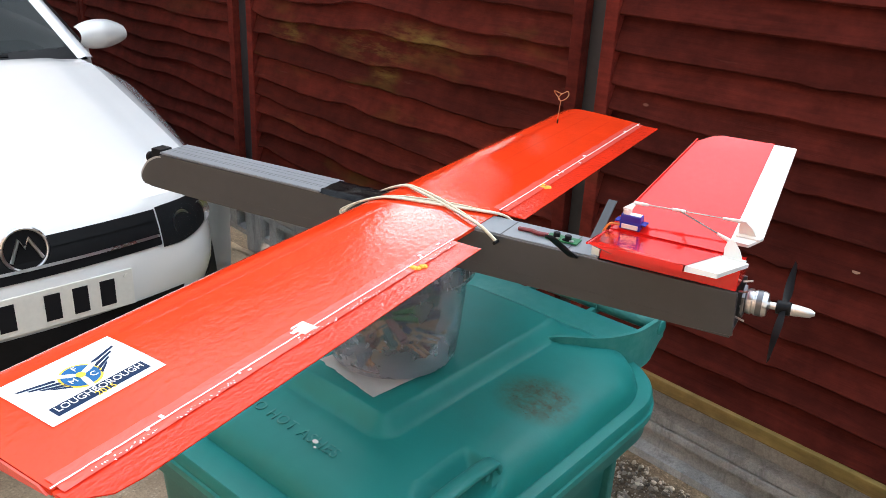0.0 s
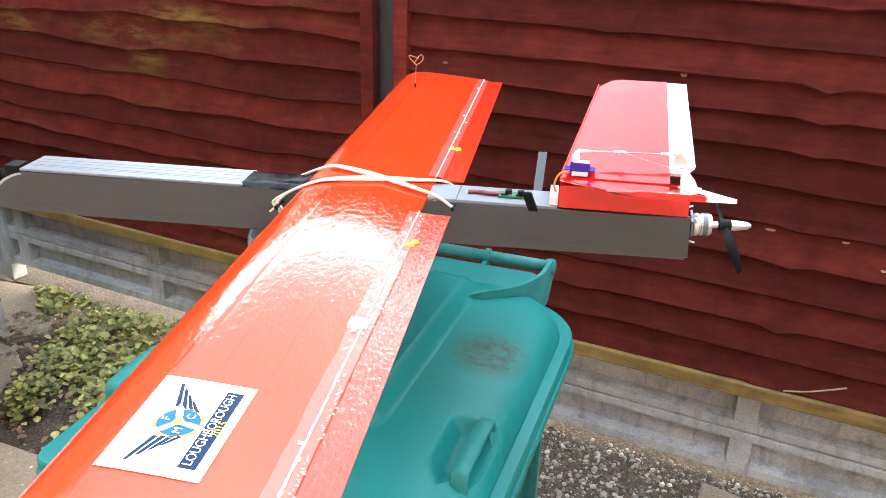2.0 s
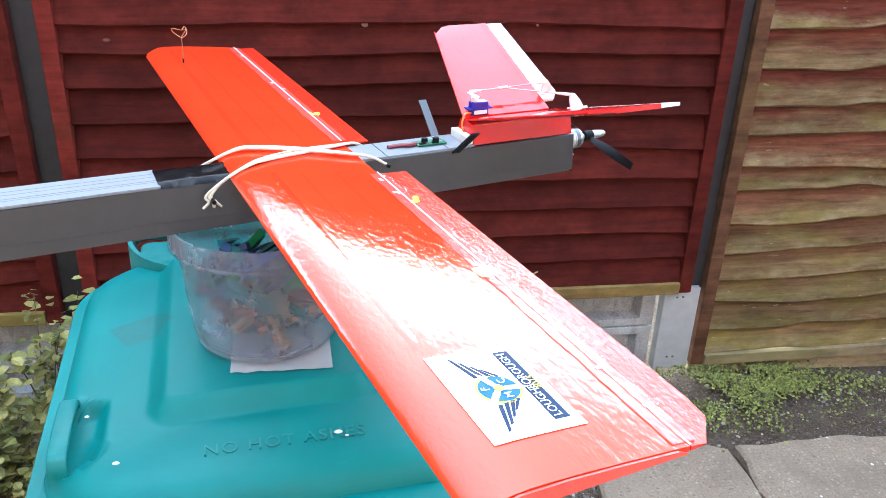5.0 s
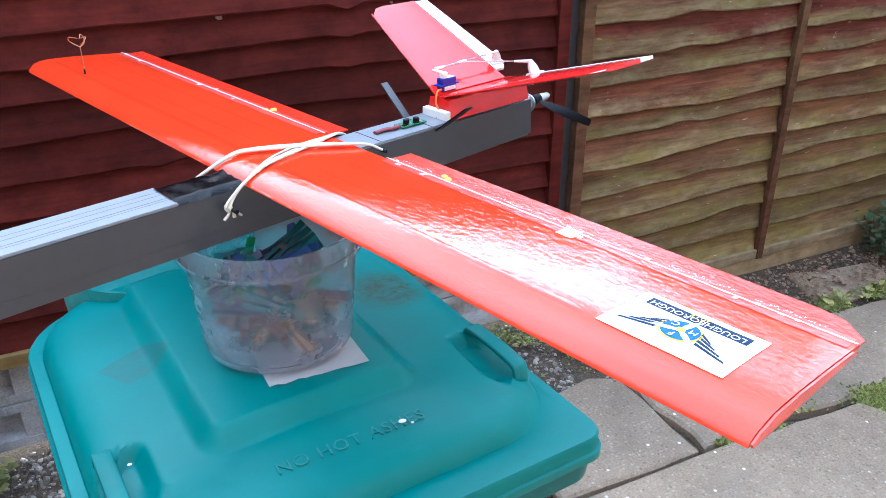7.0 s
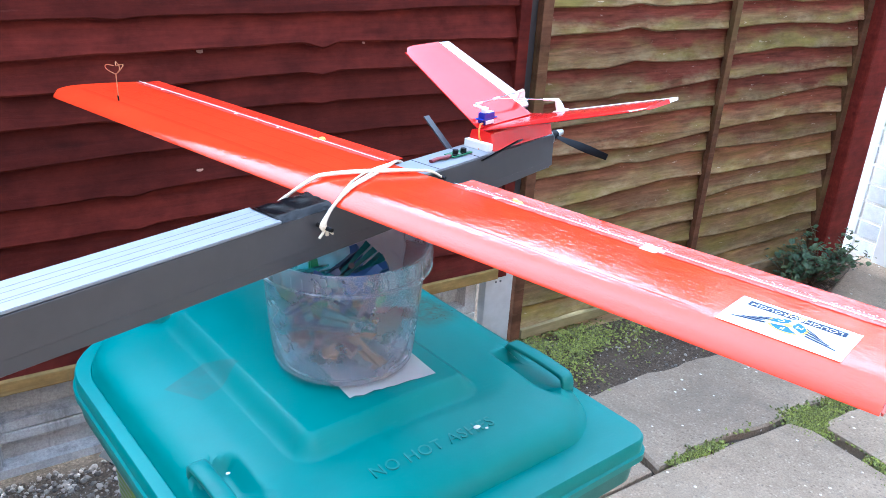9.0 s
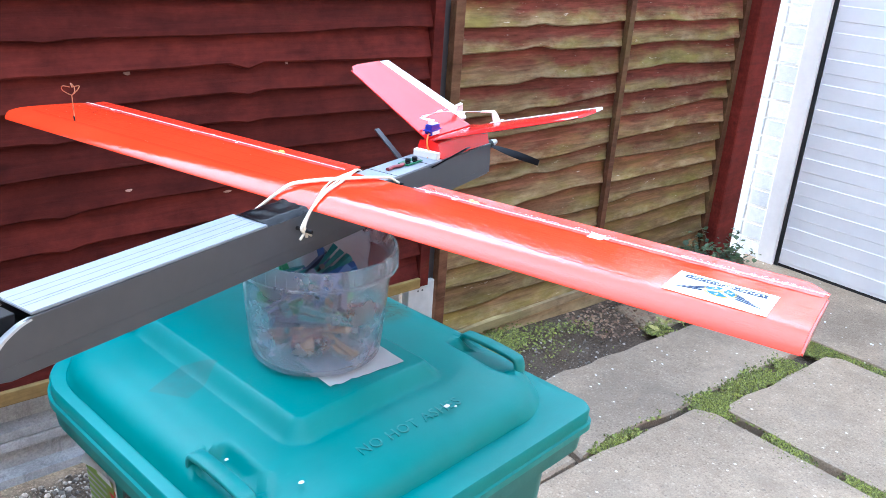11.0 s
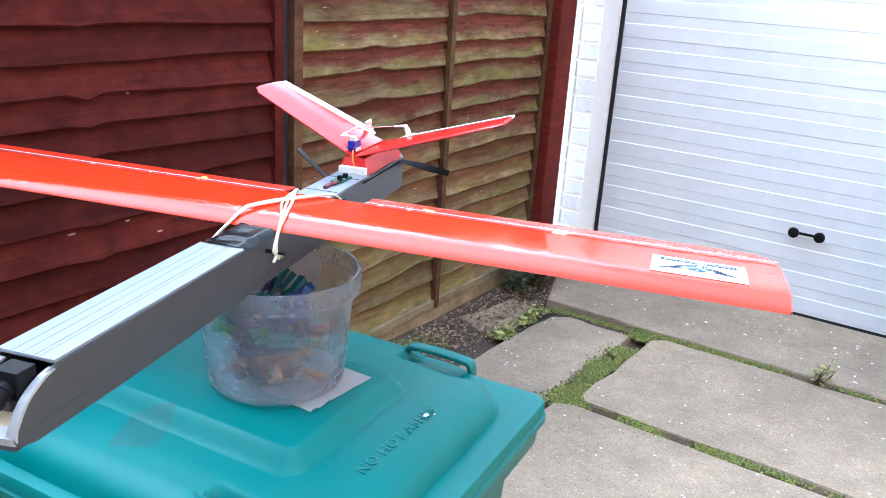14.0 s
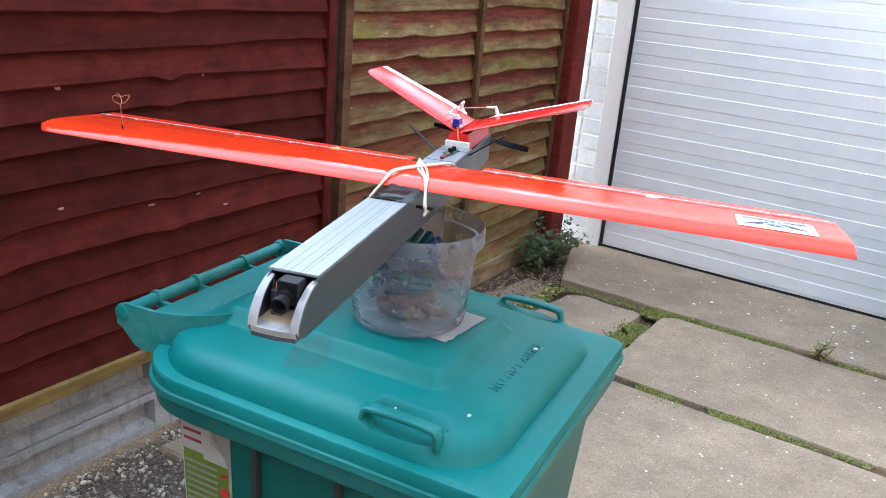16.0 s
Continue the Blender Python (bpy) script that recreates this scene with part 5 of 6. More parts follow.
def sticker():
    sx0, sx1, sy0, sy1 = 0.4235, 0.493, -0.555, -0.4515
    top = thing("wing_sticker", PLANE_M, "white rectangular sticker with a blue winged-propeller club badge", "sticker")
    part("white_sheet", flat_on_wing([(sx0, sy0), (sx1, sy0), (sx1, sy1), (sx0, sy1)], 0.0007, cuts=14), WHITE_GLOSS, top, smooth=80)
    cx, cy = 0.456, -0.503

    def disc(r, n=28):
        return [(cx + r * math.cos(2 * math.pi * k / n), cy + r * math.sin(2 * math.pi * k / n)) for k in range(n)]
    part("badge_ring", flat_on_wing(disc(0.0166), 0.0010), INK_YELLOW, top, smooth=80)
    part("badge_disc", flat_on_wing(disc(0.0146), 0.0013), INK_SKY, top, smooth=80)
    for k in range(3):
        a = radians(-10 + 120 * k)
        d, s = Vector((math.cos(a), math.sin(a))), Vector((-math.sin(a), math.cos(a)))
        c = Vector((cx, cy))
        pts = [c + s * 0.0016, c + d * 0.008 + s * 0.0026, c + d * 0.016 + s * 0.0024, c + d * 0.0225, c + d * 0.016 - s * 0.0024, c + d * 0.008 - s * 0.0026, c - s * 0.0016]
        part("badge_blade", flat_on_wing([tuple(p) for p in pts], 0.0016), INK_PALE, top, "pale grey propeller blade", smooth=80)
        b = a + radians(60)
        wing_words("CFM"[k], cx + 0.0095 * math.cos(b), cy + 0.0095 * math.sin(b), 0.0085, 0.0018, WHITE_GLOSS, top, "badge_letter")
    part("badge_hub", flat_on_wing(disc(0.0038, 16), 0.0019), INK_YELLOW, top, smooth=80)
    for s in (-1, 1):
        for k in range(4):
            x = cx - 0.010 + 0.0052 * k
            y0, y1 = cy + s * (0.0165 - 0.001 * k), cy + s * (0.044 - 0.0062 * k)
            pts = [(x, y0), (x - 0.0075, y1), (x - 0.0075 + 0.0026, y1 - s * 0.0012), (x + 0.0034, y0)]
            part("badge_feather", flat_on_wing(pts if s > 0 else pts[::-1], 0.0010), INK_BLUE, top, smooth=80)
    bx0, bx1 = 0.4742, 0.4862
    part("badge_band", flat_on_wing([(bx0, cy - 0.042), (bx1, cy - 0.042), (bx1, cy + 0.042), (bx0, cy + 0.042)], 0.0010), INK_BLUE, top, smooth=80)
    wing_words("LOUGHBOROUGH", 0.4792, cy, 0.0093, 0.0013, WHITE_GLOSS, top, "badge_words", "white capitals on the navy band")
    wing_words("2015", 0.4850, cy, 0.0085, 0.0014, INK_YELLOW, top, "badge_year", "yellow year", 1.05)
    wing_words("2015", 0.4295, cy + 0.028, 0.0075, 0.0010, INK_GREY, top, "faint_year", "faint grey year", 1.2)


sticker()


# rubber bands crossing over the wing
def bands():
    ax = axis_y(0.45)
    hookn, hookf = (0.362, axis_y(0.36) - FW - 0.012, 1.141), (0.362, axis_y(0.36) + FW + 0.012, 1.141)
    rearn, rearf = (0.575, axis_y(0.57) - FW - 0.004, 1.150), (0.575, axis_y(0.57) + FW + 0.004, 1.150)

    def over(a, b, lift, bulge, end):
        side = 1 if a[1] > b[1] else -1
        pts = [(a[0] + end, a[1] + side * 0.003, a[2] - 0.010), (a[0] + 0.4 * end, a[1] + side * 0.003, a[2] - 0.0035), (a[0] - 0.003 + 0.3 * end, a[1] + side * 0.001, a[2] + 0.004), (WLE - 0.006, a[1] * 0.92 + 0.08 * b[1], ZW + 0.0005)]
        for k in range(1, 8):
            t = k / 8
            x = WLE + 0.004 + (WHINGE - WLE) * t
            y = a[1] + (b[1] - a[1]) * (0.08 + 0.84 * t) + bulge * math.sin(t * math.pi)
            pts.append((x, y, wing_z(x) + lift))
        pts += [(WHINGE + 0.012, b[1] * 0.95 + 0.05 * a[1], FT + 0.0065), b]
        return curve_points(pts, 4)
    for a, b, lift, bulge, end in ((hookn, rearf, 0.0022, 0.003, -0.011), (hookn, rearf, 0.0024, 0.0095, 0.009), (hookf, rearn, 0.0042, 0.001, -0.006), (hookf, rearn, 0.0044, 0.0085, 0.006), (hookn, rearf, 0.003, -0.004, 0.001)):
        band = part("rubber_band", rod(over(a, b, lift, bulge, end), 0.0021, 6, flat=0.7), BAND, None, smooth=80)
        band.matrix_world = PLANE_M
        tagged(band, "cream rubber band stretched across the wing to a peg", "rubber band", "bands holding the wing")
    part("wing_dowel", rod([(0.362, hookn[1] - 0.012, 1.140), (0.362, hookf[1] + 0.012, 1.140)], 0.0026, 8), BLACK_PLASTIC, PLANE, "dark peg for the bands")
    part("wing_dowel", rod([(0.576, rearn[1] - 0.006, 1.149), (0.576, rearf[1] + 0.006, 1.149)], 0.0022, 8), BLACK_PLASTIC, PLANE)


bands()


# V-tail
def fin(s, root_y, tip_y, tip_z, name):
    """One tail surface: red fixed part and a white hinged part."""
    root_z = 1.1835
    r_le, r_te, t_le, t_te, hinge_r, hinge_t = 0.700, 0.862, 0.746, 0.860, 0.828, 0.832
    th = 0.0028

    def at(x, f, up):
        y = root_y + (tip_y - root_y) * f
        z = root_z + (tip_z - root_z) * f
        n = Vector((0, -(tip_z - root_z), (tip_y - root_y))).normalized()
        if n.z < 0:
            n = -n
        return Vector((x, y, z)) + n * up
    rows = []
    for k in range(13):
        f = k / 12
        le = r_le + (t_le - r_le) * f + (0.014 * ((f - 0.93) / 0.07) if f > 0.93 else 0)
        he = hinge_r + (hinge_t - hinge_r) * f
        rows.append([at(le, f, 0), at(le + 0.012, f, th), at(he, f, th), at(he, f, -th), at(le + 0.012, f, -th)])
    part("stabiliser", skin(rows), TAIL_RED, PLANE, "glossy red V-tail surface", smooth=40)
    rows = []
    for k in range(13):
        f = 0.10 + 0.895 * k / 12
        he = hinge_r + (hinge_t - hinge_r) * f + 0.0012
        te = r_te + (t_te - r_te) * f
        if k == 0:
            te -= 0.012
        rows.append([at(he, f, th * 0.9), at(te, f, 0.0020), at(te, f, -0.0020), at(he, f, -th * 0.9)])
    part("ruddervator", skin(rows), WHITE_FILM, PLANE, "white hinged control surface", smooth=40)
    bm = skin([[at(hinge_r + (hinge_t - hinge_r) * f - 0.006, f, th + 0.0004), at(hinge_r + (hinge_t - hinge_r) * f + 0.002, f, th + 0.0004)] for f in [k / 10 for k in range(11)]], False, False)
    part("hinge_tape", bm, TAIL_RED, PLANE)
    for lo, hi in ((0.02, 0.94),):
        edge = [at(r_le + (t_le - r_le) * f - 0.0002, f, 0.0006) for f in [lo + (hi - lo) * k / 8 for k in range(9)]]
        part("edge_film", rod(edge, 0.0012, 6), TAIL_RED, PLANE, "overlapped film along the edge")
    # control horn on the hinged part
    f0 = 0.17
    a = at(0.846, f0, 0.001)
    n = (at(0.846, f0, 0.01) - at(0.846, f0, 0)).normalized()
    d = (at(0.846, 0.5, 0) - at(0.846, 0.0, 0)).normalized()
    horn = bmesh.new()
    tri = [a + Vector((-0.010, 0, 0)), a + Vector((0.010, 0, 0)), a + Vector((0.004, 0, 0)) + n * 0.012, a + Vector((-0.004, 0, 0)) + n * 0.021, a + Vector((-0.009, 0, 0)) + n * 0.021, a + Vector((-0.011, 0, 0)) + n * 0.012]
    skin([[p - d * 0.0018 for p in tri], [p + d * 0.0018 for p in tri]], bm=horn)
    h = part("control_horn", horn, WHITE_PLASTIC, PLANE, "white nylon control horn")
    q = a + Vector((0, 0, 0)) + n * 0.001
    base = [q + Vector((-0.012, 0, 0)) - d * 0.006, q + Vector((0.012, 0, 0)) - d * 0.006, q + Vector((0.012, 0, 0)) + d * 0.006, q + Vector((-0.012, 0, 0)) + d * 0.006]
    part("horn_base", skin([base, [p + n * 0.0022 for p in base]]), WHITE_PLASTIC, h)
    return a + Vector((-0.0065, 0, 0)) + n * 0.019


YC = axis_y(0.78)
horn_far = fin(1, YC + 0.004, 0.2165, 1.2625, "far")
horn_near = fin(-1, YC - 0.004, -0.199, 1.2475, "near")

# red pedestal under the tail
bm = skin([[(x, YC + s * w, z) for s, w, z in ((-1, 0.024, FT + 0.002), (1, 0.024, FT + 0.002), (1, 0.017, 1.181), (0.0, 0.0, 1.184), (-1, 0.017, 1.181))] for x in (0.701, 0.72, 0.79, 0.852)])
part("tail_mount", bm, TAIL_RED, PLANE, "red tail mounting block")
part("white_edging", rod([(0.705, YC - 0.0185, 1.1815), (0.855, YC - 0.0185, 1.1815)], 0.0012, 6), TAPE_PINK, PLANE)

# servo on the tail with linkage
SERVO = part("servo", box((0.711, 0.019, 1.187), (0.735, 0.031, 1.204), 0.001), SERVO_BLUE, PLANE, "small blue servo on the tail")
part("servo_flange", box((0.705, 0.0185, 1.1945), (0.741, 0.0315, 1.1965), 0.0006), SERVO_BLUE, SERVO)
part("servo_label", box((0.7135, 0.0176, 1.1885), (0.7325, 0.0188, 1.1935)), PAPER, SERVO, "white paper label")
part("servo_top_label", box((0.7145, 0.0205, 1.2041), (0.7335, 0.0295, 1.2046)), PAPER, SERVO, "pale label")
part("servo_gear", lathe([(0.005, 0), (0.005, 0.005), (0.003, 0.006)], 14, Matrix.Translation((0.717, 0.0245, 1.2045))), WHITE_PLASTIC, SERVO, smooth=40)
part("servo_arm", prism([(0.712, 0.021), (0.722, 0.021), (0.7205, 0.046), (0.7165, 0.046)], 1.2095, 1.2117, 'z', 0.0004), WHITE_PLASTIC, SERVO, "white nylon servo arm")
arm_tip = Vector((0.7185, 0.042, 1.2125))
for k, end in enumerate((horn_far, horn_near)):
    start = arm_tip if k == 0 else arm_tip.lerp(horn_far, 0.42)
    rodob = part("pushrod", rod([start, end], 0.0009, 6), STEEL, PLANE, "thin steel linkage rod")
    d = (end - start).normalized()
    part("clevis", rod([end - d * 0.022, end], [0.0016, 0.0024], 8), WHITE_PLASTIC, rodob, "white nylon clevis")
    if k == 0:
        part("clevis", rod([start, start + d * 0.016], [0.0024, 0.0016], 8), WHITE_PLASTIC, rodob)
        part("joiner", rod([start.lerp(end, 0.36), start.lerp(end, 0.48)], 0.002, 8), WHITE_PLASTIC, rodob)
part("servo_lead", rod(curve_points([(0.712, 0.022, 1.190), (0.700, 0.018, 1.190), (0.694, 0.014, 1.176), (0.700, 0.010, 1.160), (0.690, 0.010, 1.1585)], 5), 0.0014, 6), WIRE_ORANGE, PLANE, "orange servo lead")

# receiver board, wire and two straps
board = part("circuit_board", box((0.628, 0.004, FT + 0.0045), (0.668, 0.022, FT + 0.0062), 0.0003), PCB, PLANE, "small green circuit board")
for k, (bx, by) in enumerate(((0.640, 0.012), (0.655, 0.010))):
    part("component", lathe([(0.0042, 0), (0.0042, 0.006), (0.003, 0.0066)], 12, Matrix.Translation((bx, by, FT + 0.0062))), BLACK_PLASTIC, board)
for k in range(4):
    part("chip", box((0.631 + 0.009 * k, 0.006, FT + 0.0062), (0.636 + 0.009 * k, 0.010, FT + 0.0078)), (BLACK_PLASTIC, STEEL)[k % 2], board)
part("receiver_wire", rod(curve_points([(0.629, 0.013, FT + 0.006), (0.616, 0.010, FT + 0.0065), (0.606, 0.014, FT + 0.006), (0.590, 0.013, FT + 0.0055)], 5), 0.0035, 8, flat=0.7), WIRE_RED, PLANE, "dark red shrink-wrapped wire")
for (a, b, mat, label) in (((0.672, -0.014, 1.152), (0.665, -0.076, 1.196), BLACK_PLASTIC, "black plastic strap end sticking out"), ((0.674, 0.050, 1.153), (0.676, 0.099, 1.190), GREY_BOARD, "grey plastic strap end sticking up")):
    a, b = Vector(a), Vector(b)
    w = Vector((0.0055, 0, 0))
    n = (b - a).cross(w).normalized() * 0.001
    part("strap_end", skin([[a - w - n, a + w - n, a + w + n, a - w + n], [b - w - n, b + w - n, b + w + n, b - w + n]]), mat, PLANE, label)

# motor and propeller
MY, MZ = axis_y(0.86) + 0.0, 1.1385
axis_m = Matrix.Translation((0.858, MY, MZ)) @ pose(0, 0, 0, 0, 88, 2)
mount = part("motor_mount", lathe([(0.018, 0), (0.018, 0.003), (0.012, 0.0035)], 6, axis_m), DARK_STEEL, PLANE)
for k in range(4):
    a = radians(45 + 90 * k)
    part("mount_screw", rod([axis_m @ Vector((0.021 * math.cos(a), 0.021 * math.sin(a), -0.004)), axis_m @ Vector((0.024 * math.cos(a), 0.024 * math.sin(a), 0.006))], 0.0012, 6), STEEL, mount)
motor = part("motor", lathe([(0.010, 0.003), (0.013, 0.004), (0.014, 0.006), (0.014, 0.010), (0.0128, 0.0105), (0.0128, 0.0125), (0.014, 0.013), (0.014, 0.022), (0.0125, 0.0255), (0.006, 0.027), (0.004, 0.028), (0.004, 0.034)], 28, axis_m), STEEL, PLANE, "bright brushless motor", smooth=40)
part("motor_band", lathe([(0.0142, 0.0145), (0.0142, 0.0205)], 28, axis_m), DARK_STEEL, motor, smooth=40)
hub = part("propeller_hub", lathe([(0.006, 0.034), (0.0075, 0.035), (0.0075, 0.048), (0.006, 0.049)], 18, axis_m), BLACK_PLASTIC, PLANE, smooth=40)
part("prop_nut", lathe([(0.0065, 0.049), (0.0065, 0.053), (0.0058, 0.06), (0.0048, 0.068), (0.002, 0.0725)], 18, axis_m), STEEL, hub, "tapered bright prop nut", smooth=50)
for s in (-1, 1):
    rows = []
    for k in range(15):
        f = k / 14
        y = s * (0.004 + 0.096 * f)
        chord = 0.0055 + 0.0095 * math.sin(min(1, f * 1.5) * 1.57) * (1 - 0.55 * f ** 2)
        tw = radians(62 - 44 * f)
        c = Vector((0, y, 0.0415))
        dx = Vector((s * math.cos(tw), 0, math.sin(tw)))
        up = Vector((-s * math.sin(tw), 0, math.cos(tw)))
        loop = [c - dx * chord / 2, c + up * 0.0012, c + dx * chord / 2, c - up * 0.0006]
        spin = axis_m @ pose(0, 0, 0, 0, 0, 8)
        rows.append([spin @ p for p in loop])
    part("propeller_blade", skin(rows), BLACK_PLASTIC, hub, "black propeller blade", smooth=50)

# clover-leaf aerial standing on the far wing
ant = thing("video_aerial", PLANE_M, "copper clover-leaf aerial on a short black stem", "aerial")
ax0, ay0 = 0.4315, 0.512
az = wing_z(ax0)
part("stem", rod([(ax0, ay0, az - 0.004), (ax0, ay0 + 0.001, az + 0.008)], 0.0014, 6), BLACK_PLASTIC, ant)
part("wire_mast", rod([(ax0, ay0, az + 0.007), (ax0 + 0.001, ay0 + 0.003, az + 0.040)], 0.0007, 6), BRASS, ant)
for k in range(3):
    a = radians(20 + 120 * k)
    c, s = math.cos(a), math.sin(a)
    o = Vector((ax0 + 0.001, ay0 + 0.003, az + 0.040))
    pts = [o, o + Vector((0.008 * c, 0.008 * s, 0.004)), o + Vector((0.013 * c - 0.004 * s, 0.013 * s + 0.004 * c, 0.010)), o + Vector((0.011 * c - 0.008 * s, 0.011 * s + 0.008 * c, 0.016)), o + Vector((0.002 * c, 0.002 * s, 0.013))]
    part("loop", rod(curve_points(pts, 5), 0.0007, 5), BRASS, ant)
part("under_wing_plug", box((0.40, 0.50, ZW - 0.009), (0.44, 0.515, ZW - 0.003), 0.001), BLACK_PLASTIC, PLANE)


# ---- garage ----
DOOR_X, DOOR_Y0, DOOR_Y1 = 2.60, -0.46, 1.668


def garage():
    wall = thing("wall_garage", pose(0, 0, 0), "white-painted brick garage front", "wall", kind="structure")
    part("masonry", box((DOOR_X + 0.005, 1.775, -0.08), (DOOR_X + 0.25, 2.6, 2.5)), MORTAR, wall)
    part("masonry", box((DOOR_X + 0.005, -3.2, -0.08), (DOOR_X + 0.25, DOOR_Y0 - 0.11, 2.5)), MORTAR, wall)
    part("lintel", box((DOOR_X + 0.0, DOOR_Y0 - 0.105, 2.13), (DOOR_X + 0.25, 1.77, 2.5)), MORTAR, wall)
    me = None
    rnd = random.Random(3)
    for k in range(23):
        z = -0.03 + 0.0915 * k
        for j, (y0, y1) in enumerate(((1.785, 1.893), (1.905, 2.013))):
            if me is None:
                b = part("brick", box((-0.05, -0.054, -0.0395), (0.05, 0.054, 0.0395), 0.004), BRICK_WHITE, wall)
                me = b.data
            else:
                b = new("brick", me)
                b.parent = wall
            b.location = (DOOR_X + 0.05 + rnd.uniform(-0.0015, 0.0015), (y0 + y1) / 2, z + 0.04)
    for k in range(23):
        z = -0.03 + 0.0915 * k
        for j in range(6):
            b = new("brick", me)
            b.parent = wall
            b.location = (DOOR_X + 0.05, DOOR_Y0 - 0.17 - 0.12 * j, z + 0.04)
    frame_ob = thing("door_frame", pose(0, 0, 0), "white-painted timber frame round the garage door", "door frame", kind="structure")
    for y0, y1 in ((1.690, 1.782), (DOOR_Y0 - 0.105, DOOR_Y0 - 0.022)):
        part("jamb", box((DOOR_X - 0.02, y0, -0.045), (DOOR_X + 0.06, y1, 2.125), 0.004), FRAME_WHITE, frame_ob)
        # gap between jamb and door: its shade drawn as a black strip
        part("gap_strip", box((DOOR_X - 0.002, y0 - 0.021 if y0 > 0 else y1 + 0.001, -0.045), (DOOR_X + 0.05, y0 - 0.001 if y0 > 0 else y1 + 0.021, 2.12)), RUBBER, frame_ob, "black strip standing for the shaded gap beside the door")
    door = thing("garage_door", pose(0, 0, 0), "closed white ribbed steel up-and-over garage door", "garage door", kind="structure")
    part("sheet", box((DOOR_X + 0.004, DOOR_Y0, -0.018), (DOOR_X + 0.03, DOOR_Y1, 2.11)), DOOR_WHITE, door)
    z = -0.0065
    rib = None
    while z < 2.05:
        if rib is None:
            bm = prism([(0.0045, 0.0), (0.0015, 0.004), (0.0015, 0.068), (0.0045, 0.073)], DOOR_Y0 + 0.004, DOOR_Y1 - 0.004, 'y')
            r = part("rib", bm, DOOR_WHITE, door)
            rib = r.data
        else:
            r = new("rib", rib)
            r.parent = door
        r.location = (DOOR_X, 0, z)
        z += 0.1206
    part("bottom_seal", box((DOOR_X + 0.006, DOOR_Y0, -0.040), (DOOR_X + 0.028, DOOR_Y1, -0.018)), RUBBER, door, "black rubber seal under the door")
    handle = part("door_handle", box((DOOR_X - 0.036, 0.555, 0.380), (DOOR_X - 0.022, 0.665, 0.392), 0.003), BLACK_PLASTIC, door, "black two-knob handle")
    for y in (0.552, 0.668):
        part("knob", lathe([(0.008, 0), (0.008, 0.018), (0.020, 0.024), (0.026, 0.034), (0.024, 0.044), (0.012, 0.050), (0.002, 0.051)], 22, Matrix.Translation((DOOR_X - 0.003, y, 0.386)) @ pose(0, 0, 0, 0, -90, 0)), BLACK_PLASTIC, handle, smooth=50)


garage()

# unseen plain wall added to close the drive behind the path and block sky light
house = part("sky_blocker_south", box((-9.0, -3.4, -0.2), (3.2, -3.1, 5.2)), concrete("brown_south_blocker", (0.26, 0.19, 0.15), (0.2, 0.14, 0.11), 0.6))
tagged(house, "plain brown wall added out of view along the drive, blocking sky light", "wall", kind="structure")


# unseen wall added to keep bright sky out of the wing's reflection
west = part("sky_blocker_west", box((-7.5, -3.09, -0.2), (-7.2, 6.4, 6.4)), concrete("brown_west_blocker", (0.22, 0.16, 0.13), (0.17, 0.12, 0.09), 0.6))
tagged(west, "plain brown wall added out of view beyond the parked car, blocking sky", "wall", kind="structure")


# not a seen wall: added past the fence to darken wing and tail reflections
east = part("sky_blocker_east", box((2.86, 2.62, -0.1), (3.1, 4.4, 3.0)), concrete("brown_east_blocker", (0.2, 0.15, 0.12), (0.15, 0.11, 0.09), 0.6))
tagged(east, "plain brown wall added out of view beyond the fence, in line with the garage, blocking sky", "wall", kind="structure")


# ---- second bin by the garage ----
def other_bin():
    top = thing("wheelie_bin", pose(2.09, -0.36, -0.045, 0, 0, -15), "brown wheelie bin standing by the garage door", "wheelie bin")
    rows = []
    for z, s in ((0.02, 0.80), (0.45, 0.89), (0.80, 0.955)):
        rows.append([(x * s, y * s - 0.02, z) for x, y in lid_outline(60, 0.02, 0.02, 0.05, 0.06)])
    part("body", skin(rows), BIN_BROWN, top, smooth=40)
    rows = [[(x, y, z) for x, y in lid_outline(60, o, o, 0.05, 0.1)] for o, z in ((0.0, 0.80), (0.0, 0.835), (0.02, 0.845), (0.03, 0.87), (0.06, 0.885), (0.16, 0.892))]
    part("lid", skin(rows), BIN_BROWN, top, smooth=40)
    for sx in (-1, 1):
        w = part("wheel", lathe([(0.035, -0.026), (0.09, -0.026), (0.1, -0.018), (0.1, 0.018), (0.09, 0.026), (0.035, 0.026)], 30, Matrix.Translation((sx * 0.215, 0.215, 0.10)) @ pose(0, 0, 0, 0, 90, 0)), RUBBER, top, smooth=40)
        part("hub_cap", lathe([(0.055, -0.03), (0.05, -0.034), (0.02, -0.034), (0.02, 0.034), (0.05, 0.034), (0.055, 0.03)], 20, Matrix.Translation((sx * 0.215, 0.215, 0.10)) @ pose(0, 0, 0, 0, 90, 0)), BIN_DARK, w)
    part("handle_bar", rod([(-0.2, 0.335, 0.86), (0.2, 0.335, 0.86)], 0.016, 10), BIN_BROWN, top)


other_bin()


# ---- parked car ----
CAR_M = pose(-2.19, 0.66, 0.0)


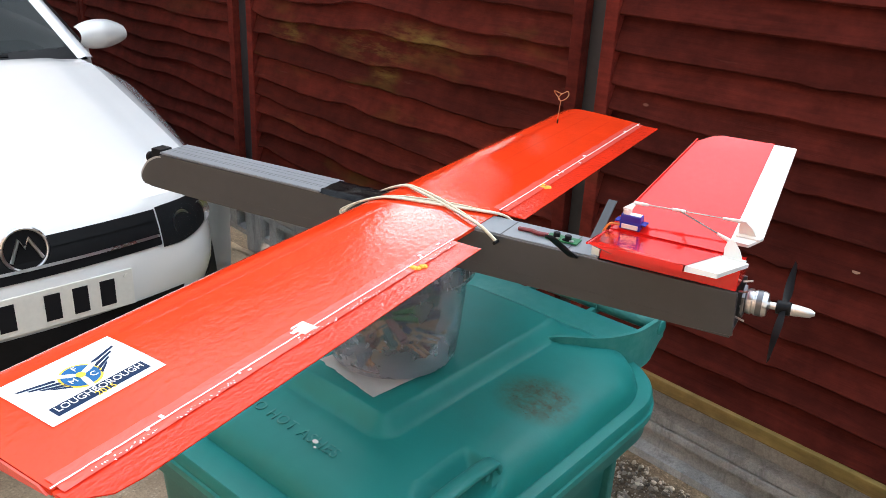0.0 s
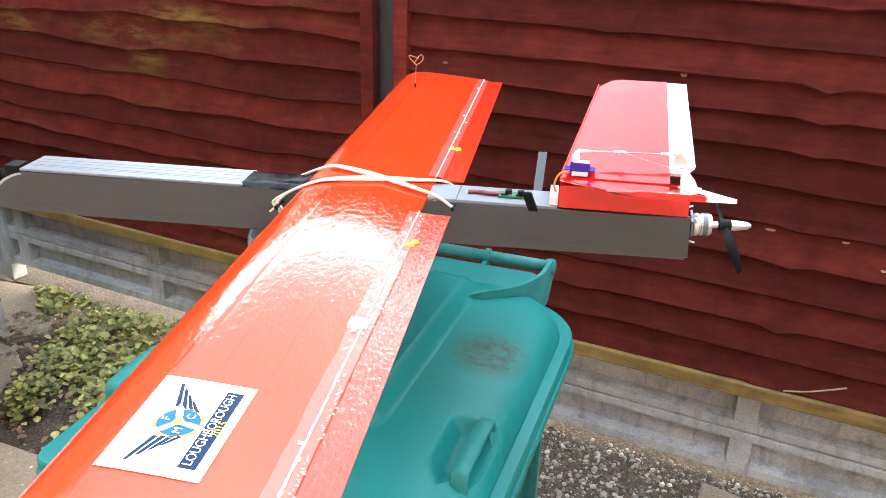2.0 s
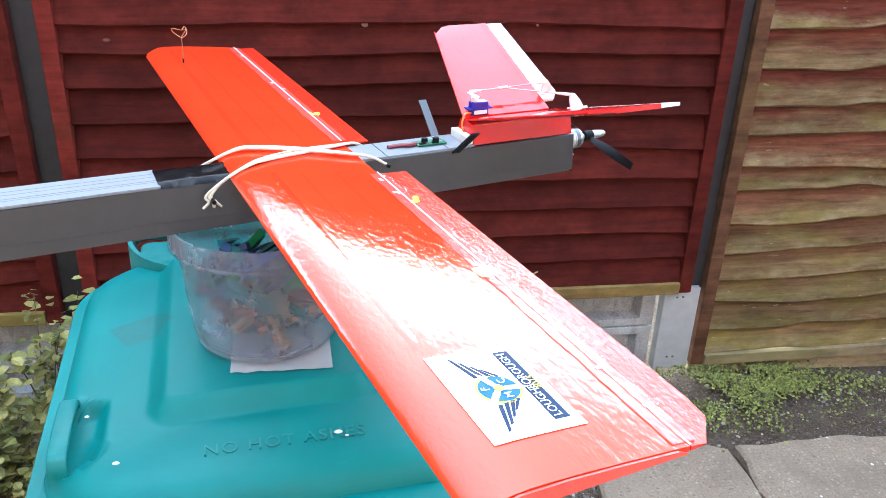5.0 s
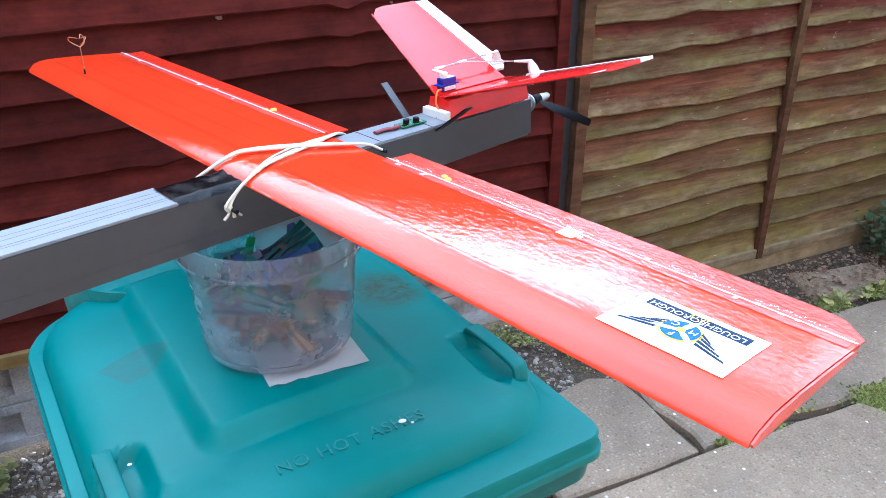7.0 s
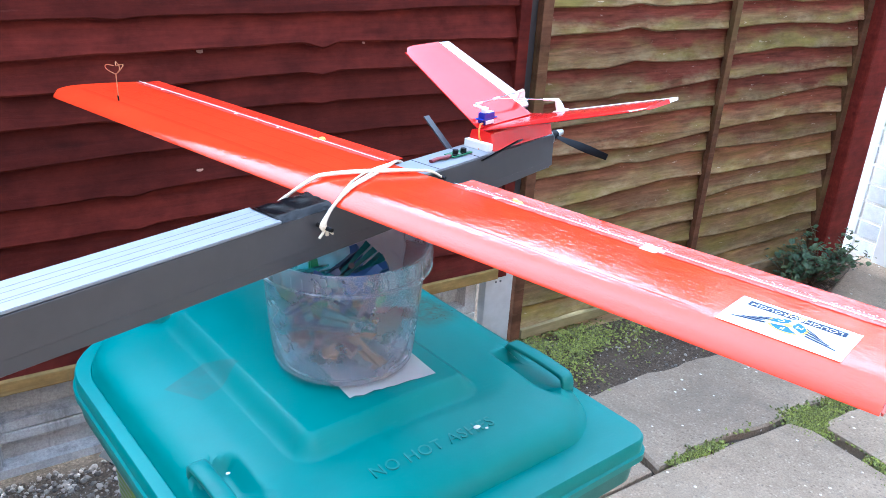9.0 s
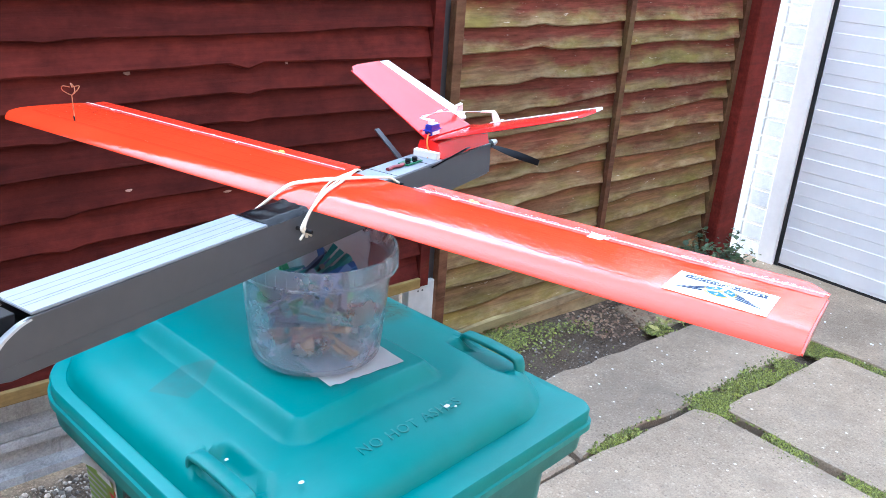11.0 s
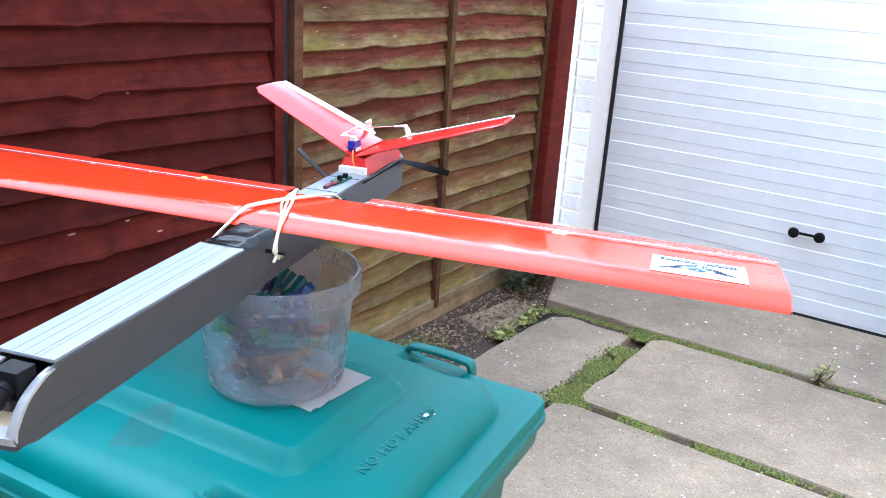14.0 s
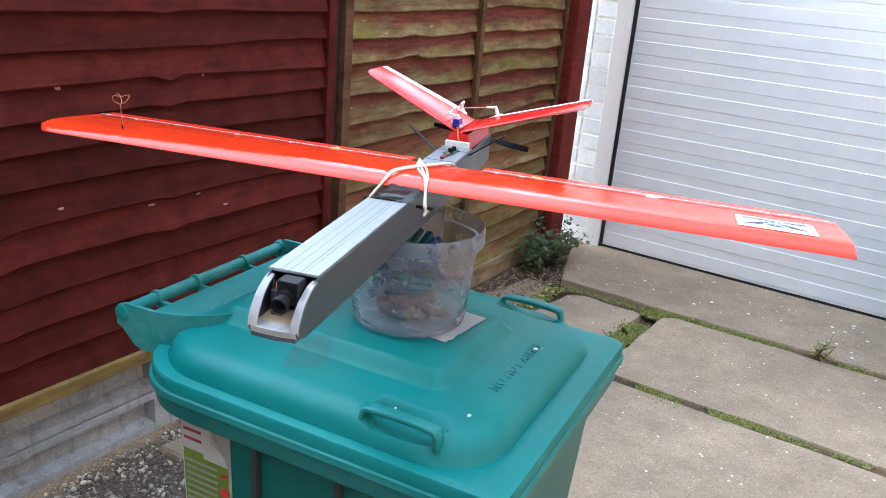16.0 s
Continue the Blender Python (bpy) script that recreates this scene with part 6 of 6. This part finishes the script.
def car():
    top = thing("car", CAR_M, "white hatchback car parked beside the fence, nose to the garage", "car")
    trim = BLACK_PLASTIC

    def bow(y):
        a = abs(y)
        return 0.075 * (a / 0.6) ** 2 + 0.62 * max(0.0, (a - 0.46) / 0.32) ** 2.4

    def face(z):
        pts = [(0.10, -0.10), (0.18, -0.03), (0.28, 0.0), (0.42, 0.0), (0.50, -0.008), (0.56, -0.022), (0.60, -0.036), (0.645, -0.060), (0.675, -0.085)]
        for (z0, x0), (z1, x1) in zip(pts, pts[1:]):
            if z <= z1:
                t = (z - z0) / (z1 - z0)
                return x0 + (x1 - x0) * t
        return pts[-1][1]

    def at(y, z, out=0.0):
        tuck = 0.24 * max(0.0, (0.44 - z) / 0.34) * (abs(y) / 0.7) ** 2
        return (face(z) - bow(y) - tuck + out, y, z)
    ys = [-0.79 + 1.58 * k / 48 for k in range(49)]
    zs = [0.10, 0.14, 0.18, 0.23, 0.28, 0.36, 0.42, 0.46, 0.50, 0.53, 0.56, 0.58, 0.60, 0.625, 0.65, 0.675]
    part("front_bumper", skin([[at(y, z) for y in ys] for z in zs], False, False), CAR_WHITE, top, smooth=60)

    def patch(y0, y1, z0, z1, out, ny=24, nz=6, shape=None):
        rows = []
        for j in range(nz + 1):
            row = []
            for i in range(ny + 1):
                y, v = y0 + (y1 - y0) * i / ny, j / nz
                z = z0 + (z1 - z0) * v
                if shape:
                    z = shape(y, v)
                row.append(at(y, z, out))
            rows.append(row)
        return skin(rows, False, False)
    # grille between the headlamps, with two bright strips and a badge
    grille = part("grille", patch(-0.38, 0.38, 0.545, 0.645, 0.004), trim, top, "black front grille", smooth=60)
    for z in (0.571, 0.618):
        part("grille_strip", patch(-0.375, 0.375, z, z + 0.008, 0.010, 24, 1), STEEL if z < 0.6 else BLACK_PLASTIC, grille)
    bm = Matrix.Translation(at(0.0, 0.625, 0.008)) @ pose(0, 0, 0, 0, 78, 0)
    badge = part("badge", lathe([(0.058, 0.0), (0.062, 0.006), (0.058, 0.012), (0.054, 0.010), (0.053, 0.004)], 36, bm), STEEL, top, "round chrome badge", smooth=40)
    part("badge_disc", lathe([(0.053, 0.0), (0.053, 0.005)], 32, bm), BLACK_PLASTIC, badge)
    for pts in (((-0.04, -0.03), (-0.012, 0.03), (0.0, 0.004), (0.012, 0.03), (0.04, -0.03)),):
        part("badge_stroke", rod([bm @ Vector((-b, a, 0.008)) for a, b in pts], 0.005, 6), STEEL, badge)
    # headlamps
    for s in (-1, 1):
        def shape(y, v):
            a = (abs(y) - 0.385) / 0.25
            lo = 0.535 + 0.06 * max(0, a - 0.25)
            hi = 0.648 + 0.012 * a - 0.035 * max(0, a - 0.6)
            return lo + (hi - lo) * v
        lamp = part("headlamp", patch(s * 0.385, s * 0.635, 0, 0, 0.003, 14, 8, shape), BLACK_PLASTIC, top, "dark-lensed headlamp", smooth=60)
        part("lamp_lens", patch(s * 0.39, s * 0.63, 0, 0, 0.009, 14, 8, shape), LAMP_GLASS, lamp, "clear lens", smooth=60)
        for c in (0.46, 0.55):
            m = Matrix.Translation(at(s * c, 0.592, -0.004)) @ pose(0, 0, 0, 0, 80, s * 20)
            part("reflector", lathe([(0.036, 0.006), (0.030, 0.003), (0.014, -0.006), (0.004, -0.008)], 20, m, cap=False), STEEL, lamp, smooth=60)
    # number plate, characters as bars
    plate = part("number_plate", box((0.004, -0.26, 0.408), (0.010, 0.26, 0.519), 0.002), WHITE_PLASTIC, top, "white number plate")
    for k, c in enumerate((-0.205, -0.135, -0.082, 0.035, 0.11, 0.185)):
        part("plate_bar", box((0.0095, c - 0.021, 0.425), (0.0112, c + 0.021, 0.502)), INK_BLACK, plate)
    part("plate_screw", lathe([(0.007, 0), (0.007, 0.003)], 12, Matrix.Translation((0.010, 0.24, 0.5)) @ pose(0, 0, 0, 0, 90, 0)), WHITE_PLASTIC, plate)
    part("lower_grille", patch(-0.44, 0.44, 0.225, 0.398, 0.005), trim, top, "black lower air intake", smooth=60)
    for s in (-1, 1):
        part("fog_recess", patch(s * 0.45, s * 0.635, 0.225, 0.375, 0.005, 14, 4), trim, top, smooth=60)
        m = Matrix.Translation(at(s * 0.57, 0.28, 0.0)) @ pose(0, 0, 0, 0, 90, s * 15)
        part("fog_lamp", lathe([(0.045, 0.012), (0.04, 0.016), (0.02, 0.012), (0.004, 0.010)], 24, m), STEEL, top, smooth=40)

    # bonnet and wings
    def hood_z(x, y):
        t = min(1.0, max(0.0, (-x - 0.085) / 1.05))
        zc = 0.690 + 0.235 * t - 0.035 * (1 - t) ** 3
        a = abs(y)
        z = zc - 0.030 * (a / 0.6) ** 2 - 0.006 * smooth(0.50, 0.56, a)
        return z
    rows = []
    for k in range(25):
        f = k / 24
        row = []
        for i in range(41):
            y = -0.64 + 1.28 * i / 40
            x0 = face(0.675) - bow(y) - 0.004
            x = x0 + (-1.16 + 0.06 * (y / 0.64) ** 2 * -1.6 - x0) * f
            row.append((x, y, hood_z(x, y) - (0.012 if k == 0 else 0.0)))
        rows.append(row)
    part("bonnet", skin(rows, False, False), CAR_WHITE, top, "white bonnet", smooth=60)
    for s in (-1, 1):
        rows = []
        for k in range(31):
            x = -0.33 - 1.2 * k / 30
            w = 0.64
            z0 = hood_z(x, w) - 0.002
            side = 0.755 + 0.045 * smooth(-0.35, -1.1, x)
            arch = 0.0
            d = x + 0.78
            if abs(d) < 0.335:
                arch = math.sqrt(0.335 ** 2 - d * d)
            zb = max(0.12, 0.25 + arch) if arch else 0.14
            sil = bow(side)
            row = [(x, s * w, z0), (x, s * (w + 0.03), z0 - 0.014), (x, s * (side - 0.03), z0 - 0.08), (x, s * side, z0 - 0.17), (x, s * (side + 0.008), max(zb + 0.02, 0.5)), (x, s * (side + 0.004), max(zb + 0.005, 0.36)), (x, s * (side - 0.006), zb)]
            rows.append(row)
        part("wing", skin(rows, False, False), CAR_WHITE, top, "white front wing", smooth=60)
        for x0 in (-0.78, -3.2):
            m = Matrix.Translation((x0, s * 0.74, 0.235)) @ pose(0, 0, 0, 90, 0, 0)
            wheel = part("wheel", lathe([(0.19, -0.09), (0.27, -0.095), (0.295, -0.08), (0.298, 0.0), (0.295, 0.08), (0.27, 0.095), (0.19, 0.09)], 40, m), RUBBER, top, "tyre on alloy rim", smooth=40)
            part("rim", lathe([(0.19, -0.085), (0.18, -0.05), (0.05, -0.06), (0.03, -0.07), (0.002, -0.07)], 30, m @ pose(0, 0, 0, 180 if s < 0 else 0, 0, 0)), STEEL, wheel, smooth=40)
            part("rim_inner", lathe([(0.19, 0.085), (0.18, 0.05), (0.05, 0.06)], 30, m @ pose(0, 0, 0, 180 if s < 0 else 0, 0, 0)), DARK_STEEL, wheel, smooth=40)
    # doors, sills and tail as one lower body behind the wings
    rows = []
    for x, hw, zt in ((-1.50, 0.80, 0.88), (-2.3, 0.835, 0.90), (-3.2, 0.82, 0.93), (-3.75, 0.76, 0.93), (-3.93, 0.66, 0.85), (-3.95, 0.6, 0.4)):
        rows.append([(x, -hw, 0.16), (x, -hw - 0.01, 0.5), (x, -hw + 0.03, zt), (x, hw - 0.03, zt), (x, hw + 0.01, 0.5), (x, hw, 0.16)])
    part("body", skin(rows), CAR_WHITE, top, "white doors and tail", smooth=40)
    # windscreen, pillars, roof, side glass
    def screen(u, v):
        w0, w1 = 0.665, 0.52
        y = (w0 + (w1 - w0) * v) * u
        x = -1.17 - 0.80 * v - (0.12 - 0.05 * v) * u * u
        z = 0.915 + 0.455 * v - 0.012 * u * u
        return (x, y, z)
    part("windscreen", skin([[screen(-0.95 + 1.9 * i / 20, 0.04 + 0.92 * j / 10) for i in range(21)] for j in range(11)], False, False), CAR_GLASS, top, "dark reflective windscreen", smooth=60)
    part("cowl", skin([[screen(-1 + 2 * i / 20, -0.05 + 0.10 * j / 2) for i in range(21)] for j in range(3)], False, False), BLACK_PLASTIC, top, "black scuttle panel", smooth=60)
    for s in (-1, 1):
        rows = []
        for j in range(13):
            v = -0.04 + 1.06 * j / 12
            a, b = Vector(screen(s * 0.94, v)), Vector(screen(s * 1.04, v))
            b2 = b + Vector((-0.07, s * 0.012, -0.012))
            rows.append([a, a.lerp(b, 0.5) + Vector((0.006, 0, 0.008)), b, b2])
        part("pillar", skin(rows, False, False), CAR_WHITE, top, "white windscreen pillar", smooth=60)
        part("side_glass", skin([[(-1.45, s * 0.745, 0.90), (-2.2, s * 0.765, 0.92), (-3.3, s * 0.74, 0.94)], [(-2.02, s * 0.56, 1.335), (-2.3, s * 0.57, 1.36), (-3.0, s * 0.55, 1.33)]], False, False), CAR_GLASS, top, smooth=60)
    rows = []
    for x, z in ((-1.94, 1.362), (-2.2, 1.405), (-2.7, 1.41), (-3.2, 1.37), (-3.45, 1.30)):
        rows.append([(x, y, z - 0.05 * (y / 0.55) ** 2) for y in [-0.58 + 1.16 * i / 12 for i in range(13)]])
    part("roof", skin(rows, False, False), CAR_WHITE, top, "white roof", smooth=60)
    part("rear_screen", skin([[(-3.45, -0.55, 1.27), (-3.45, 0.55, 1.27)], [(-3.85, -0.66, 0.93), (-3.85, 0.66, 0.93)]], False, False), CAR_GLASS, top)
    part("dashboard", box((-1.75, -0.6, 0.70), (-1.30, 0.6, 0.90), 0.03), BLACK_PLASTIC, top, "dark dashboard")
    # wiper and mirrors
    part("wiper", rod([screen(0.55, 0.02), screen(0.2, 0.05), screen(-0.35, 0.075)], 0.009, 6), BLACK_PLASTIC, top, "black wiper")
    part("wiper", rod([screen(-0.1, 0.0), screen(-0.4, 0.045), screen(-0.8, 0.06)], 0.009, 6), BLACK_PLASTIC, top)
    for s in (-1, 1):
        m = Matrix.Translation((-1.46, s * 0.80, 0.945)) @ pose(0, 0, 0, 0, 0, s * 8)
        prof = [(0.0, -0.075), (0.052, -0.068), (0.066, -0.03), (0.066, 0.02), (0.056, 0.062), (0.03, 0.085), (0.0, 0.09)]
        rows = []
        for j in range(9):
            a = math.pi * j / 8
            rows.append([m @ Vector((0.075 * math.sin(a) * (1 - 0.25 * abs(v) / 0.09), s * (v * 1.15), 0.062 * -math.cos(a) * (1 - (v / 0.11) ** 2) ** 0.5)) for v in [-0.09 + 0.18 * i / 12 for i in range(13)]])
        mir = part("door_mirror", skin(rows, False, False), CAR_WHITE, top, "white door mirror", smooth=80)
        part("mirror_stalk", box((-1.53, min(s * 0.68, s * 0.74), 0.885), (-1.48, max(s * 0.68, s * 0.74), 0.915), 0.008), BLACK_PLASTIC, mir)
    return top


car()


# ---- weeds, moss, pebbles ----
def leaf(bm, p, size, yaw, tilt, fold=0.25, lobes=1.0):
    """One small folded leaf with a pointed tip."""
    m = Matrix.Translation(p) @ pose(0, 0, 0, math.degrees(tilt), 0, math.degrees(yaw))
    pts = [(0, 0, 0), (-0.42 * lobes, 0.35, fold * 0.3), (-0.36 * lobes, 0.72, fold * 0.3), (0, 1.0, -0.1), (0.36 * lobes, 0.72, fold * 0.3), (0.42 * lobes, 0.35, fold * 0.3), (0, 0.5, 0)]
    v = [bm.verts.new(m @ (Vector(q) * size)) for q in pts]
    for a, b, c in ((0, 6, 1), (1, 6, 2), (2, 6, 3), (3, 6, 4), (4, 6, 5), (5, 6, 0)):
        bm.faces.new((v[a], v[b], v[c]))


def inside(x, y, poly):
    hit, n = False, len(poly)
    for i in range(n):
        (x0, y0), (x1, y1) = poly[i], poly[(i + 1) % n]
        if (y0 > y) != (y1 > y) and x < (x1 - x0) * (y - y0) / (y1 - y0) + x0:
            hit = not hit
    return hit


def scatter(poly, count, rnd, clump=0.0):
    xs, ys = [p[0] for p in poly], [p[1] for p in poly]
    done = 0
    while done < count:
        x, y = rnd.uniform(min(xs), max(xs)), rnd.uniform(min(ys), max(ys))
        if inside(x, y, poly) and (clump == 0 or noise.noise(Vector((x * 5, y * 5, 3))) > clump * rnd.uniform(-1.2, 1.0)):
            done += 1
            yield x, y


def weed_patch(name, poly, count, size, height, material, label, seed, clump=0.3):
    rnd = random.Random(seed)
    bm = bmesh.new()
    for x, y in scatter(poly, count, rnd, clump):
        h = height * rnd.random() ** 1.5 * (0.6 + 0.6 * noise.noise(Vector((x * 4, y * 4, 9))))
        leaf(bm, Vector((x, y, ground_z(x, y) - 0.005 + max(0.004, h))), size * rnd.uniform(0.55, 1.25), rnd.uniform(0, 6.283), rnd.uniform(-0.5, 0.9))
    return tagged(part(name, bm, material), label, "weeds", kind="stuff")


IVY = [(-3.05, 1.92), (-2.72, 1.70), (-2.52, 1.45), (-2.40, 1.26), (-1.95, 1.2), (-1.3, 1.22), (-1.28, 1.9)]
weed_patch("ground_weeds", IVY, 7500, 0.027, 0.085, LEAF, "low yellow-green creeping weeds along the fence foot", 21)
weed_patch("dead_leaves", [(-2.95, 1.9), (-2.9, 1.5), (-2.55, 1.25), (-2.1, 1.15), (-1.3, 1.2), (-1.3, 1.9)], 700, 0.03, 0.03, DEAD, "dry brown leaves among the weeds", 22, 0.0)


weed_patch("leaf_litter", [(1.15, 1.62), (2.2, 1.60), (2.28, 1.88), (1.15, 1.88)], 900, 0.017, 0.014, DEAD, "dry brown leaves and twigs on the soil by the corner", 23, 0.0)
weed_patch("joint_weeds", [(1.40, 1.56), (1.84, 1.55), (1.84, 1.62), (1.40, 1.62)], 130, 0.022, 0.05, LEAF, "small round-leaved weeds in the slab joint", 24, 0.0)


def moss_strip(name, lines, count, width, label, seed, height=0.014):
    """Soft tufts of moss and short grass packed in a joint."""
    rnd = random.Random(seed)
    bm = bmesh.new()
    for k in range(count):
        (x0, y0, w0), (x1, y1, w1) = rnd.choice(lines)
        t = rnd.random()
        w = (w0 + (w1 - w0) * t) * width
        x, y = x0 + (x1 - x0) * t + rnd.gauss(0, w), y0 + (y1 - y0) * t + rnd.gauss(0, w)
        if noise.noise(Vector((x * 6, y * 6, seed))) < rnd.uniform(-0.3, 0.38):
            continue
        z = ground_z(x, y) + 0.001
        s = rnd.uniform(0.0025, 0.007)
        a0 = rnd.uniform(0, 6.28)
        ring = [bm.verts.new((x + s * math.cos(a0 + 1.571 * i), y + s * math.sin(a0 + 1.571 * i), z)) for i in range(4)]
        tip = bm.verts.new((x + rnd.uniform(-1, 1) * s, y + rnd.uniform(-1, 1) * s, z + height * rnd.uniform(0.5, 1.5)))
        for i in range(4):
            bm.faces.new((ring[i], ring[(i + 1) % 4], tip))
    return tagged(part(name, bm, MOSS), label, "moss", kind="stuff")


moss_strip("moss", [((1.04, 1.11, 2.1), (1.87, 1.10, 2.5)), ((1.3, 1.11, 2.3), (1.87, 1.10, 2.3)), ((1.04, 1.10, 2.6), (1.16, 1.09, 2.0)), ((1.06, 1.08, 2.3), (1.06, 0.4, 1.2)), ((1.06, 0.6, 1.0), (1.06, -1.2, 0.5)), ((1.905, 1.12, 2.2), (1.905, 0.5, 1.2)), ((1.905, 0.6, 0.9), (1.905, -1.6, 0.6)), ((1.4, 1.585, 1.4), (1.82, 1.575, 1.5))],
           30000, 0.0135, "moss and fine grass filling the joints between slabs", 31, 0.006)
moss_strip("moss", [((0.46, 1.135, 1.0), (0.95, 1.14, 1.2)), ((1.87, 1.2, 0.8), (1.86, 1.56, 0.8))], 1900, 0.013, "thin brown moss along broken slab edges", 32, 0.006)
moss_strip("moss", [((0.05, 1.80, 2.2), (0.6, 1.76, 2.6)), ((0.45, 1.78, 2.4), (1.15, 1.80, 1.8)), ((0.5, 1.80, 2.2), (0.9, 1.82, 1.8))], 8500, 0.034, "green moss on the soil below the fence", 33, 0.0055)


def stones(name, poly, count, lo, hi, label, seed, material=PEBBLE):
    """Loose stones: one lumpy many-sided solid, turned, stretched and roughened for each."""
    rnd = random.Random(seed)
    ball = bmesh.new()
    bmesh.ops.create_icosphere(ball, subdivisions=1, radius=1.0)
    shape = [v.co.copy() for v in ball.verts]
    tris = [tuple(v.index for v in f.verts) for f in ball.faces]
    ball.free()
    verts, faces = [], []
    for x, y in scatter(poly, count, rnd):
        s = lo + (hi - lo) * rnd.random() ** 3
        z = soil_z(x, y) + s * 0.2
        m = Matrix.Translation((x, y, z)) @ pose(0, 0, 0, rnd.uniform(-20, 20), rnd.uniform(-20, 20), rnd.uniform(0, 360)) @ Matrix.Diagonal((s, s * rnd.uniform(0.6, 1.0), s * rnd.uniform(0.5, 0.8), 1))
        k = len(verts)
        verts += [m @ (v * rnd.uniform(0.75, 1.15)) for v in shape]
        faces += [(a + k, b + k, c + k) for a, b, c in tris]
    me = bpy.data.meshes.new(name)
    me.from_pydata(verts, [], faces)
    me.materials.append(material)
    return tagged(new(name, me), label, "gravel", kind="stuff")


stones("gravel", [(-1.3, 1.22), (0.28, 1.14), (0.35, 1.968), (-1.3, 1.968)], 13000, 0.0015, 0.0115, "loose grit and pebbles on soil below the fence", 41)
stones("gravel", [(0.3, 1.45), (1.2, 1.6), (2.3, 1.65), (2.3, 1.9), (0.35, 1.9)], 800, 0.002, 0.009, "grit on the soil strip", 42)
tiny = random.Random(44)
for k in range(26):
    x, y = tiny.uniform(1.96, 2.5), tiny.uniform(-0.2, 1.5)
    r = tiny.uniform(0.005, 0.012)
    z = ground_z(x, y) + 0.0125
    flake = lathe([(r, 0.0), (r * 0.7, 0.002)], 6, Matrix.Translation((x, y, z)) @ pose(0, 0, 0, 0, 0, tiny.uniform(0, 360)) @ Matrix.Diagonal((1, tiny.uniform(0.4, 0.9), 1, 1)))
    tagged(part("paint_flake", flake, WHITE_FILM), "white flake of paint on the concrete", "flake", "paint flakes by the garage")


def shrub(name, x, y, r, h, stems, leaves, material, label, seed, size=0.03):
    """Thin branching stems with small leaves."""
    rnd = random.Random(seed)
    top = thing(name, pose(x, y, ground_z(x, y) - 0.02), label, "weed")
    wood, green = bmesh.new(), bmesh.new()
    for k in range(stems):
        a = rnd.uniform(0, 6.283)
        d = r * rnd.uniform(0.3, 1.0)
        tip = Vector((d * math.cos(a), d * math.sin(a), h * rnd.uniform(0.45, 1.0)))
        mid = tip * 0.5 + Vector((rnd.uniform(-1, 1) * r * 0.2, rnd.uniform(-1, 1) * r * 0.2, h * 0.08))
        path = curve_points([(rnd.uniform(-0.02, 0.02), rnd.uniform(-0.02, 0.02), 0), mid, tip], 5)
        rod(path, [0.003 - 0.002 * i / len(path) for i in range(len(path))], 4, wood)
        for j in range(leaves):
            p = path[min(len(path) - 1, int(len(path) * rnd.uniform(0.25, 1.0)))] + Vector((rnd.gauss(0, 0.015), rnd.gauss(0, 0.015), rnd.gauss(0, 0.012)))
            leaf(green, p, size * rnd.uniform(0.5, 1.2), rnd.uniform(0, 6.283), rnd.uniform(-0.6, 0.8))
    part("stalk", wood, STEM, top)
    part("foliage", green, material, top)
    return top


shrub("shrub", 2.13, 1.80, 0.20, 0.26, 24, 20, LEAF_DARK, "low straggly dark-green shrub at the corner post", 51)
shrub("shrub", 1.98, 1.80, 0.16, 0.22, 14, 16, LEAF_DARK, "low straggly dark-green shrub by the fence", 52)
shrub("weed", 1.91, 0.36, 0.09, 0.16, 6, 10, LEAF, "single weed growing from a slab joint", 53, 0.022)
shrub("climbing_weed", -1.42, 1.70, 0.12, 0.52, 12, 26, LEAF, "tall weed with pale flowers against the fence", 54, 0.034)
shrub("climbing_weed", -1.56, 1.55, 0.18, 0.36, 16, 30, LEAF, "leafy weed clump beside the bin", 55, 0.04)
